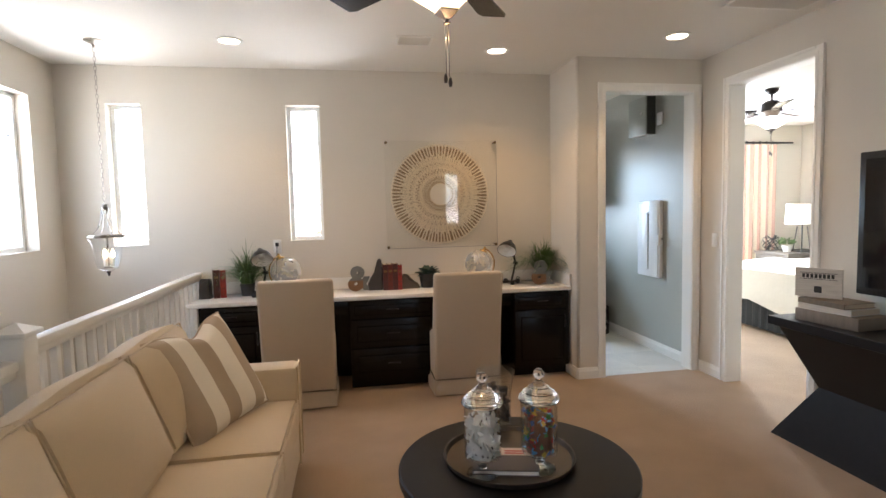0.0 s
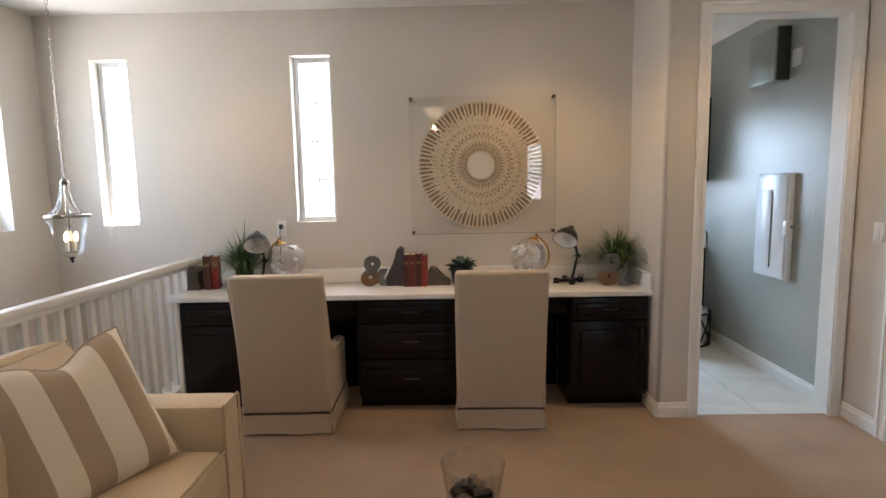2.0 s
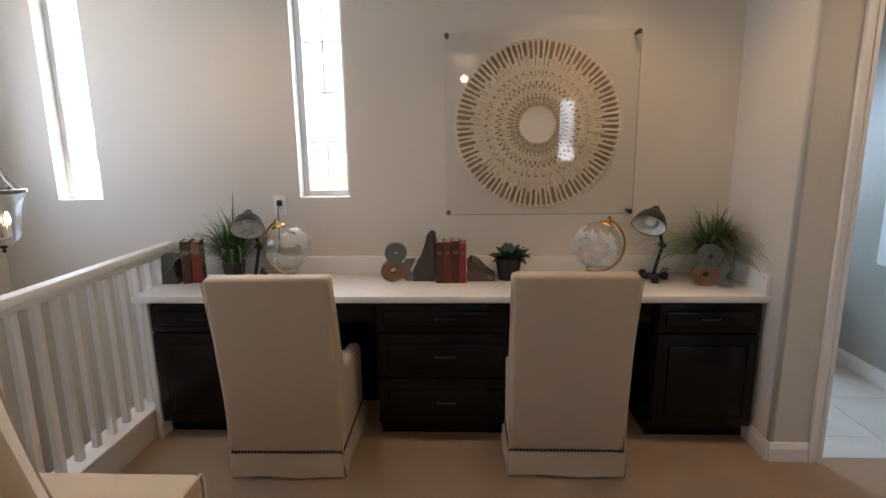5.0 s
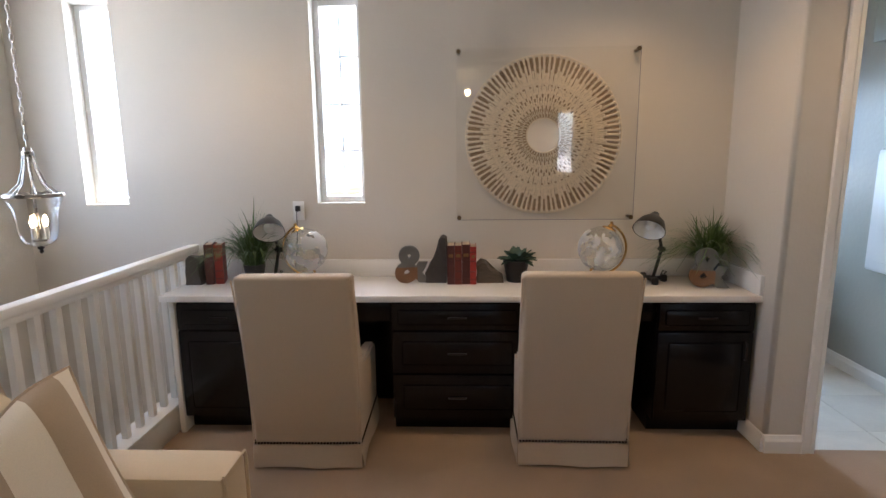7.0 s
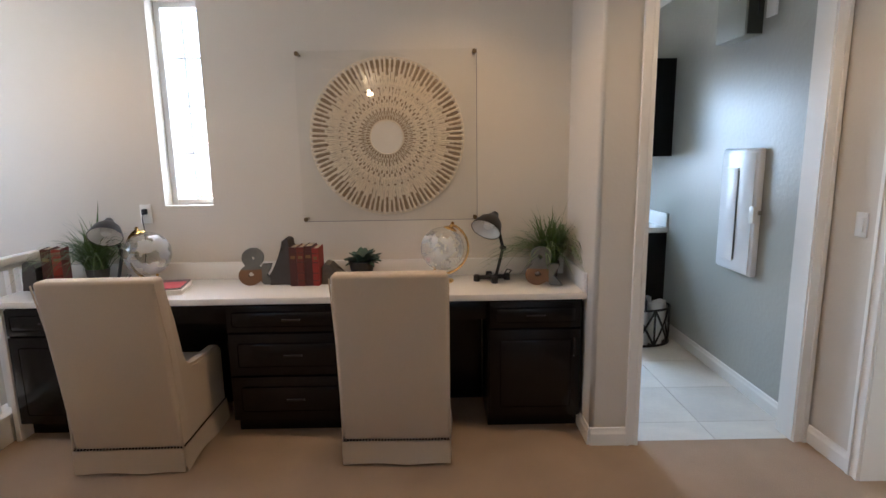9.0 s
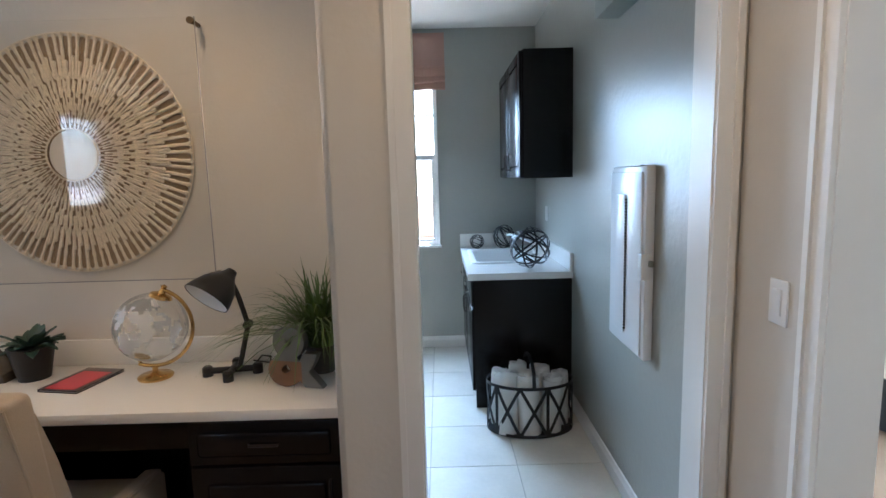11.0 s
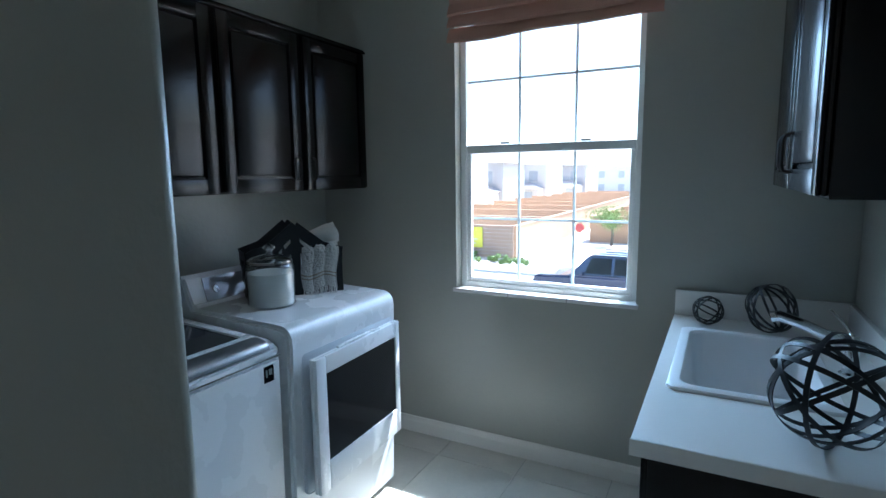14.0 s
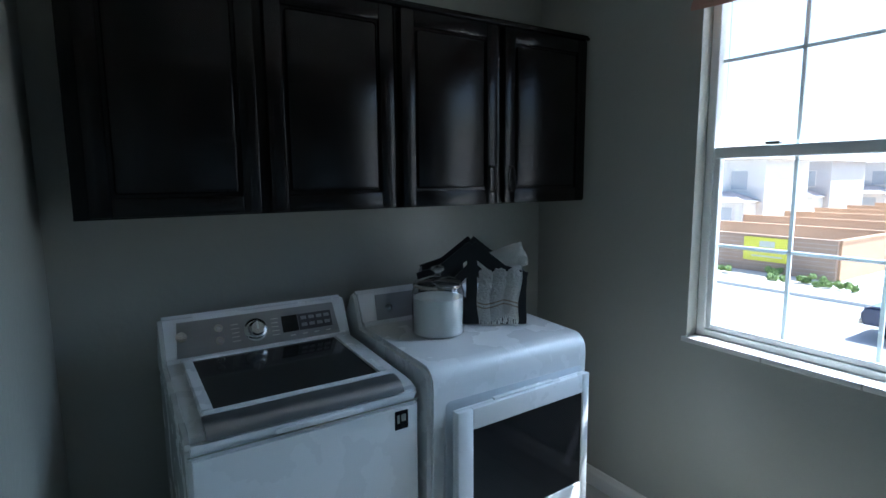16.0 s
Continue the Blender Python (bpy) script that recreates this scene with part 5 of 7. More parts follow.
def upright_book(x, y, w, d, h, cover, label, rz=0, bands=True):
    t = thing("book", (x, y, DT, 0, 0, rz), label, "book", "old books on the desk")
    part("cover", boxes((-w / 2, -d / 2, 0, -w / 2 + 0.003, d / 2, h), (w / 2 - 0.003, -d / 2, 0, w / 2, d / 2, h), (-w / 2 + 0.003, -d / 2, 0, w / 2 - 0.003, -d / 2 + 0.004, h)), cover, t, smooth=False)
    part("page_block", boxes((-w / 2 + 0.003, -d / 2 + 0.004, 0.004, w / 2 - 0.003, d / 2 - 0.006, h - 0.005)), M_PAGES, t, smooth=False)
    if bands:
        for f in (0.14, 0.34, 0.62, 0.86):
            part("spine_band", boxes((-w / 2 + 0.001, -d / 2 - 0.0015, h * f - 0.002, w / 2 - 0.001, -d / 2, h * f + 0.002)), M_DKRED, t, smooth=False)
        part("spine_title", boxes((-w / 2 + 0.008, -d / 2 - 0.0008, h * 0.70, w / 2 - 0.008, -d / 2, h * 0.78)), M_GILT, t, "worn gilt title bars", smooth=False)


M_GILT = mat("worn_gilt", (0.22, 0.13, 0.05), 0.5, 0.5, vary=0.4, scale=60)
M_RED2 = mat("faded_red_cloth", (0.13, 0.02, 0.011), 0.6, vary=0.25, scale=25)
bx_ = 0.517
for w, h, c in ((0.042, 0.225, M_DKRED), (0.042, 0.225, M_RED2), (0.046, 0.23, M_DKRED), (0.036, 0.218, M_RED)):
    upright_book(bx_ + w / 2, 5.40 + 0.004 * (w > 0.042), w - 0.001, 0.14, h, c, "old red cloth-bound book standing upright between bookends")
    bx_ += w
upright_book(-0.878, 5.395, 0.046, 0.13, 0.235, M_DKRED, "dark leather-bound old book standing upright", 16)
upright_book(-0.828, 5.41, 0.046, 0.13, 0.23, M_RED, "bright red cloth-bound book standing upright", 16)


def rock_end(x, y, pts, thick, material, label, name="bookend"):
    bm = B()
    prism(bm, pts, -thick / 2, thick / 2, "y")
    bmesh.ops.triangulate(bm, faces=[f for f in bm.faces if len(f.verts) > 4])
    bmesh.ops.subdivide_edges(bm, edges=bm.edges, cuts=2, use_grid_fill=True)
    for v in bm.verts:
        d = noise.noise_vector(v.co * 22 + Vector((x * 7, 0, 0))) * 0.010 + noise.noise_vector(v.co * 60) * 0.003
        v.co += d if v.co.z > 0.005 else Vector((d.x, d.y, 0))
        v.co.z = max(0.0, v.co.z)
    solid(name, bm, material, label, "bookend", at=pose(x, y, DT))


rock_end(0.436, 5.42, [(-0.045, 0), (0.075, 0), (0.077, 0.26), (0.055, 0.27), (0.035, 0.255), (0.03, 0.20), (0.01, 0.15), (-0.02, 0.11), (-0.045, 0.06)], 0.10, M_STONE, "tall dark petrified wood bookend")
rock_end(0.692, 5.42, [(-0.005, 0), (0.15, 0), (0.145, 0.03), (0.11, 0.055), (0.07, 0.075), (0.045, 0.12), (0.02, 0.125), (-0.005, 0.10)], 0.10, M_DRIFT, "low grey driftwood bookend")
rock_end(-0.955, 5.36, [(-0.045, 0), (0.045, 0), (0.042, 0.02), (0.03, 0.035), (0.032, 0.12), (0.045, 0.135), (0.03, 0.16), (-0.02, 0.165), (-0.04, 0.15), (-0.03, 0.12), (-0.022, 0.05), (-0.042, 0.03)], 0.08, M_STONE, "dark carved wooden bookend figure", "bookend")


def ampersand(x, y, rz, s, label):
    """The sign & as a thick cut letter, metal in front with a rusty lower bowl."""
    cu = bpy.data.curves.new("ampersand", "FONT")
    cu.body, cu.size, cu.extrude, cu.bevel_depth, cu.offset, cu.align_x, cu.resolution_u = "&", s, 0.016, 0.002, 0.010, "CENTER", 4
    tmp = bpy.data.objects.new("tmp", cu)
    me = bpy.data.meshes.new_from_object(tmp)
    bpy.data.objects.remove(tmp)
    me.transform(Matrix.Rotation(radians(90), 4, "X"))
    lo = min(v.co.z for v in me.vertices)
    me.transform(Matrix.Translation((0, 0, -lo)))
    me.materials.clear()
    me.materials.append(M_ZINC)
    me.materials.append(M_RUST)
    bm = B()
    bm.from_mesh(me)
    for at, no in (((0, 0, 0.33 * s), (0, 0, 1)), ((0.13 * s, 0, 0), (1, 0, 0))):
        bmesh.ops.bisect_plane(bm, geom=bm.verts[:] + bm.edges[:] + bm.faces[:], plane_co=at, plane_no=no)
    for f in bm.faces:
        c = f.calc_center_median()
        f.material_index = 1 if c.z < 0.33 * s and c.x < 0.13 * s else 0
    bm.to_mesh(me)
    bm.free()
    t = new("ampersand_letter", me)
    t.matrix_basis = pose(x, y, DT, 0, 0, rz)
    tagged(t, label, "decor letter", "ampersand letters")


ampersand(0.305, 5.38, 8, 0.285, "thick weathered metal and rusty wood ampersand letter")
ampersand(1.945, 5.27, -14, 0.285, "thick weathered metal and rusty wood ampersand letter")
M_REDPINK = plain("red_pink_cover", (0.55, 0.06, 0.08), 0.35)
tb = book("notebook", pose(-0.145, 5.27, DT, 0, 0, 12), 0.19, 0.24, 0.028, M_WHITECARD, "white sketchbook lying on the desk", M_WHITECARD)
tb2 = book("magazine", pose(-0.145, 5.275, DT + 0.0285, 0, 0, 12), 0.17, 0.22, 0.008, M_COVERD, "red and black booklet lying on a white sketchbook", M_WHITECARD)
part("cover_panel", boxes((-0.08, -0.105, 0.008, 0.08, 0.05, 0.0092)), M_REDPINK, tb2, "red cover panel", smooth=False)
tb2 = book("magazine", pose(1.13, 5.37, DT, 0, 0, -10), 0.16, 0.22, 0.010, M_COVERD, "red and black booklet lying on the desk", M_WHITECARD)
part("cover_panel", boxes((-0.06, -0.10, 0.010, 0.06, 0.07, 0.0112)), M_REDPINK, tb2, "red cover panel", smooth=False)

# ---- laundry: window dressing ----
part("sill", boxes((1.503, YW + 0.004, 0.897, 2.457, YW + 0.064, 0.922), (1.488, YW - 0.022, 0.900, 2.472, YW + 0.004, 0.922), bev=0.003), M_QUARTZ, bpy.data.objects["window_6"], "white marble sill")
for sx in (1.815, 2.13):
    part("sill_joint", boxes((sx - 0.003, YW - 0.0235, 0.901, sx + 0.003, YW + 0.060, 0.9228)), M_GROUT, bpy.data.objects["window_6"], smooth=False)


def roman_blind():
    t = thing("roman_blind", (0, YW, 0), "dusty pink linen roman blind, half raised in folds", "blind")
    x0, x1 = 1.487, 2.536
    part("upper_panel", boxes((x0, -0.032, 2.40, x1, -0.026, 2.70)), M_PINK, t, smooth=False)
    part("head_rail", boxes((x0, -0.03, 2.66, x1, -0.002, 2.70)), M_PINK, t, smooth=False)
    for k in range(3):
        bm = B()
        zt, zb = 2.435 - 0.066 * k, 2.362 - 0.064 * k
        cols = []
        n_ = 22
        for i in range(n_ + 1):
            f = i / n_
            x = x0 + (x1 - x0) * f
            sag = 0.007 * math.sin(f * 5 + k * 2) + 0.004 * math.sin(f * 13 + k)
            d = 0.026 + 0.004 * k
            cols.append([bm.verts.new((x, -y_, z_ + sag * s_)) for y_, z_, s_ in ((d, zt, 0), (d + 0.016, zt - 0.025, 0.4), (d + 0.034, zb + 0.006, 0.8), (d + 0.030, zb - 0.006, 1), (d - 0.004, zb + 0.012, 0.8))])
        for a, b in zip(cols, cols[1:]):
            for q in range(4):
                bm.faces.new((a[q], b[q], b[q + 1], a[q + 1]))
        part("fold", bm, M_PINK, t)


roman_blind()


# ---- laundry: cabinets ----
def shaker(t, u0, u1, z0, z1, w, out):
    """Raised-panel cabinet door on the plane x = w, facing out (-1 or +1), with stiles, rails and a raised panel."""
    def bx(ua, ub, za, zb, d0, d1, bev=0.003, seg=1):
        bm = B()
        box(bm, w + out * d0, ua, za, w + out * d1, ub, zb, bev, seg)
        return bm
    d = part("door", bx(u0, u1, z0, z1, 0, 0.013), M_ESPRESSO, t)
    fr = 0.058
    for nm, a, b, e, f in (("stile", u0, u0 + fr, z0, z1), ("stile", u1 - fr, u1, z0, z1), ("rail", u0 + fr, u1 - fr, z0, z0 + fr), ("rail", u0 + fr, u1 - fr, z1 - fr, z1)):
        part(nm, bx(a, b, e, f, 0.0125, 0.023, 0.004, 2), M_ESPRESSO, d)
    ins = fr + 0.012
    part("raised_panel", bx(u0 + ins, u1 - ins, z0 + ins, z1 - ins, 0.011, 0.0245, 0.012, 2), M_ESPRESSO, d)
    return d


def pull(bm, u, z0, z1, w, out):
    tube(bm, [(w, u, z0), (w + out * 0.020, u, z0 + 0.004), (w + out * 0.026, u, z0 + 0.02), (w + out * 0.026, u, z1 - 0.02), (w + out * 0.020, u, z1 - 0.004), (w, u, z1)], 0.0055, 8)
    return bm


def wall_unit(name, w, back, out, y0, y1, z0, z1, doors, label, group):
    """A hung cabinet between its wall and its front plane w; doors are (from, to, handle place or None)."""
    t = thing(name, (0, 0, 0), label, "cabinet", group)
    part("body", boxes((min(w, back), y0, z0, max(w, back), y1, z1), bev=0.002), M_ESPRESSO, t, smooth=False)
    for a, b, h in doors:
        d = shaker(t, a, b, z0 + 0.006, z1 - 0.006, w, out)
        if h:
            part("handle", pull(B(), h, z0 + 0.055, z0 + 0.165, w + out * 0.021, out), M_BRONZE, d, "dark bronze bar handle")
    return t


wall_unit("wall_cabinet", 0.900, 0.583, 1, 5.99, 7.054, 1.477, 2.243, ((6.03, 6.525, None), (6.56, 7.04, None)), "dark espresso wall cabinet with two raised-panel doors above the washer", "laundry wall cabinets")
wall_unit("wall_cabinet", 0.900, 0.583, 1, 7.056, 8.105, 1.477, 2.243, ((7.075, 7.545, 7.512), (7.585, 8.09, 7.622)), "dark espresso wall cabinet with two raised-panel doors above the dryer", "laundry wall cabinets")
t = thing("cabinet_moulding", (0, 0, 0), "dark espresso top moulding along the wall cabinets", "moulding")
part("moulding", boxes((0.583, 5.985, 2.2435, 0.925, 8.106, 2.258), (0.583, 5.985, 2.258, 0.915, 8.106, 2.268), bev=0.003), M_ESPRESSO, t, smooth=False)
wall_unit("wall_cabinet", 2.992, 3.297, -1, 6.80, 7.895, 1.49, 2.265, ((6.815, 7.335, 7.30), (7.36, 7.88, 7.395)), "dark espresso wall cabinet with two raised-panel doors over the sink", "laundry wall cabinets")
t = thing("sink_cabinet", (0, 0, 0), "dark espresso base cabinet under the laundry sink", "cabinet")
part("body", boxes((2.675, 6.812, 0.09, 3.298, 8.106, 0.66), bev=0.002), M_ESPRESSO, t, smooth=False)
part("top_rail", boxes((2.675, 6.812, 0.661, 2.69, 8.106, 0.855)), M_ESPRESSO, t, smooth=False)
part("toe_kick", boxes((2.74, 6.83, 0.0, 3.298, 8.106, 0.09)), M_ESPRESSO, t, smooth=False)
part("end_panel", boxes((2.672, 6.803, 0.0, 3.296, 6.811, 0.855), bev=0.001), M_ESPRESSO, t, smooth=False)
for a, b, h in ((6.825, 7.44, 7.40), (7.46, 8.07, 7.50)):
    d = shaker(t, a, b, 0.11, 0.66, 2.675, -1)
    part("handle", pull(B(), h, 0.50, 0.61, 2.654, -1), M_BRONZE, d, "dark bronze bar handle")
    d = part("drawer_front", boxes((2.653, a, 0.68, 2.675, b, 0.84), bev=0.004), M_ESPRESSO, t)
    part("handle", pull(B(), (a + b) / 2, 0.71, 0.81, 2.652, -1), M_NICKEL, d, "brushed nickel handle")


def counter():
    t = thing("laundry_countertop", (0, 0, 0), "white laminate laundry countertop with a backsplash", "countertop")
    x0, x1, y0, y1, z0, z1 = 2.633, 3.298, 6.785, 8.107, 0.857, 0.90
    sx0, sx1, sy0, sy1 = 2.70, 3.11, 7.17, 7.83
    part("slab", boxes((x0, y0, z0, sx0, y1, z1), (sx1, y0, z0, x1, y1, z1), (sx0, y0, z0, sx1, sy0, z1), (sx0, sy1, z0, sx1, y1, z1)), M_QUARTZ, t, smooth=False)
    part("front_edge", boxes((x0 - 0.003, y0 - 0.003, z0, x1, y0, z1 - 0.001)), M_QUARTZ, t, smooth=False)
    part("backsplash", boxes((x0, y1 - 0.02, z1, x1, y1, z1 + 0.115), bev=0.003), M_QUARTZ, t)
    part("side_splash", boxes((x1 - 0.02, y0, z1, x1, y1 - 0.02, z1 + 0.115), bev=0.003), M_QUARTZ, t)
    s = thing("laundry_sink", (0, 0, 0), "white drop-in laundry sink", "sink")
    bm = B()
    loops = []
    for ins, z in ((-0.022, z1 + 0.001), (-0.020, z1 + 0.010), (-0.012, z1 + 0.014), (0.012, z1 + 0.012), (0.020, z1 + 0.002), (0.030, 0.72), (0.055, 0.68), (0.12, 0.675)):
        ring = []
        r = 0.05 if ins > 0 else 0.03
        a0, a1, b0, b1 = sx0 + ins, sx1 - ins, sy0 + ins, sy1 - ins
        for cx, cy, st in ((a1 - r, b1 - r, 0), (a0 + r, b1 - r, 90), (a0 + r, b0 + r, 180), (a1 - r, b0 + r, 270)):
            for q in range(6):
                a = radians(st + 18 * q)
                ring.append(bm.verts.new((cx + r * math.cos(a), cy + r * math.sin(a), z)))
        loops.append(ring)
    for a, b in zip(loops, loops[1:]):
        for k in range(len(a)):
            bm.faces.new((a[k], a[(k + 1) % len(a)], b[(k + 1) % len(b)], b[k]))
    bm.faces.new(loops[-1][::-1])
    part("basin", bm, M_ENAMEL, s)
    part("drain", lathe(B(), [(0, 0.676), (0.035, 0.676), (0.038, 0.679), (0.03, 0.681), (0, 0.678)], 20, (2.905, 7.5, 0)), M_CHROME, s)
    f = thing("faucet", (3.19, 7.52, 0.90), "chrome pull-out laundry faucet with a lever", "faucet")
    part("body", lathe(B(), [(0, 0), (0.03, 0), (0.03, 0.006), (0.022, 0.012), (0.021, 0.12), (0.017, 0.13), (0, 0.132)], 20), M_CHROME, f)
    bm = B()
    tube(bm, [(0, 0, 0.09), (-0.05, 0, 0.115), (-0.13, 0, 0.15), (-0.20, 0, 0.172), (-0.225, 0, 0.165)], 0.016, 12, r_end=0.019)
    part("spout", bm, M_CHROME, f)
    bm = B()
    tube(bm, [(0, 0, 0.13), (-0.02, 0.02, 0.16), (-0.055, 0.05, 0.195)], 0.006, 8, r_end=0.004)
    part("lever", bm, M_CHROME, f)


counter()


def orb(x, y, r, n_, seed, z=0.90):
    t = thing("metal_orb", (x, y, z + r), "open orb of black metal bands on the laundry counter", "decor orb", "black metal orbs")
    rnd = random.Random(seed)
    for k in range(n_):
        bm = B()
        w = 0.010 * r / 0.14 + 0.002
        seg = 36
        rr = r * (1 - 0.02 * (k % 2))
        ring = []
        for s in range(seg):
            a = 2 * math.pi * s / seg
            c, q = math.cos(a), math.sin(a)
            ring.append([bm.verts.new((p * c, p * q, h)) for p, h in ((rr, -w / 2), (rr, w / 2), (rr - 0.0025, w / 2), (rr - 0.0025, -w / 2))])
        for a, b in zip(ring, ring[1:] + ring[:1]):
            for q in range(4):
                bm.faces.new((a[q], b[q], b[(q + 1) % 4], a[(q + 1) % 4]))
        o = part("band", bm, M_BLACK, t)
        o.matrix_basis = pose(0, 0, 0, rnd.uniform(25, 155), rnd.uniform(-40, 40), rnd.uniform(0, 360))


orb(3.055, 6.955, 0.138, 8, 3)
orb(2.772, 7.965, 0.062, 7, 7)
orb(3.00, 7.945, 0.100, 7, 9)
t = thing("wall_outlet", (3.30, 7.62, 1.21, 0, 0, -90), "white wall outlet over the laundry counter", "outlet")
part("plate", boxes((-0.035, -0.007, -0.057, 0.035, 0, 0.057), bev=0.003), M_PLASTIC, t)
part("socket", boxes((-0.017, -0.009, -0.034, 0.017, -0.006, 0.034), bev=0.002), M_PLASTIC, t)

# ---- laundry: electrical panels ----
t = thing("electrical_panel", (3.30, 0, 0), "white enamelled electrical panel with a closed door", "electrical panel")
part("surround", boxes((-0.042, 5.512, 0.760, -0.001, 5.915, 1.537), bev=0.012), M_ENAMEL, t)
d = part("panel_door", boxes((-0.050, 5.535, 0.775, -0.042, 5.905, 1.512), bev=0.004), M_ENAMEL, t)
part("raised_panel", boxes((-0.058, 5.70, 0.83, -0.049, 5.84, 1.42), bev=0.006), M_ENAMEL, d)
bm = B()
for k in range(44):
    box(bm, -0.0575, 5.694, 0.845 + 0.0128 * k, -0.0500, 5.699, 0.852 + 0.0128 * k)
tagged(part("louvre", bm, M_INK, d, "row of small dark vent slots", smooth=False), kind="stuff")
part("latch", boxes((-0.056, 5.506, 1.09, -0.016, 5.552, 1.195), bev=0.006), M_PLASTIC, d, "white plastic latch plate")
part("latch_knob", boxes((-0.030, 5.490, 1.145, -0.012, 5.507, 1.170), bev=0.004), M_GREYBOX, d)
part("top_vent", boxes((-0.034, 5.60, 1.5365, -0.014, 5.88, 1.5395)), M_GREYBOX, t, smooth=False)
t = thing("alarm_box", (3.30, 0, 0), "grey-green steel alarm cabinet high on the wall", "steel cabinet")
part("body", boxes((-0.10, 5.66, 2.20, -0.001, 5.99, 2.58), bev=0.003), M_GREYBOX, t)
part("door", boxes((-0.106, 5.662, 2.20, -0.100, 5.995, 2.58), bev=0.002), M_GREYBOX, t)
part("side_cover", boxes((-0.095, 5.655, 2.205, -0.005, 5.660, 2.575)), mat("dark_steel", (0.06, 0.06, 0.05), 0.5, 0.4), t, smooth=False)
part("lock", lathe(B(), [(0, 0), (0.012, 0), (0.012, 0.006), (0, 0.006)], 12, m=Matrix.Translation((-0.106, 5.74, 2.42)) @ Matrix.Rotation(radians(-90), 4, "Y")), M_CHROME, t)
bm = B()
tube(bm, [(-0.06, 5.652, 2.42), (-0.06, 5.62, 2.39), (-0.05, 5.625, 2.33), (-0.04, 5.65, 2.31)], 0.004, 6)
part("cable", bm, M_BLACK, t)
solid("wall_plate", boxes((-0.016, -0.045, -0.06, -0.001, 0.045, 0.06), bev=0.003), M_PLASTIC, "small white plastic cover box beside the alarm cabinet", "wall plate", at=pose(3.30, 5.57, 2.34))


# ---- laundry: washer and dryer ----
M_KEYPAD = mat("dark_grey_key_pad", (0.07, 0.07, 0.075), 0.3, vary=0.05)
def rounded_shell(pts, y0, y1, r=0.03):
    """A body from a side outline (x, z) pushed across y, all long edges rounded."""
    bm = B()
    prism(bm, pts, y0, y1, "y")
    bmesh.ops.recalc_face_normals(bm, faces=bm.faces)
    es = [e for e in bm.edges if e.is_manifold and e.calc_face_angle(0) > 0.5]
    bmesh.ops.bevel(bm, geom=es, offset=r, segments=4, affect="EDGES", clamp_overlap=True)
    return bm


def console_panel(t, x0, z0, x1, z1, ya, yb, off=0.002):
    """The sloping control panel of an appliance, from its foot (x0, z0) to its top (x1, z1)."""
    d = Vector((x1 - x0, 0, z1 - z0))
    n_ = Vector((z1 - z0, 0, -(x1 - x0))).normalized()
    if n_.x < 0:
        n_ = -n_
    bm = B()
    a = Vector((x0, 0, z0)) + d * 0.03 + n_ * off
    b = Vector((x0, 0, z0)) + d * 0.95 + n_ * off
    q = [bm.verts.new((p.x, y, p.z)) for p, y in ((a, ya), (a, yb), (b, yb - 0.01), (b, ya + 0.01))]
    q2 = [bm.verts.new(v.co - n_ * 0.004) for v in q]
    bm.faces.new(q)
    bm.faces.new(q2[::-1])
    for k in range(4):
        bm.faces.new((q[k], q2[k], q2[(k + 1) % 4], q[(k + 1) % 4]))
    m = Matrix(((0, -d.normalized().x, n_.x, 0), (1, 0, 0, 0), (0, d.normalized().z, n_.z, 0), (0, 0, 0, 1)))
    m = Matrix.Identity(4)
    up = d.normalized()
    side = up.cross(n_)
    for i in range(3):
        m[i][0], m[i][1], m[i][2] = side[i], up[i], n_[i]
    mid = (a + b) / 2
    m.translation = Vector((mid.x, 0, mid.z))
    return part("control_panel", bm, M_SILVER, t, "brushed silver control panel", smooth=False), m


def at_y(m, y):
    q = m.copy()
    q.translation.y = y
    return q


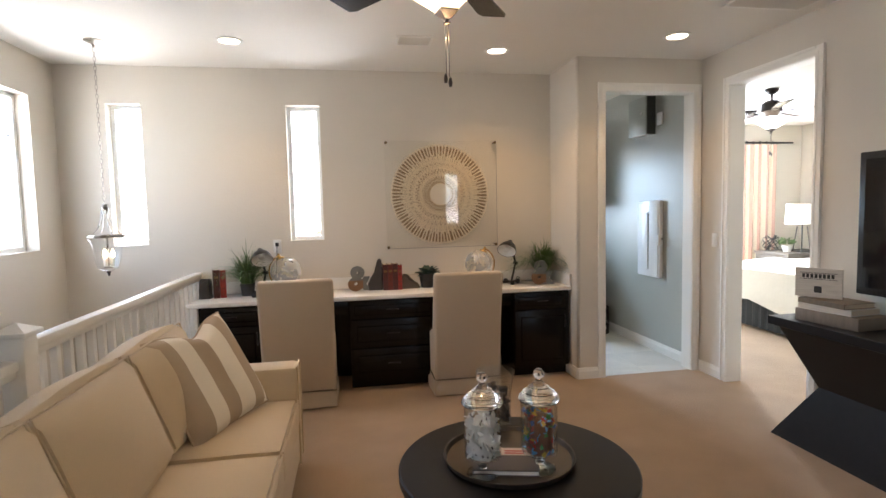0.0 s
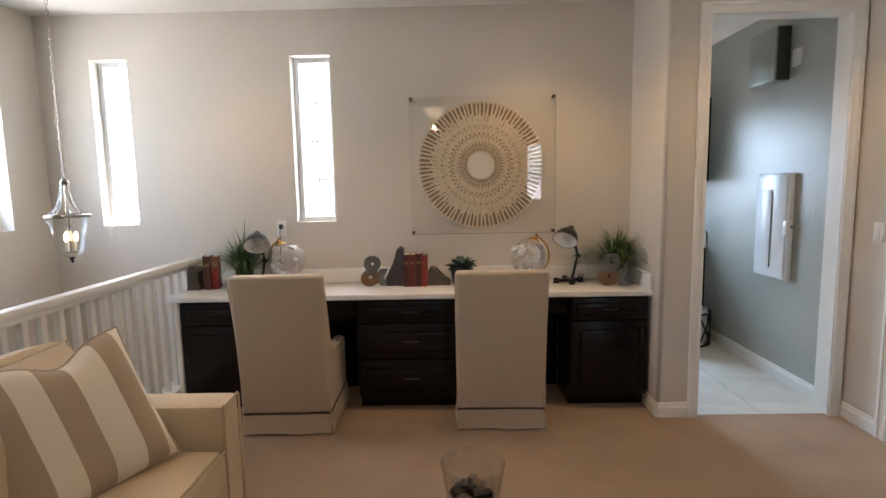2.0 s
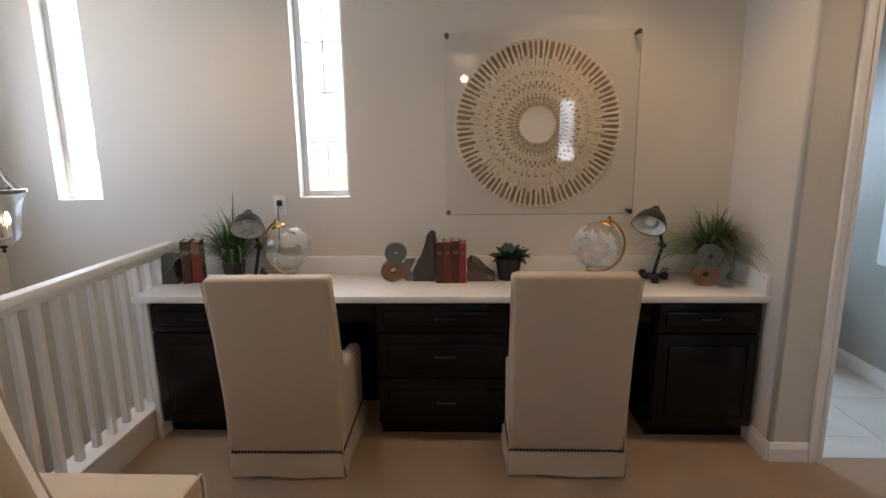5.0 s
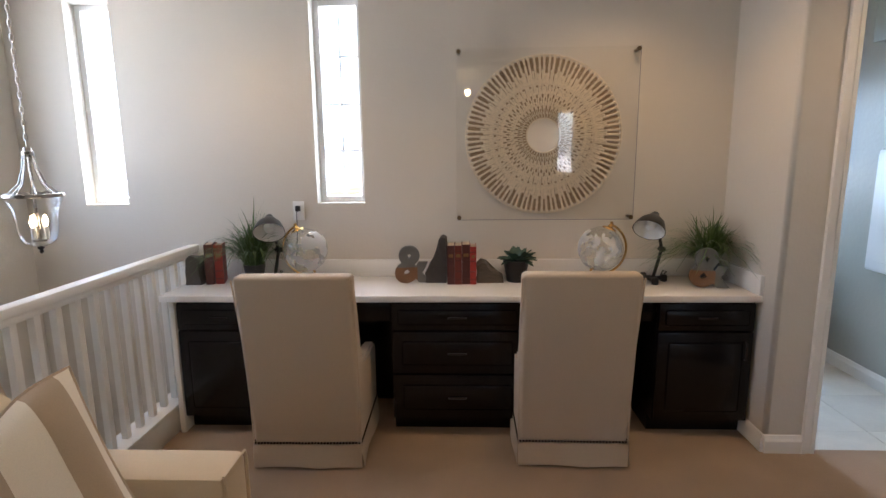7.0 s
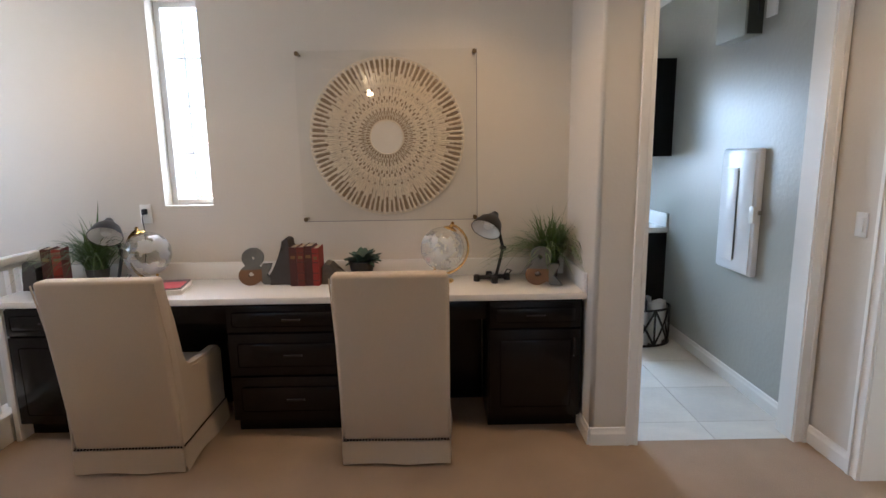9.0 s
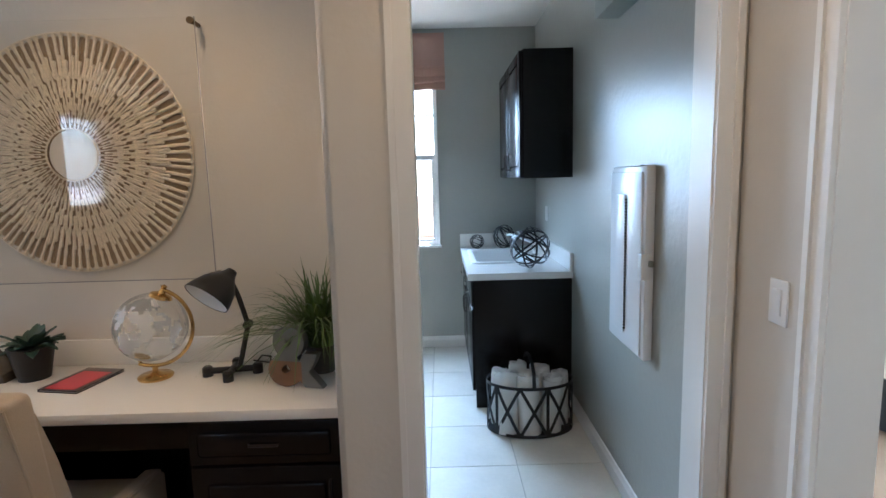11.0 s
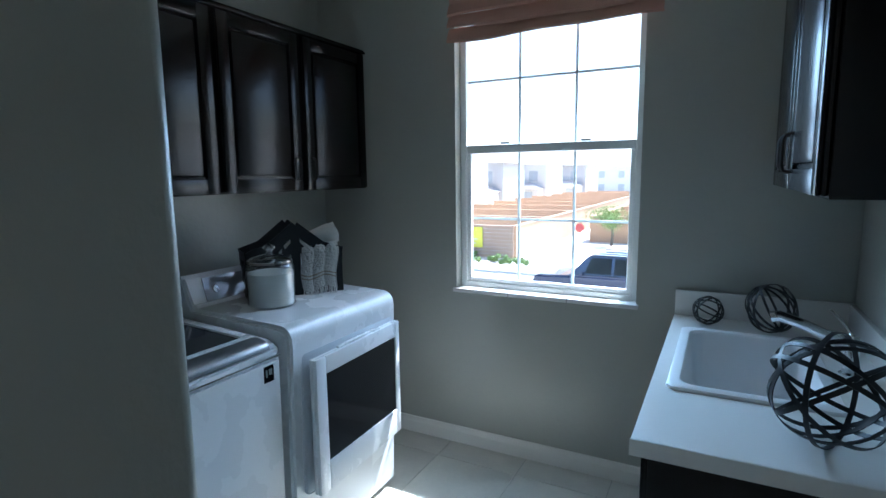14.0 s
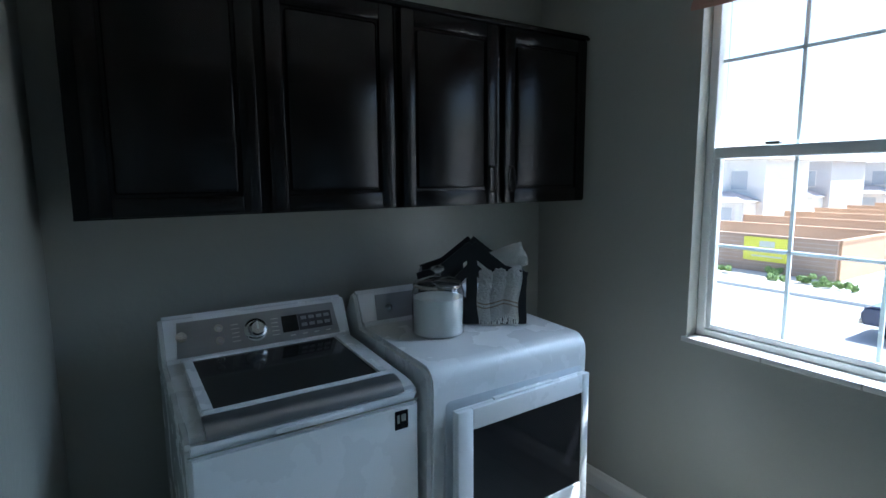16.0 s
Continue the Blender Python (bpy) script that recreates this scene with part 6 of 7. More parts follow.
def washer():
    t = thing("washing_machine", (0, 0, 0), "white top-loading washing machine with a dark glass lid", "washing machine")
    ya, yb = 6.19, 6.857
    part("body", rounded_shell([(0.66, 0.02), (1.39, 0.02), (1.40, 0.50), (1.404, 0.906), (0.66, 0.906)], ya + 0.002, yb - 0.002, 0.012), M_APPL, t)
    part("top_cover", rounded_shell([(0.66, 0.909), (1.406, 0.909), (1.392, 0.945), (1.35, 0.962), (0.862, 0.988), (0.802, 1.112), (0.785, 1.128), (0.760, 1.128), (0.725, 1.07), (0.66, 0.98)], ya, yb, 0.022), M_APPL, t)
    cp, m = console_panel(t, 0.862, 0.990, 0.802, 1.114, ya + 0.045, yb - 0.045, 0.004)
    part("dial", lathe(B(), [(0, 0), (0.042, 0), (0.042, 0.006), (0.036, 0.012), (0.030, 0.014), (0.027, 0.034), (0.022, 0.038), (0, 0.038)], 28, m=at_y(m, 6.50)), M_CHROME, cp, "chrome programme dial")
    part("dial_pointer", _turned(boxes((-0.003, -0.004, 0.038, 0.003, 0.024, 0.042)), at_y(m, 6.50)), M_PLASTIC, cp, smooth=False)
    part("display", _turned(boxes((-0.03, -0.028, 0.001, 0.03, 0.034, 0.003)), at_y(m, 6.625)), M_DARKGLASS, cp, "dark display window", smooth=False)
    part("key_pad", _turned(boxes((-0.065, -0.028, 0.001, 0.065, 0.034, 0.0025)), at_y(m, 6.722)), M_KEYPAD, cp, "grey key pad", smooth=False)
    for k in range(4):
        for r in range(2):
            part("button", _turned(boxes((-0.011, -0.007, 0.0025, 0.011, 0.006, 0.0045), bev=0.001), at_y(m, 6.678 + 0.030 * k) @ Matrix.Translation((0, -0.008 + 0.026 * r, 0.0))), M_SILVER, cp, smooth=False)
        part("printed_mark", _turned(boxes((-0.009, -0.0015, 0.0, 0.009, 0.0015, 0.0008)), at_y(m, 6.63 + 0.046 * k) @ Matrix.Translation((0, -0.042, 0.0))), M_PLASTIC, cp, smooth=False)
    for k in range(2):
        part("ring_button", lathe(B(), [(0.009, 0), (0.014, 0), (0.014, 0.003), (0.009, 0.003)], 18, m=at_y(m, 6.375) @ Matrix.Translation((0, -0.020 + 0.045 * k, 0.0))), M_CHROME, cp)
    for k in range(5):
        for sx in (-1, 1):
            part("printed_mark", _turned(boxes((-0.013, -0.001, 0.0, 0.013, 0.001, 0.0008)), at_y(m, 6.50) @ Matrix.Translation((sx * 0.070, -0.030 + 0.015 * k, 0.0))), M_PLASTIC, cp, smooth=False)
    part("badge", lathe(B(), [(0, 0), (0.018, 0), (0.018, 0.003), (0, 0.004)], 24, m=at_y(m, 6.255) @ Matrix.Translation((0, 0.012, 0))), M_CHROME, cp, "round chrome badge")

    def deck(x):
        return 0.988 - (x - 0.862) * (0.026 / 0.488)

    def slab(x0, x1, y0, y1, lo, hi, bev=0.004):
        bm = B()
        prism(bm, [(x0, deck(x0) + lo), (x1, deck(x1) + lo), (x1, deck(x1) + hi), (x0, deck(x0) + hi)], y0, y1, "y")
        bmesh.ops.recalc_face_normals(bm, faces=bm.faces)
        if bev:
            bmesh.ops.bevel(bm, geom=bm.edges[:], offset=bev, segments=2, affect="EDGES")
        return bm
    l0, l1 = ya + 0.052, yb - 0.055
    lid = part("lid", slab(0.875, 1.334, l0, l1, -0.004, 0.006, 0.002), M_APPL, t)
    for x0, x1, y0, y1 in ((0.876, 0.905, l0, l1), (1.298, 1.331, l0, l1), (0.905, 1.298, l0, l0 + 0.034), (0.905, 1.298, l1 - 0.034, l1)):
        part("lid_frame", slab(x0, x1, y0, y1, 0.005, 0.017), M_APPL, lid)
    part("lid_glass", slab(0.904, 1.299, l0 + 0.033, l1 - 0.033, 0.0055, 0.011, 0), M_DARKGLASS, lid, "dark tinted glass", smooth=False)
    bm = B()
    pts = [(1.332, deck(1.332) + 0.017), (1.355, deck(1.355) + 0.017), (1.376, deck(1.376) + 0.012), (1.391, 0.964), (1.401, 0.952), (1.404, 0.942), (1.396, 0.940), (1.380, 0.952), (1.332, deck(1.332) + 0.002)]
    prism(bm, pts, l0 - 0.002, l1 + 0.002, "y")
    part("lid_handle", bm, M_SILVER, lid, "curved silver lid handle")
    part("handle_recess", boxes((1.395, ya + 0.22, 0.912, 1.4085, yb - 0.19, 0.928), bev=0.006), M_APPL, t)
    part("seam", boxes((1.398, ya + 0.004, 0.9065, 1.4038, yb - 0.004, 0.9085)), M_GREYBOX, t, smooth=False)
    tag = part("energy_label", boxes((1.4025, yb - 0.088, 0.825, 1.4050, yb - 0.042, 0.885)), M_DARKGLASS, t, "small dark sticker", smooth=False)
    part("label_print", boxes((1.4051, yb - 0.080, 0.845, 1.4057, yb - 0.072, 0.872), (1.4051, yb - 0.066, 0.850, 1.4057, yb - 0.050, 0.872)), M_GREYBOX, tag, "pale printed figures", smooth=False)
    for yy in (ya + 0.06, yb - 0.06):
        for xx in (0.72, 1.30):
            part("foot", lathe(B(), [(0, 0), (0.02, 0), (0.02, 0.025), (0, 0.025)], 10, (xx, yy, 0)), M_BLACK, t)


def _turned(bm, m):
    bm.transform(m)
    return bm


def dryer():
    t = thing("tumble_dryer", (0, 0, 0), "white front-loading dryer with a dark glass door, slightly ajar", "dryer")
    ya, yb = 6.885, 7.60
    part("body", rounded_shell([(0.68, 0.02), (1.395, 0.02), (1.405, 0.45), (1.42, 0.925), *[(1.36 + 0.06 * math.cos(radians(q)), 0.936 + 0.062 * math.sin(radians(q))) for q in (18, 36, 54, 72, 88)], (0.89, 1.014), (0.845, 1.124), (0.825, 1.142), (0.795, 1.140), (0.755, 1.08), (0.68, 1.0)], ya, yb, 0.028), M_APPL, t)
    cp, m = console_panel(t, 0.892, 1.014, 0.846, 1.128, ya + 0.075, yb - 0.075, 0.004)
    part("badge", lathe(B(), [(0, 0), (0.015, 0), (0.015, 0.003), (0, 0.004)], 24, m=at_y(m, 7.02)), M_CHROME, cp, "round chrome badge")
    part("dial", lathe(B(), [(0, 0), (0.033, 0), (0.033, 0.012), (0.024, 0.03), (0, 0.03)], 24, m=at_y(m, 7.26)), M_CHROME, cp)
    # proud plate, tinted blue for the shade of a recess, and the hinged door
    part("recess_shade_plate", boxes((1.398, ya + 0.055, 0.30, 1.424, yb - 0.022, 0.885), bev=0.02), mat("pale_blue_recess_shade", (0.55, 0.58, 0.62), 0.3), t, "proud door surround tinted pale blue for a recess's shade")
    hinge = pose(1.426, yb - 0.035, 0, 0, 0, 2.0)
    w, z0, z1 = yb - ya - 0.10, 0.31, 0.862
    door = part("door", boxes((0.0, -w, z0, 0.014, 0.0, z1), bev=0.004), M_APPL, t, "white framed door, slightly ajar")
    door.matrix_basis = hinge
    for a, b, e, f in ((-w, -w + 0.062, z0, z1), (-0.036, 0.0, z0, z1), (-w + 0.062, -0.036, z0, z0 + 0.12), (-w + 0.062, -0.036, z1 - 0.072, z1)):
        part("door_frame", boxes((0.0135, a, e, 0.034, b, f), bev=0.005), M_APPL, door)
    g = part("door_glass", boxes((0.014, -w + 0.06, z0 + 0.118, 0.028, -0.034, z1 - 0.07)), M_DARKGLASS, door, "dark glass", smooth=False)
    grip = part("door_grip", boxes((0.004, -w + 0.16, z1 - 0.004, 0.022, -0.18, z1 + 0.008), bev=0.004), M_APPL, door)
    for yy in (ya + 0.06, yb - 0.06):
        for xx in (0.74, 1.30):
            part("foot", lathe(B(), [(0, 0), (0.02, 0), (0.02, 0.025), (0, 0.025)], 10, (xx, yy, 0)), M_BLACK, t)


washer()
dryer()

# ---- laundry: jar, baskets and towels ----
DZ = 1.0095
t = thing("storage_jar", pose(1.105, 7.115, DZ - 0.004) @ Matrix.Diagonal((1.16, 1.16, 1.05, 1)), "clear glass storage jar full of white detergent powder", "jar")
part("glass", lathe(B(), [(0, 0), (0.080, 0), (0.086, 0.006), (0.086, 0.155), (0.080, 0.172), (0.070, 0.178), (0.068, 0.178), (0.078, 0.170), (0.083, 0.155), (0.083, 0.008), (0, 0.004)], 36), M_CLEAR, t)
part("powder", lathe(B(), [(0, 0.006), (0.081, 0.006), (0.082, 0.135), (0.05, 0.142), (0, 0.138)], 32), mat("white_powder", (0.80, 0.80, 0.78), 0.9, bump=0.4, bump_scale=200), t, "white detergent powder")
part("lid", lathe(B(), [(0.074, 0.178), (0.080, 0.182), (0.080, 0.188), (0.066, 0.198), (0.03, 0.208), (0.012, 0.212), (0.010, 0.222), (0.022, 0.232), (0.022, 0.242), (0, 0.252)], 32), M_LIDGLASS, t, "glass lid with a knob")
part("seal_ring", lathe(B(), [(0.074, 0.174), (0.082, 0.176), (0.082, 0.182), (0.074, 0.184)], 32), M_NICKEL, t)


def strap(bm, pts, w, th, out):
    """A flat metal strap along points, standing on edge against a surface whose outward direction is out(p)."""
    prev = None
    pts = [Vector(p) for p in pts]
    for k, p in enumerate(pts):
        d = (pts[min(k + 1, len(pts) - 1)] - pts[max(k - 1, 0)]).normalized()
        o = Vector(out(p)).normalized()
        s = d.cross(o).normalized()
        cur = [bm.verts.new(p + s * w / 2 * i + o * th * j) for i, j in ((-1, 0), (1, 0), (1, 1), (-1, 1))]
        if prev:
            for q in range(4):
                bm.faces.new((prev[q], prev[(q + 1) % 4], cur[(q + 1) % 4], cur[q]))
        else:
            bm.faces.new(cur)
        prev = cur
    bm.faces.new(prev[::-1])
    return bm


def strap_basket(m, a, b, h, peak, n_, label, group, w=0.016):
    """Oval basket of black metal straps: two hoops, crossing diagonals and a raised handle; a, b are the oval's half axes."""
    t = thing("metal_basket", m, label, "basket", group)

    def oval(q, z):
        return (a * math.cos(q), b * math.sin(q), z)

    def out(p):
        return (p.x / a ** 2, p.y / b ** 2, 0)
    for z in (0.012, h):
        bm = B()
        strap(bm, [oval(2 * math.pi * k / 40, z + (peak * abs(math.sin(2 * math.pi * k / 40)) if z > 0.1 else 0)) for k in range(41)], w, 0.003, out)
        part("hoop", bm, M_BLACK, t)
    for k in range(n_):
        for sgn in (-1, 1):
            q0 = 2 * math.pi * k / n_
            q1 = q0 + sgn * 2 * math.pi / n_
            bm = B()
            strap(bm, [oval(q0 + (q1 - q0) * f, 0.012 + (h + peak * abs(math.sin(q1)) - 0.012) * f) for f in (0, 0.25, 0.5, 0.75, 1)], w, 0.003, out)
            part("diagonal_strap", bm, M_BLACK, t)
        bm = B()
        q = 2 * math.pi * (k + 0.5) / n_
        if k % 2 == 0:
            strap(bm, [oval(2 * math.pi * k / n_, z) for z in (0.012, h / 2, h + peak * abs(math.sin(2 * math.pi * k / n_)))], w, 0.003, out)
            part("upright_strap", bm, M_BLACK, t)
    part("bottom", _turned(lathe(B(), [(0, 0.002), (1, 0.002), (1, 0.008), (0, 0.008)], 32), Matrix.Diagonal((a * 0.98, b * 0.98, 1, 1))), M_BLACK, t)
    return t


def towel_roll(m, r, L, label, group=""):
    t = thing("rolled_towel", m, label, "towel", group)
    bm = B()
    seg, turns = 60, 3.2
    rings = []
    for k in range(seg + 1):
        f = k / seg
        q = turns * 2 * math.pi * f
        rr = r * (0.22 + 0.78 * f) * (1 + 0.02 * math.sin(q * 3))
        rings.append([bm.verts.new((rr * math.cos(q), rr * math.sin(q), z + 0.006 * math.sin(q * 1.3) * (z > L / 2))) for z in (0, L * 0.5, L)])
    for a, b in zip(rings, rings[1:]):
        for q in range(2):
            bm.faces.new((a[q], b[q], b[q + 1], a[q + 1]))
    part("roll", bm, M_TOWEL, t)
    part("core", lathe(B(), [(0, 0), (r * 0.9, 0), (r * 0.9, L - 0.02), (0, L - 0.02)], 20), M_TOWEL, t)
    return t


strap_basket(pose(2.975, 6.53, 0.001), 0.255, 0.17, 0.30, 0.0, 10, "black metal strap floor basket full of rolled white towels", "black strap baskets", 0.018)
bask_handle = thing("basket_handle", (2.975, 6.53, 0.0), "raised black strap handle across the towel basket", "basket handle")
bm = B()
strap(bm, [(0, -0.17, 0.30), (0, -0.165, 0.38), (0, -0.10, 0.43), (0, 0.0, 0.445), (0, 0.10, 0.43), (0, 0.165, 0.38), (0, 0.17, 0.30)], 0.02, 0.003, lambda p: (0, p.y, p.z - 0.25))
part("strap", bm, M_BLACK, bask_handle)
for tx, ty, r, L in ((2.83, 6.46, 0.075, 0.36), (2.90, 6.58, 0.06, 0.37), (2.965, 6.44, 0.072, 0.35), (3.06, 6.60, 0.065, 0.34), (3.09, 6.47, 0.068, 0.33), (3.165, 6.56, 0.055, 0.32), (2.79, 6.58, 0.05, 0.34), (3.0, 6.545, 0.045, 0.33)):
    towel_roll(pose(tx, ty, 0.009, random.Random(int(tx * 999)).uniform(-3, 3), random.Random(int(ty * 999)).uniform(-3, 3), tx * 500), r, L, "rolled white terry towel standing in the basket", "rolled towels")

t = thing("metal_basket", pose(1.01, 7.34, DZ, 0, 0, 56) @ Matrix.Diagonal((1.2, 1.0, 1.2, 1)), "black metal house-shaped basket holding towels on the dryer", "basket", "black strap baskets")


def bar(p, q, y, w=0.03, side=False):
    """A flat bar from p to q (along, up) on one wall of the basket."""
    p, q = Vector(p), Vector(q)
    d = (q - p).normalized()
    n_ = Vector((-d.y, d.x)) * w / 2
    bm = B()
    prism(bm, [tuple(v) for v in (p - n_, q - n_, q + n_, p + n_)], y - 0.002, y + 0.002, "x" if side else "y")
    return bm


for sy in (-0.10, 0.10):
    for p, q, w in (((-0.18, 0.015), (0.18, 0.015), 0.03), ((-0.165, 0.0), (-0.165, 0.165), 0.03), ((0.165, 0.0), (0.165, 0.165), 0.03), ((0, 0), (0, 0.25), 0.034), ((-0.18, 0.155), (-0.09, 0.185), 0.04), ((-0.10, 0.178), (0.004, 0.262), 0.045), ((0.18, 0.155), (0.09, 0.185), 0.04), ((0.10, 0.178), (-0.004, 0.262), 0.045), ((-0.17, 0.02), (0, 0.20), 0.028), ((0.17, 0.02), (0, 0.20), 0.028), ((0, 0.02), (-0.165, 0.15), 0.028), ((0, 0.02), (0.165, 0.15), 0.028)):
        part("strap", bar(p, q, sy + 0.0005 * w * 10, w), M_BLACK, t, smooth=False)
for sx in (-0.18, 0.18):
    for p, q, w in (((-0.10, 0.015), (0.10, 0.015), 0.03), ((-0.10, 0.155), (0.10, 0.155), 0.03), ((-0.095, 0.02), (0.095, 0.15), 0.028), ((0.095, 0.02), (-0.095, 0.15), 0.028)):
        part("strap", bar(p, q, sx, w, True), M_BLACK, t, smooth=False)
part("bottom", boxes((-0.178, -0.098, 0.001, 0.178, 0.098, 0.006)), M_BLACK, t, smooth=False)
towel_roll(pose(0.985, 7.34, DZ + 0.185, 0, 68, 46), 0.056, 0.25, "rolled white terry towel lying across the dryer basket")


def hung_towel():
    """A ruffled cloth: pleats that run down it, small puckers between them, a beige band and a fringe."""
    t = thing("hand_towel", pose(1.125, 7.395, DZ + 0.225, 0, 0, -34) @ Matrix.Diagonal((1, 1.25, 1.05, 1)), "white ruffled hand towel with a beige band hanging over a basket", "towel")

    def at(u, v):
        pleat = 0.010 * abs(math.sin(u * 3.1 * math.pi)) ** 0.6
        pucker = 0.006 * noise.noise(Vector((u * 16, v * 22, 2))) * (1 if v < 0.62 else 0.2)
        return (0.034 + pleat + pucker + 0.02 * math.sin(min(v * 8, 1.57)) - 0.014, -0.07 + 0.14 * u * (1 - 0.08 * v) + 0.004 * math.sin(v * 7), 0.012 - 0.205 * v - 0.012 * math.sin(u * 7) * v)

    def sheet(v0, v1, k_, off=0.0):
        bm = B()
        n_ = 44
        cols = [[bm.verts.new(Vector(at(i / n_, v0 + (v1 - v0) * j / k_)) + Vector((off, 0, 0))) for j in range(k_ + 1)] for i in range(n_ + 1)]
        for a, b in zip(cols, cols[1:]):
            for j in range(k_):
                bm.faces.new((a[j], a[j + 1], b[j + 1], b[j]))
        bmesh.ops.solidify(bm, geom=bm.faces[:], thickness=0.004)
        return bm
    part("cloth", sheet(0, 1, 40), M_TOWEL, t)
    band = mat("beige_woven_band", (0.48, 0.40, 0.31), 0.9, vary=0.2, scale=60)
    for v in (0.66, 0.73):
        part("band", sheet(v, v + 0.025, 2, 0.0045), band, t, "beige woven band")
    for k in range(22):
        bm = B()
        p = at((k + 0.5) / 22, 1.0)
        tube(bm, [p, (p[0] + 0.003 * math.sin(k), p[1] + 0.002 * math.sin(k * 2), p[2] - 0.014), (p[0], p[1], p[2] - 0.024 - 0.004 * (k % 3))], 0.0026, 5)
        part("fringe", bm, M_TOWEL, t)


hung_towel()
# ---- bedroom through the doorway ----


def bed():
    t = thing("bed", (5.9, 6.25, 0), "bed with a white duvet and a dark grey bed skirt", "bed")
    part("mattress", boxes((-0.95, -1.0, 0.30, 1.55, 1.0, 0.60), bev=0.06), M_CREAM, t)
    bm = boxes((-1.02, -1.06, 0.30, 1.1, 1.06, 0.70))
    bmesh.ops.subdivide_edges(bm, edges=bm.edges, cuts=9, use_grid_fill=True)
    for v in bm.verts:
        v.co += noise.noise_vector(v.co * 2.6) * 0.035
        if v.co.z < 0.5:
            v.co.z += 0.05 * math.sin(v.co.x * 5 + v.co.y * 4)
    part("duvet", bm, mat("white_duvet", (0.80, 0.77, 0.69), 0.9, vary=0.04, bump=0.3, bump_scale=25), t, "rumpled white duvet")
    bm = B()
    pts = []
    n_ = 120
    for k in range(n_ + 1):
        f = k / n_
        p = (-0.98 + 2.4 * (f * 2), -1.0) if f < 0.5 else (-0.98, -1.0 + 2.0 * (f - 0.5) * 2)
        pts.append((p[0] + 0.012 * math.sin(k * 1.9) * (f >= 0.5), p[1] + 0.012 * math.sin(k * 1.9) * (f < 0.5)))
    half = n_ // 2
    for rng in (range(0, half), range(half + 1, n_)):
        for k in rng:
            a, b = pts[k], pts[k + 1]
            bm.faces.new([bm.verts.new(v) for v in ((*a, 0.03), (*b, 0.03), (*b, 0.36), (*a, 0.36))])
    part("bed_skirt", bm, M_MATTEGREY, t, "gathered dark grey bed skirt")
    for yy in (-0.5, 0.5):
        bm = cushion(0.5, 0.7, 0.18, 0.05)
        o = part("pillow", bm, M_CREAM, t)
        o.matrix_basis = pose(1.25, yy, 0.72, 0, -55, 0)
    bm = cushion(0.36, 0.45, 0.12, 0.05)
    o = part("red_cushion", bm, mat("coral_red_cushion", (0.55, 0.12, 0.07), 0.9), t, "coral red cushion")
    o.matrix_basis = pose(0.98, 0.35, 0.72, 0, -50, 0)
    part("headboard", boxes((1.56, -1.05, 0.0, 1.66, 1.05, 1.25), bev=0.02), M_MATTEGREY, t)


bed()
t = thing("nightstand", (7.0, 7.80, 0), "grey weathered wood nightstand beside the bed", "nightstand")
part("body", boxes((-0.45, -0.32, 0.0, 0.45, 0.32, 0.70), bev=0.006), M_DRIFT, t)
part("top", boxes((-0.47, -0.34, 0.70, 0.47, 0.34, 0.74), bev=0.004), M_DRIFT, t)
for k in (0, 1):
    d = part("drawer", boxes((-0.46, -0.29, 0.10 + 0.30 * k, -0.45, 0.29, 0.37 + 0.30 * k), bev=0.004), M_DRIFT, t)
    part("knob", boxes((-0.48, -0.02, 0.225 + 0.30 * k, -0.46, 0.02, 0.245 + 0.30 * k)), M_BLACK, d, smooth=False)
t = thing("table_lamp", (7.0, 7.72, 0.74), "black lantern-base table lamp with a white drum shade", "lamp")
for sx in (-0.08, 0.08):
    for sy in (-0.08, 0.08):
        bm = B()
        tube(bm, [(sx, sy, 0), (sx * 0.55, sy * 0.55, 0.38)], 0.008, 6)
        part("base_rod", bm, M_BLACK, t)
part("base_plate", boxes((-0.095, -0.095, 0, 0.095, 0.095, 0.012)), M_BLACK, t, smooth=False)
bm = B()
tube(bm, [(0, 0, 0.37), (0, 0, 0.52)], 0.008, 8)
part("stem", bm, M_BLACK, t)
part("shade", lathe(B(), [(0.20, 0.42), (0.23, 0.42), (0.21, 0.72), (0.205, 0.72), (0.225, 0.424)], 36), mat("white_lamp_shade", (0.80, 0.76, 0.68), 0.9), t, "white drum shade")
t = thing("potted_plant", (6.80, 7.78, 0.74), "small green plant in a white pot", "plant")
part("pot", lathe(B(), [(0, 0), (0.05, 0), (0.07, 0.09), (0.06, 0.09), (0, 0.08)], 20), M_PLASTIC, t, "white pot")
bm = B()
rnd = random.Random(21)
for k in range(120):
    d = Vector((rnd.gauss(0, 1), rnd.gauss(0, 1), abs(rnd.gauss(0.3, 0.8)))).normalized()
    p = Vector((0, 0, 0.12)) + d * rnd.uniform(0.04, 0.12)
    s = d.orthogonal().normalized() * 0.018
    bm.faces.new([bm.verts.new(q) for q in (p - s, p + d * 0.03, p + s, p - d * 0.02)])
tagged(part("foliage", bm, M_LEAF, t, "bright green leaves"), kind="stuff")
orb(6.68, 7.95, 0.13, 7, 31, 0.74)


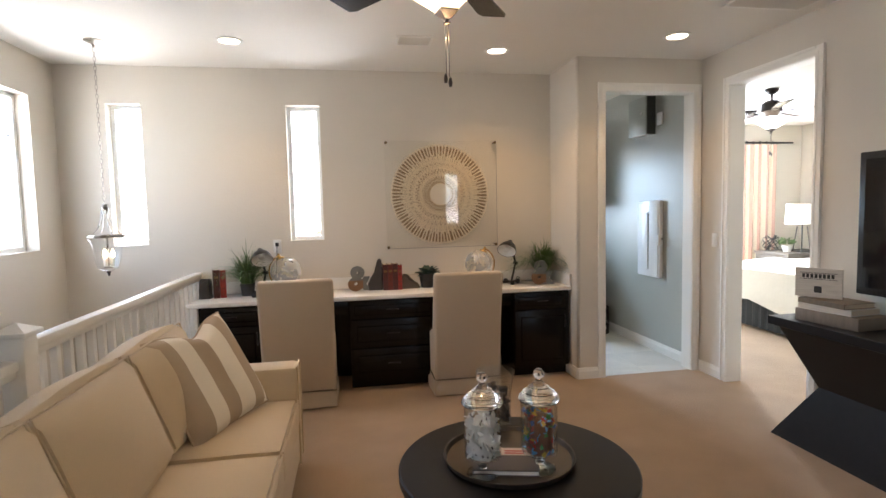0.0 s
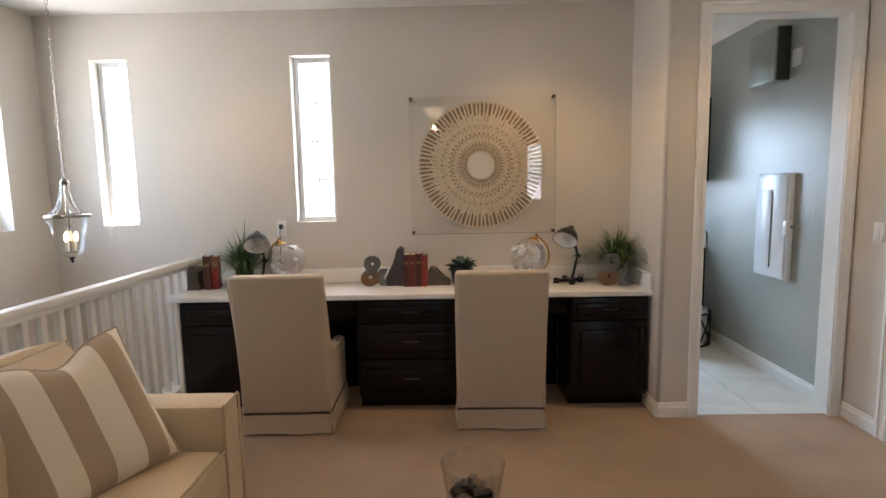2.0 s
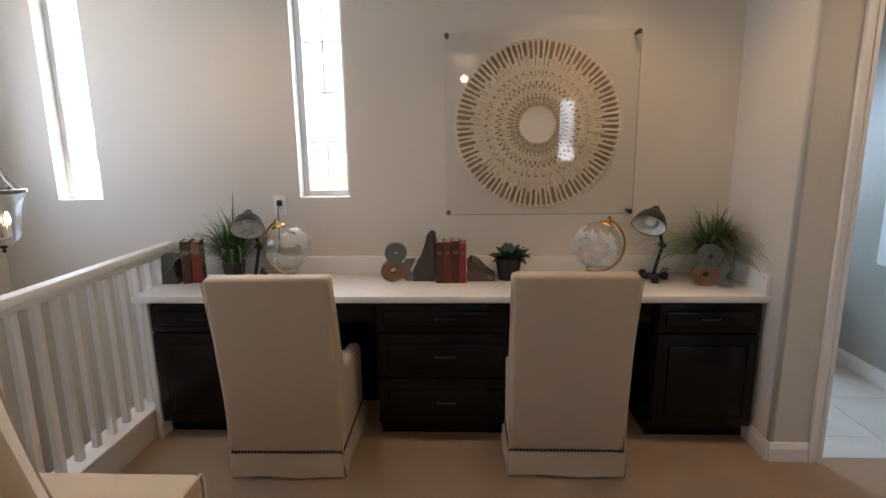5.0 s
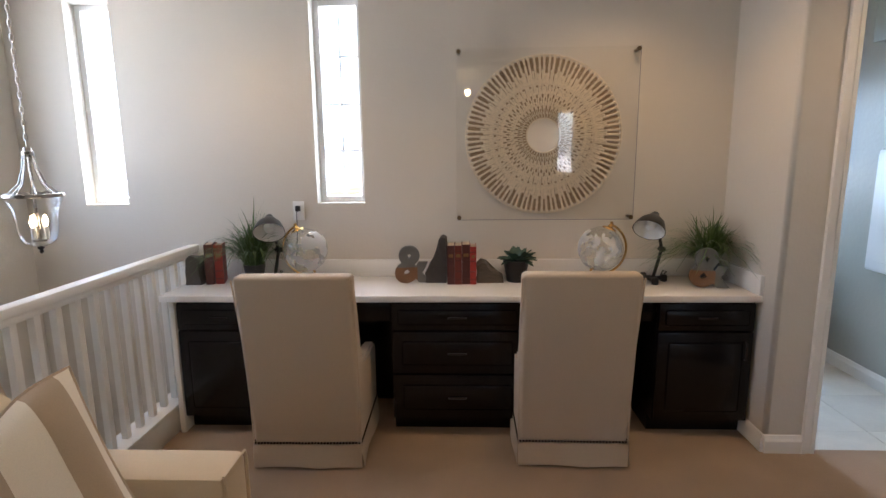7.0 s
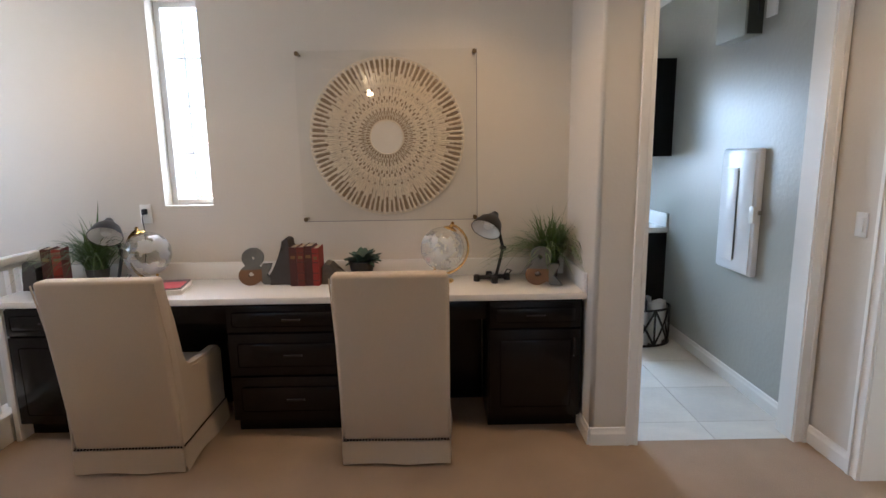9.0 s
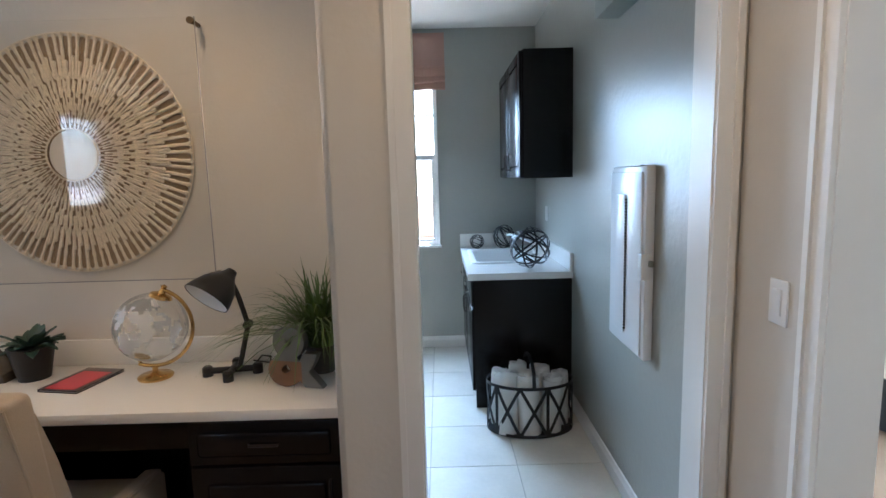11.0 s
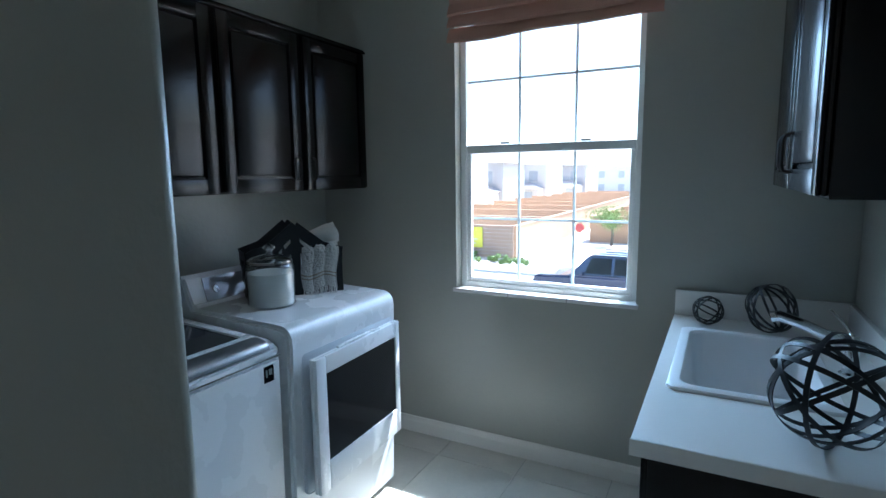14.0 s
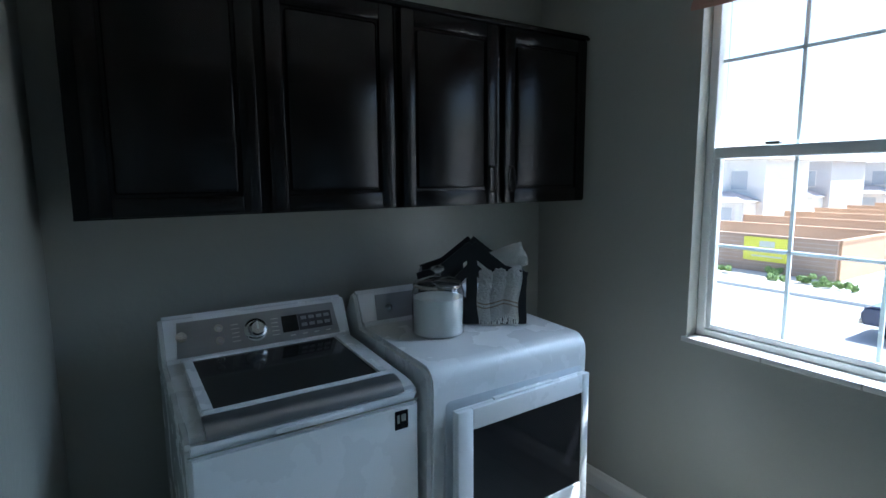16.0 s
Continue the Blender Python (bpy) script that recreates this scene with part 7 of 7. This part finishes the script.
def curtain():
    t = thing("curtain", (1.95, 8.31, 0), "pale striped floor-length curtain on a dark rod", "curtain")
    bm = B()
    cols = []
    for k in range(61):
        f = k / 60
        x = 4.15 + 0.95 * f
        y = 0.04 * math.sin(f * 2 * math.pi * 7)
        cols.append((bm.verts.new((x, y, 0.02)), bm.verts.new((x, y, 2.42)), int(f * 14) % 2))
    for a, b in zip(cols, cols[1:]):
        f = bm.faces.new((a[0], b[0], b[1], a[1]))
        f.material_index = a[2]
    part("panel", bm, [M_CREAM, mat("rose_curtain_stripe", (0.55, 0.36, 0.29), 0.9)], t, "ivory and rose striped panel")
    bm = B()
    tube(bm, [(2.2, 0.0, 2.45), (5.4, 0.0, 2.45)], 0.014, 10)
    part("rod", bm, M_BLACK, t, "dark curtain rod")
    for k in range(8):
        bm = B()
        tube(bm, [(4.2 + 0.12 * k, 0.022 * math.cos(q), 2.45 + 0.022 * math.sin(q)) for q in [2 * math.pi * s / 12 for s in range(12)]], 0.004, 5, closed=True)
        part("ring", bm, M_BLACK, t)


curtain()
ceiling_fan(4.88, 5.96, 0.48, 24, "dark ceiling fan with a lit glass bowl in the bedroom", glow("white_lit_bowl", (1.0, 0.86, 0.66), 0.8))

# ---- outside ----
G = -3.1
M_GRAVEL = mat("pale_desert_gravel", (0.58, 0.53, 0.46), 0.95, vary=0.2, scale=0.3, fine=0.3, fine_scale=9, bump=0.5, bump_scale=12)
M_ASPH = mat("sun_bleached_asphalt", (0.36, 0.35, 0.33), 0.9, vary=0.15, scale=0.4, fine=0.2, fine_scale=20)
M_CONC = mat("pale_concrete", (0.62, 0.60, 0.56), 0.9, vary=0.1, scale=0.7)
M_BLOCK = mat("tan_block_wall", (0.50, 0.32, 0.20), 0.9, vary=0.15, scale=0.8, fine=0.15, fine_scale=12)
M_DKBLOCK = mat("brown_block_wall", (0.36, 0.25, 0.18), 0.9, vary=0.15, scale=0.8, fine=0.15, fine_scale=12)
M_STUCCO = mat("pale_stucco", (0.68, 0.65, 0.60), 0.9, vary=0.08, scale=0.6, bump=0.2, bump_scale=6)
M_STUCCO2 = mat("grey_stucco", (0.52, 0.50, 0.48), 0.9, vary=0.08, scale=0.6)
# House windows: glare haze put into the colour as a pale grey.
M_HAZE = mat("haze_paled_window", (0.42, 0.43, 0.44), 0.25, vary=0.1, scale=2)
M_ROOFT = mat("grey_roof_tiles", (0.40, 0.35, 0.32), 0.9, vary=0.25, scale=1.5, bump=0.6, bump_scale=5)
M_CARBLUE = mat("dark_blue_car_paint", (0.012, 0.022, 0.065), 0.18, 0.3, vary=0.1, Coat_Weight=0.8)
M_TYRE = mat("black_rubber", (0.015, 0.015, 0.015), 0.8)
bm = B()
ang = [2 * math.pi * k / 64 for k in range(64)]
bm.faces.new([bm.verts.new((2500 * math.cos(q), 2500 * math.sin(q), G)) for q in ang])
solid("ground", bm, M_GRAVEL, "pale desert gravel ground", "ground", kind="structure", smooth=False)
solid("road", boxes((-120, 19.5, G - 0.1, 120, 28.6, G + 0.006)), M_ASPH, "sun-bleached asphalt street", "road", kind="structure", smooth=False)
for y0, y1 in ((28.6, 28.9), (19.2, 19.5)):
    solid("kerb", boxes((-120, y0, G - 0.1, 120, y1, G + 0.13)), M_CONC, "pale concrete kerb", "kerb", kind="structure", smooth=False)
solid("pavement", boxes((-120, 28.9, G - 0.1, 120, 30.2, G + 0.12)), M_CONC, "pale concrete pavement", "pavement", kind="structure", smooth=False)
solid("side_road", boxes((-7.0, 30.2, G - 0.1, -5.2, 120, G + 0.01)), M_CONC, "pale concrete lane between the garden walls", "road", kind="structure", smooth=False)


def garden_wall(x0, y0, x1, y1, h, material, label):
    t = thing("garden_wall", (0, 0, G), label, "wall", "block garden walls")
    part("wall", boxes((min(x0, x1) - 0.1, min(y0, y1) - 0.1, 0, max(x0, x1) + 0.1, max(y0, y1) + 0.1, h)), material, t, smooth=False)
    part("coping", boxes((min(x0, x1) - 0.14, min(y0, y1) - 0.14, h, max(x0, x1) + 0.14, max(y0, y1) + 0.14, h + 0.07)), material, t, smooth=False)
    return t


wall_a = garden_wall(-13.2, 33.0, -7.4, 33.0, 1.75, M_DKBLOCK, "brown block garden wall carrying a yellow banner")
for k in range(8):
    part("course_joint", boxes((-13.3, 32.893, 0.2 + 0.2 * k, -7.3, 32.899, 0.215 + 0.2 * k)), M_GROUT, wall_a, smooth=False)
sg = thing("banner", (-10.2, 32.86, G + 0.55), "yellow banner on the brown garden wall", "banner")
M_YEL = plain("yellow_banner", (0.62, 0.58, 0.05))
part("sheet", boxes((-1.1, -0.02, 0, 1.1, 0, 1.15)), M_YEL, sg, smooth=False)
part("print", boxes((-0.35, -0.024, 0.68, 0.35, -0.02, 0.98), (-0.8, -0.024, 0.42, 0.8, -0.02, 0.5), (-0.7, -0.024, 0.2, 0.7, -0.02, 0.28)), plain("pale_print", (0.5, 0.5, 0.42)), sg, "pale printed bars", smooth=False)
garden_wall(-7.3, 33.2, -7.3, 90.0, 1.75, M_BLOCK, "long tan block garden wall")
for k in range(9):
    garden_wall(-19.0, 39.5 + 6.5 * k, -7.5, 39.5 + 6.5 * k, 1.75, M_BLOCK, "tan block garden wall between plots")
garden_wall(-5.0, 42.0, 4.0, 42.0, 1.7, M_BLOCK, "tan block garden wall between plots")
for k in range(9):
    garden_wall(-4.9, 47.5 + 5.5 * k, 6.0, 47.5 + 5.5 * k, 1.7, M_BLOCK, "tan block garden wall between plots")
garden_wall(-5.0, 42.2, -5.0, 96.0, 1.7, M_BLOCK, "long tan block garden wall")


def house(x, y, w, d, rz, material, label, low=True):
    t = thing("house", (x, y, G, 0, 0, rz), label, "house", "houses across the street")
    h = 5.9
    part("wall", boxes((-w / 2, -d / 2, 0, w / 2, d / 2, h)), material, t, smooth=False)

    def hip(x0, x1, y0, y1, z, rise, over):
        bm = B()
        a = [bm.verts.new(p) for p in ((x0 - over, y0 - over, z), (x1 + over, y0 - over, z), (x1 + over, y1 + over, z), (x0 - over, y1 + over, z))]
        run = min(x1 - x0, y1 - y0) / 2
        r = [bm.verts.new((x0 + run, (y0 + y1) / 2, z + rise)), bm.verts.new((x1 - run, (y0 + y1) / 2, z + rise))]
        for f in ((a[0], a[1], r[1], r[0]), (a[1], a[2], r[1]), (a[2], a[3], r[0], r[1]), (a[3], a[0], r[0]), tuple(a[::-1])):
            bm.faces.new(f)
        return bm
    part("roof", hip(-w / 2, w / 2, -d / 2, d / 2, h, 1.7, 0.5), M_ROOFT, t, "grey tiled hipped roof", smooth=False)
    if low:
        part("porch", boxes((-w / 2 + 0.5, -d / 2 - 2.4, 0, w / 2 - 0.5, -d / 2, 2.7)), M_STUCCO, t, smooth=False)
        part("porch_roof", hip(-w / 2 + 0.5, w / 2 - 0.5, -d / 2 - 2.6, -d / 2 + 0.1, 2.7, 0.8, 0.3), M_ROOFT, t, smooth=False)
    for z, hh in ((3.6, 1.4), (0.9, 1.4)):
        n_ = max(2, int(w / 3.2))
        for k in range(n_):
            c = -w / 2 + w * (k + 0.5) / n_
            off = -d / 2 - (2.4 if low and z < 2 else 0)
            wn_ = part("window", boxes((c - 0.6, off - 0.03, z, c + 0.6, off + 0.02, z + hh)), M_HAZE, t, smooth=False)
            part("frame", boxes((c - 0.68, off - 0.05, z - 0.08, c + 0.68, off - 0.031, z), (c - 0.68, off - 0.05, z + hh, c + 0.68, off - 0.031, z + hh + 0.08), (c - 0.68, off - 0.05, z, c - 0.6, off - 0.031, z + hh), (c + 0.6, off - 0.05, z, c + 0.68, off - 0.031, z + hh)), M_STUCCO, wn_, smooth=False)
    return t


house(-24.0, 52.0, 11, 9, 6, M_STUCCO, "pale stucco two-storey house with a grey tiled roof")
house(-25.0, 66.0, 11, 9, 4, M_STUCCO2, "grey stucco two-storey house with a grey tiled roof")
house(-24.0, 80.0, 11, 9, 2, M_STUCCO, "pale stucco two-storey house with a grey tiled roof")
house(-22.0, 95.0, 11, 9, 0, M_STUCCO2, "grey stucco two-storey house with a grey tiled roof")
house(-38.0, 60.0, 12, 9, 8, M_STUCCO, "pale stucco two-storey house with a grey tiled roof")
house(-40.0, 78.0, 12, 9, 4, M_STUCCO, "pale stucco two-storey house with a grey tiled roof")
house(-16.0, 125.0, 12, 9, 0, M_STUCCO, "pale stucco two-storey house with a grey tiled roof", False)
house(-33.0, 110.0, 12, 9, 0, M_STUCCO2, "grey stucco two-storey house with a grey tiled roof", False)
house(-52.0, 95.0, 12, 9, 0, M_STUCCO, "pale stucco two-storey house with a grey tiled roof", False)
# the next house, close on the stair side
house(-22.0, 8.0, 14, 10, -90, M_STUCCO, "pale stucco house beside the stairwell windows")


def car(x, y, rz, paint, suv, label):
    """A parked car; its length runs along local x, nose at -x."""
    t = thing("car", (x, y, G + 0.006, 0, 0, rz), label, "car", "parked cars")
    hood, roof = (1.02, 1.78) if suv else (0.92, 1.48)
    L = 2.35
    if suv:
        low = [(-L, 0.42), (-L, 0.85), (-L + 0.15, 0.98), (-1.0, hood), (-0.95, hood + 0.03), (L - 0.03, hood + 0.05), (L, 0.9), (L, 0.42)]
        top = [(-1.0, hood), (-0.35, roof - 0.06), (-0.15, roof), (2.1, roof - 0.02), (L - 0.08, hood + 0.04)]
    else:
        low = [(-L, 0.38), (-L, 0.70), (-L + 0.2, 0.80), (-1.0, hood), (1.7, hood + 0.05), (L - 0.05, hood + 0.02), (L, 0.75), (L, 0.38)]
        top = [(-1.05, hood), (-0.2, roof - 0.05), (0.2, roof), (1.1, roof - 0.05), (2.05, hood + 0.04)]
    bm = B()
    prism(bm, low, -0.92, 0.92, "y")
    bmesh.ops.recalc_face_normals(bm, faces=bm.faces)
    bmesh.ops.bevel(bm, geom=[e for e in bm.edges if e.calc_face_angle(0) > 0.5], offset=0.08, segments=3, affect="EDGES")
    part("body", bm, paint, t)
    bm = B()
    prism(bm, top, -0.80, 0.80, "y")
    for v in bm.verts:
        if v.co.z > hood + 0.2:
            v.co.y *= 0.86
    bmesh.ops.recalc_face_normals(bm, faces=bm.faces)
    bmesh.ops.bevel(bm, geom=[e for e in bm.edges if e.calc_face_angle(0) > 0.4], offset=0.05, segments=2, affect="EDGES")
    part("cabin", bm, paint, t)
    zc0, zc1 = hood + 0.10, roof - 0.10
    spans = ((-0.45, 0.45), (0.55, 1.35), (1.42, 2.0)) if suv else ((-0.45, 0.5), (0.58, 1.35))
    for s in (-1, 1):
        for a, b in spans:
            bm = B()
            sk = 0.22 if a < 0 else 0.02
            pts = [(a, zc0), (b, zc0), (b - (0.0 if b < 1.3 else 0.05), zc1), (a + sk, zc1)]
            q = [bm.verts.new((u, s * (0.80 - 0.112 * (w_ - hood) / (roof - hood) + 0.012), w_)) for u, w_ in pts]
            bm.faces.new(q)
            bmesh.ops.solidify(bm, geom=bm.faces[:], thickness=0.01)
            part("side_window", bm, M_DARKGLASS, t, smooth=False)
    for wx in (-1.45, 1.45):
        for s in (-1, 1):
            m = Matrix.Translation((wx, s * 0.84, 0.34)) @ Matrix.Rotation(radians(90), 4, "X")
            w_ = part("wheel", lathe(B(), [(0, -0.11), (0.20, -0.11), (0.32, -0.10), (0.34, -0.06), (0.34, 0.06), (0.32, 0.10), (0.20, 0.11), (0, 0.11)], 24, m=m), M_TYRE, t)
            bm = lathe(B(), [(0, -0.118), (0.21, -0.118), (0.21, -0.10), (0, -0.10)] if s > 0 else [(0, 0.118), (0.21, 0.118), (0.21, 0.10), (0, 0.10)], 20, m=m)
            part("rim", bm, M_NICKEL, w_, "alloy rim")
    for s in (-0.62, 0.62):
        part("headlight", boxes((-L - 0.01, s - 0.18, 0.66, -L + 0.06, s + 0.18, 0.80), bev=0.02), M_CHROME, t)
    part("bumper", boxes((-L - 0.05, -0.85, 0.42, -L + 0.05, 0.85, 0.58), bev=0.03), M_NICKEL if suv else paint, t)
    if suv:
        for s in (-0.6, 0.6):
            bm = B()
            tube(bm, [(0.0, s, roof + 0.04), (1.9, s, roof + 0.03)], 0.02, 6)
            part("roof_rail", bm, M_BLACK, t)
    for s in (-1, 1):
        part("mirror", boxes((-0.62, s * 0.9 - 0.08, hood + 0.02, -0.50, s * 0.9 + 0.08, hood + 0.16), bev=0.03), paint, t)


car(-0.95, 25.0, 0, M_CARBLUE, True, "dark blue sport utility car parked at the kerb")


def bush_tree(x, y, h, r, seed, label, trunk=True):
    t = thing("tree" if trunk else "bush", (x, y, G), label, "tree" if trunk else "bush")
    rnd = random.Random(seed)
    if trunk:
        bm = B()
        tube(bm, [(0, 0, 0), (0.05, 0.02, h * 0.3), (0.0, 0.05, h * 0.55)], 0.10, 8, r_end=0.05)
        for k in range(5):
            a = k * 1.3
            tube(bm, [(0.03, 0.03, h * 0.4), (r * 0.4 * math.cos(a), r * 0.4 * math.sin(a), h * 0.62), (r * 0.75 * math.cos(a), r * 0.75 * math.sin(a), h * 0.8)], 0.04, 6, r_end=0.012)
        part("trunk", bm, M_DRIFT, t)
    bm = B()
    for c in range(14 if trunk else 5):
        cc = Vector((rnd.gauss(0, r * 0.5), rnd.gauss(0, r * 0.5), h * (0.72 if trunk else 0.45) + rnd.gauss(0, h * 0.12)))
        for k in range(130):
            d = Vector((rnd.gauss(0, 1), rnd.gauss(0, 1), rnd.gauss(0, 1))).normalized()
            p = cc + d * r * 0.42 * rnd.random() ** 0.4
            p.z = max(0.05, p.z)
            s = Vector((rnd.gauss(0, 1), rnd.gauss(0, 1), rnd.gauss(0, 1))).normalized() * rnd.uniform(0.05, 0.10)
            o = s.cross(d)
            bm.faces.new([bm.verts.new(q) for q in (p - s, p + o * 0.5, p + s, p - o * 0.5)])
    tagged(part("crown", bm, M_LEAF2, t, "yellow-green leaves"), kind="stuff")


M_LEAF2 = mat("yellow_green_desert_leaves", (0.20, 0.28, 0.08), 0.7, vary=0.35, scale=3)
bush_tree(-3.4, 40.5, 2.6, 1.5, 1, "small yellow-green desert tree by the garden wall")
bush_tree(-9.0, 118, 5, 3.2, 4, "distant green tree above the houses")
bush_tree(-3.0, 110, 5, 3.2, 5, "distant green tree above the houses")
for k, (x, y) in enumerate(((-9.6, 32.2), (-7.9, 31.6), (-7.0, 31.0), (-11.4, 31.2), (-6.2, 30.9), (-8.6, 30.6))):
    bush_tree(x, y, 0.5, 0.35, 30 + k, "small dry desert shrub in the gravel", False)
sp = thing("stop_sign", (-3.8, 33.5, G), "red octagonal stop sign on a steel post", "road sign")
bm = B()
tube(bm, [(0, 0, 0), (0, 0, 2.1)], 0.03, 8)
part("post", bm, M_NICKEL, sp)
pl = part("plate", _turned(lathe(B(), [(0, 0), (0.25, 0), (0.25, 0.01), (0, 0.01)], 8, m=Matrix.Rotation(radians(90), 4, "X") @ Matrix.Rotation(radians(22.5), 4, "Z")), Matrix.Translation((0, -0.03, 1.8))), plain("red_sign_paint", (0.45, 0.07, 0.06)), sp, "red octagon", smooth=False)

# ---- laundry floor tiles ----
solid("floor_laundry", boxes((0.38, 4.985, -0.3, 3.44, 5.77, -0.004), (0.38, 5.77, -0.3, 3.44, 8.31, -0.004)), M_GROUT, "grey grouted tile bed of the laundry", "floor", kind="structure", smooth=False)
FT = bpy.data.objects["floor_laundry"]
S = 0.457
tile_mesh = finish(boxes((0.002, 0.002, -0.006, S - 0.002, S - 0.002, 0.0), bev=0.0015), "tile", M_TILE, False)
for i in range(-5, 3):
    for j in range(-5, 4):
        x0, y0 = 2.38 + S * i, 7.008 + S * j
        x1, y1 = x0 + S, y0 + S
        x0, y0 = max(x0, 2.243 if y1 < 5.70 else 0.5), max(y0, 4.987)
        x1, y1 = min(x1, 3.32), min(y1, 8.13)
        if x1 - x0 < 0.01 or y1 - y0 < 0.01:
            continue
        o = new("tile", tile_mesh)
        o.parent = FT
        o.location, o.scale = (x0, y0, 0), ((x1 - x0) / S, (y1 - y0) / S, 1)
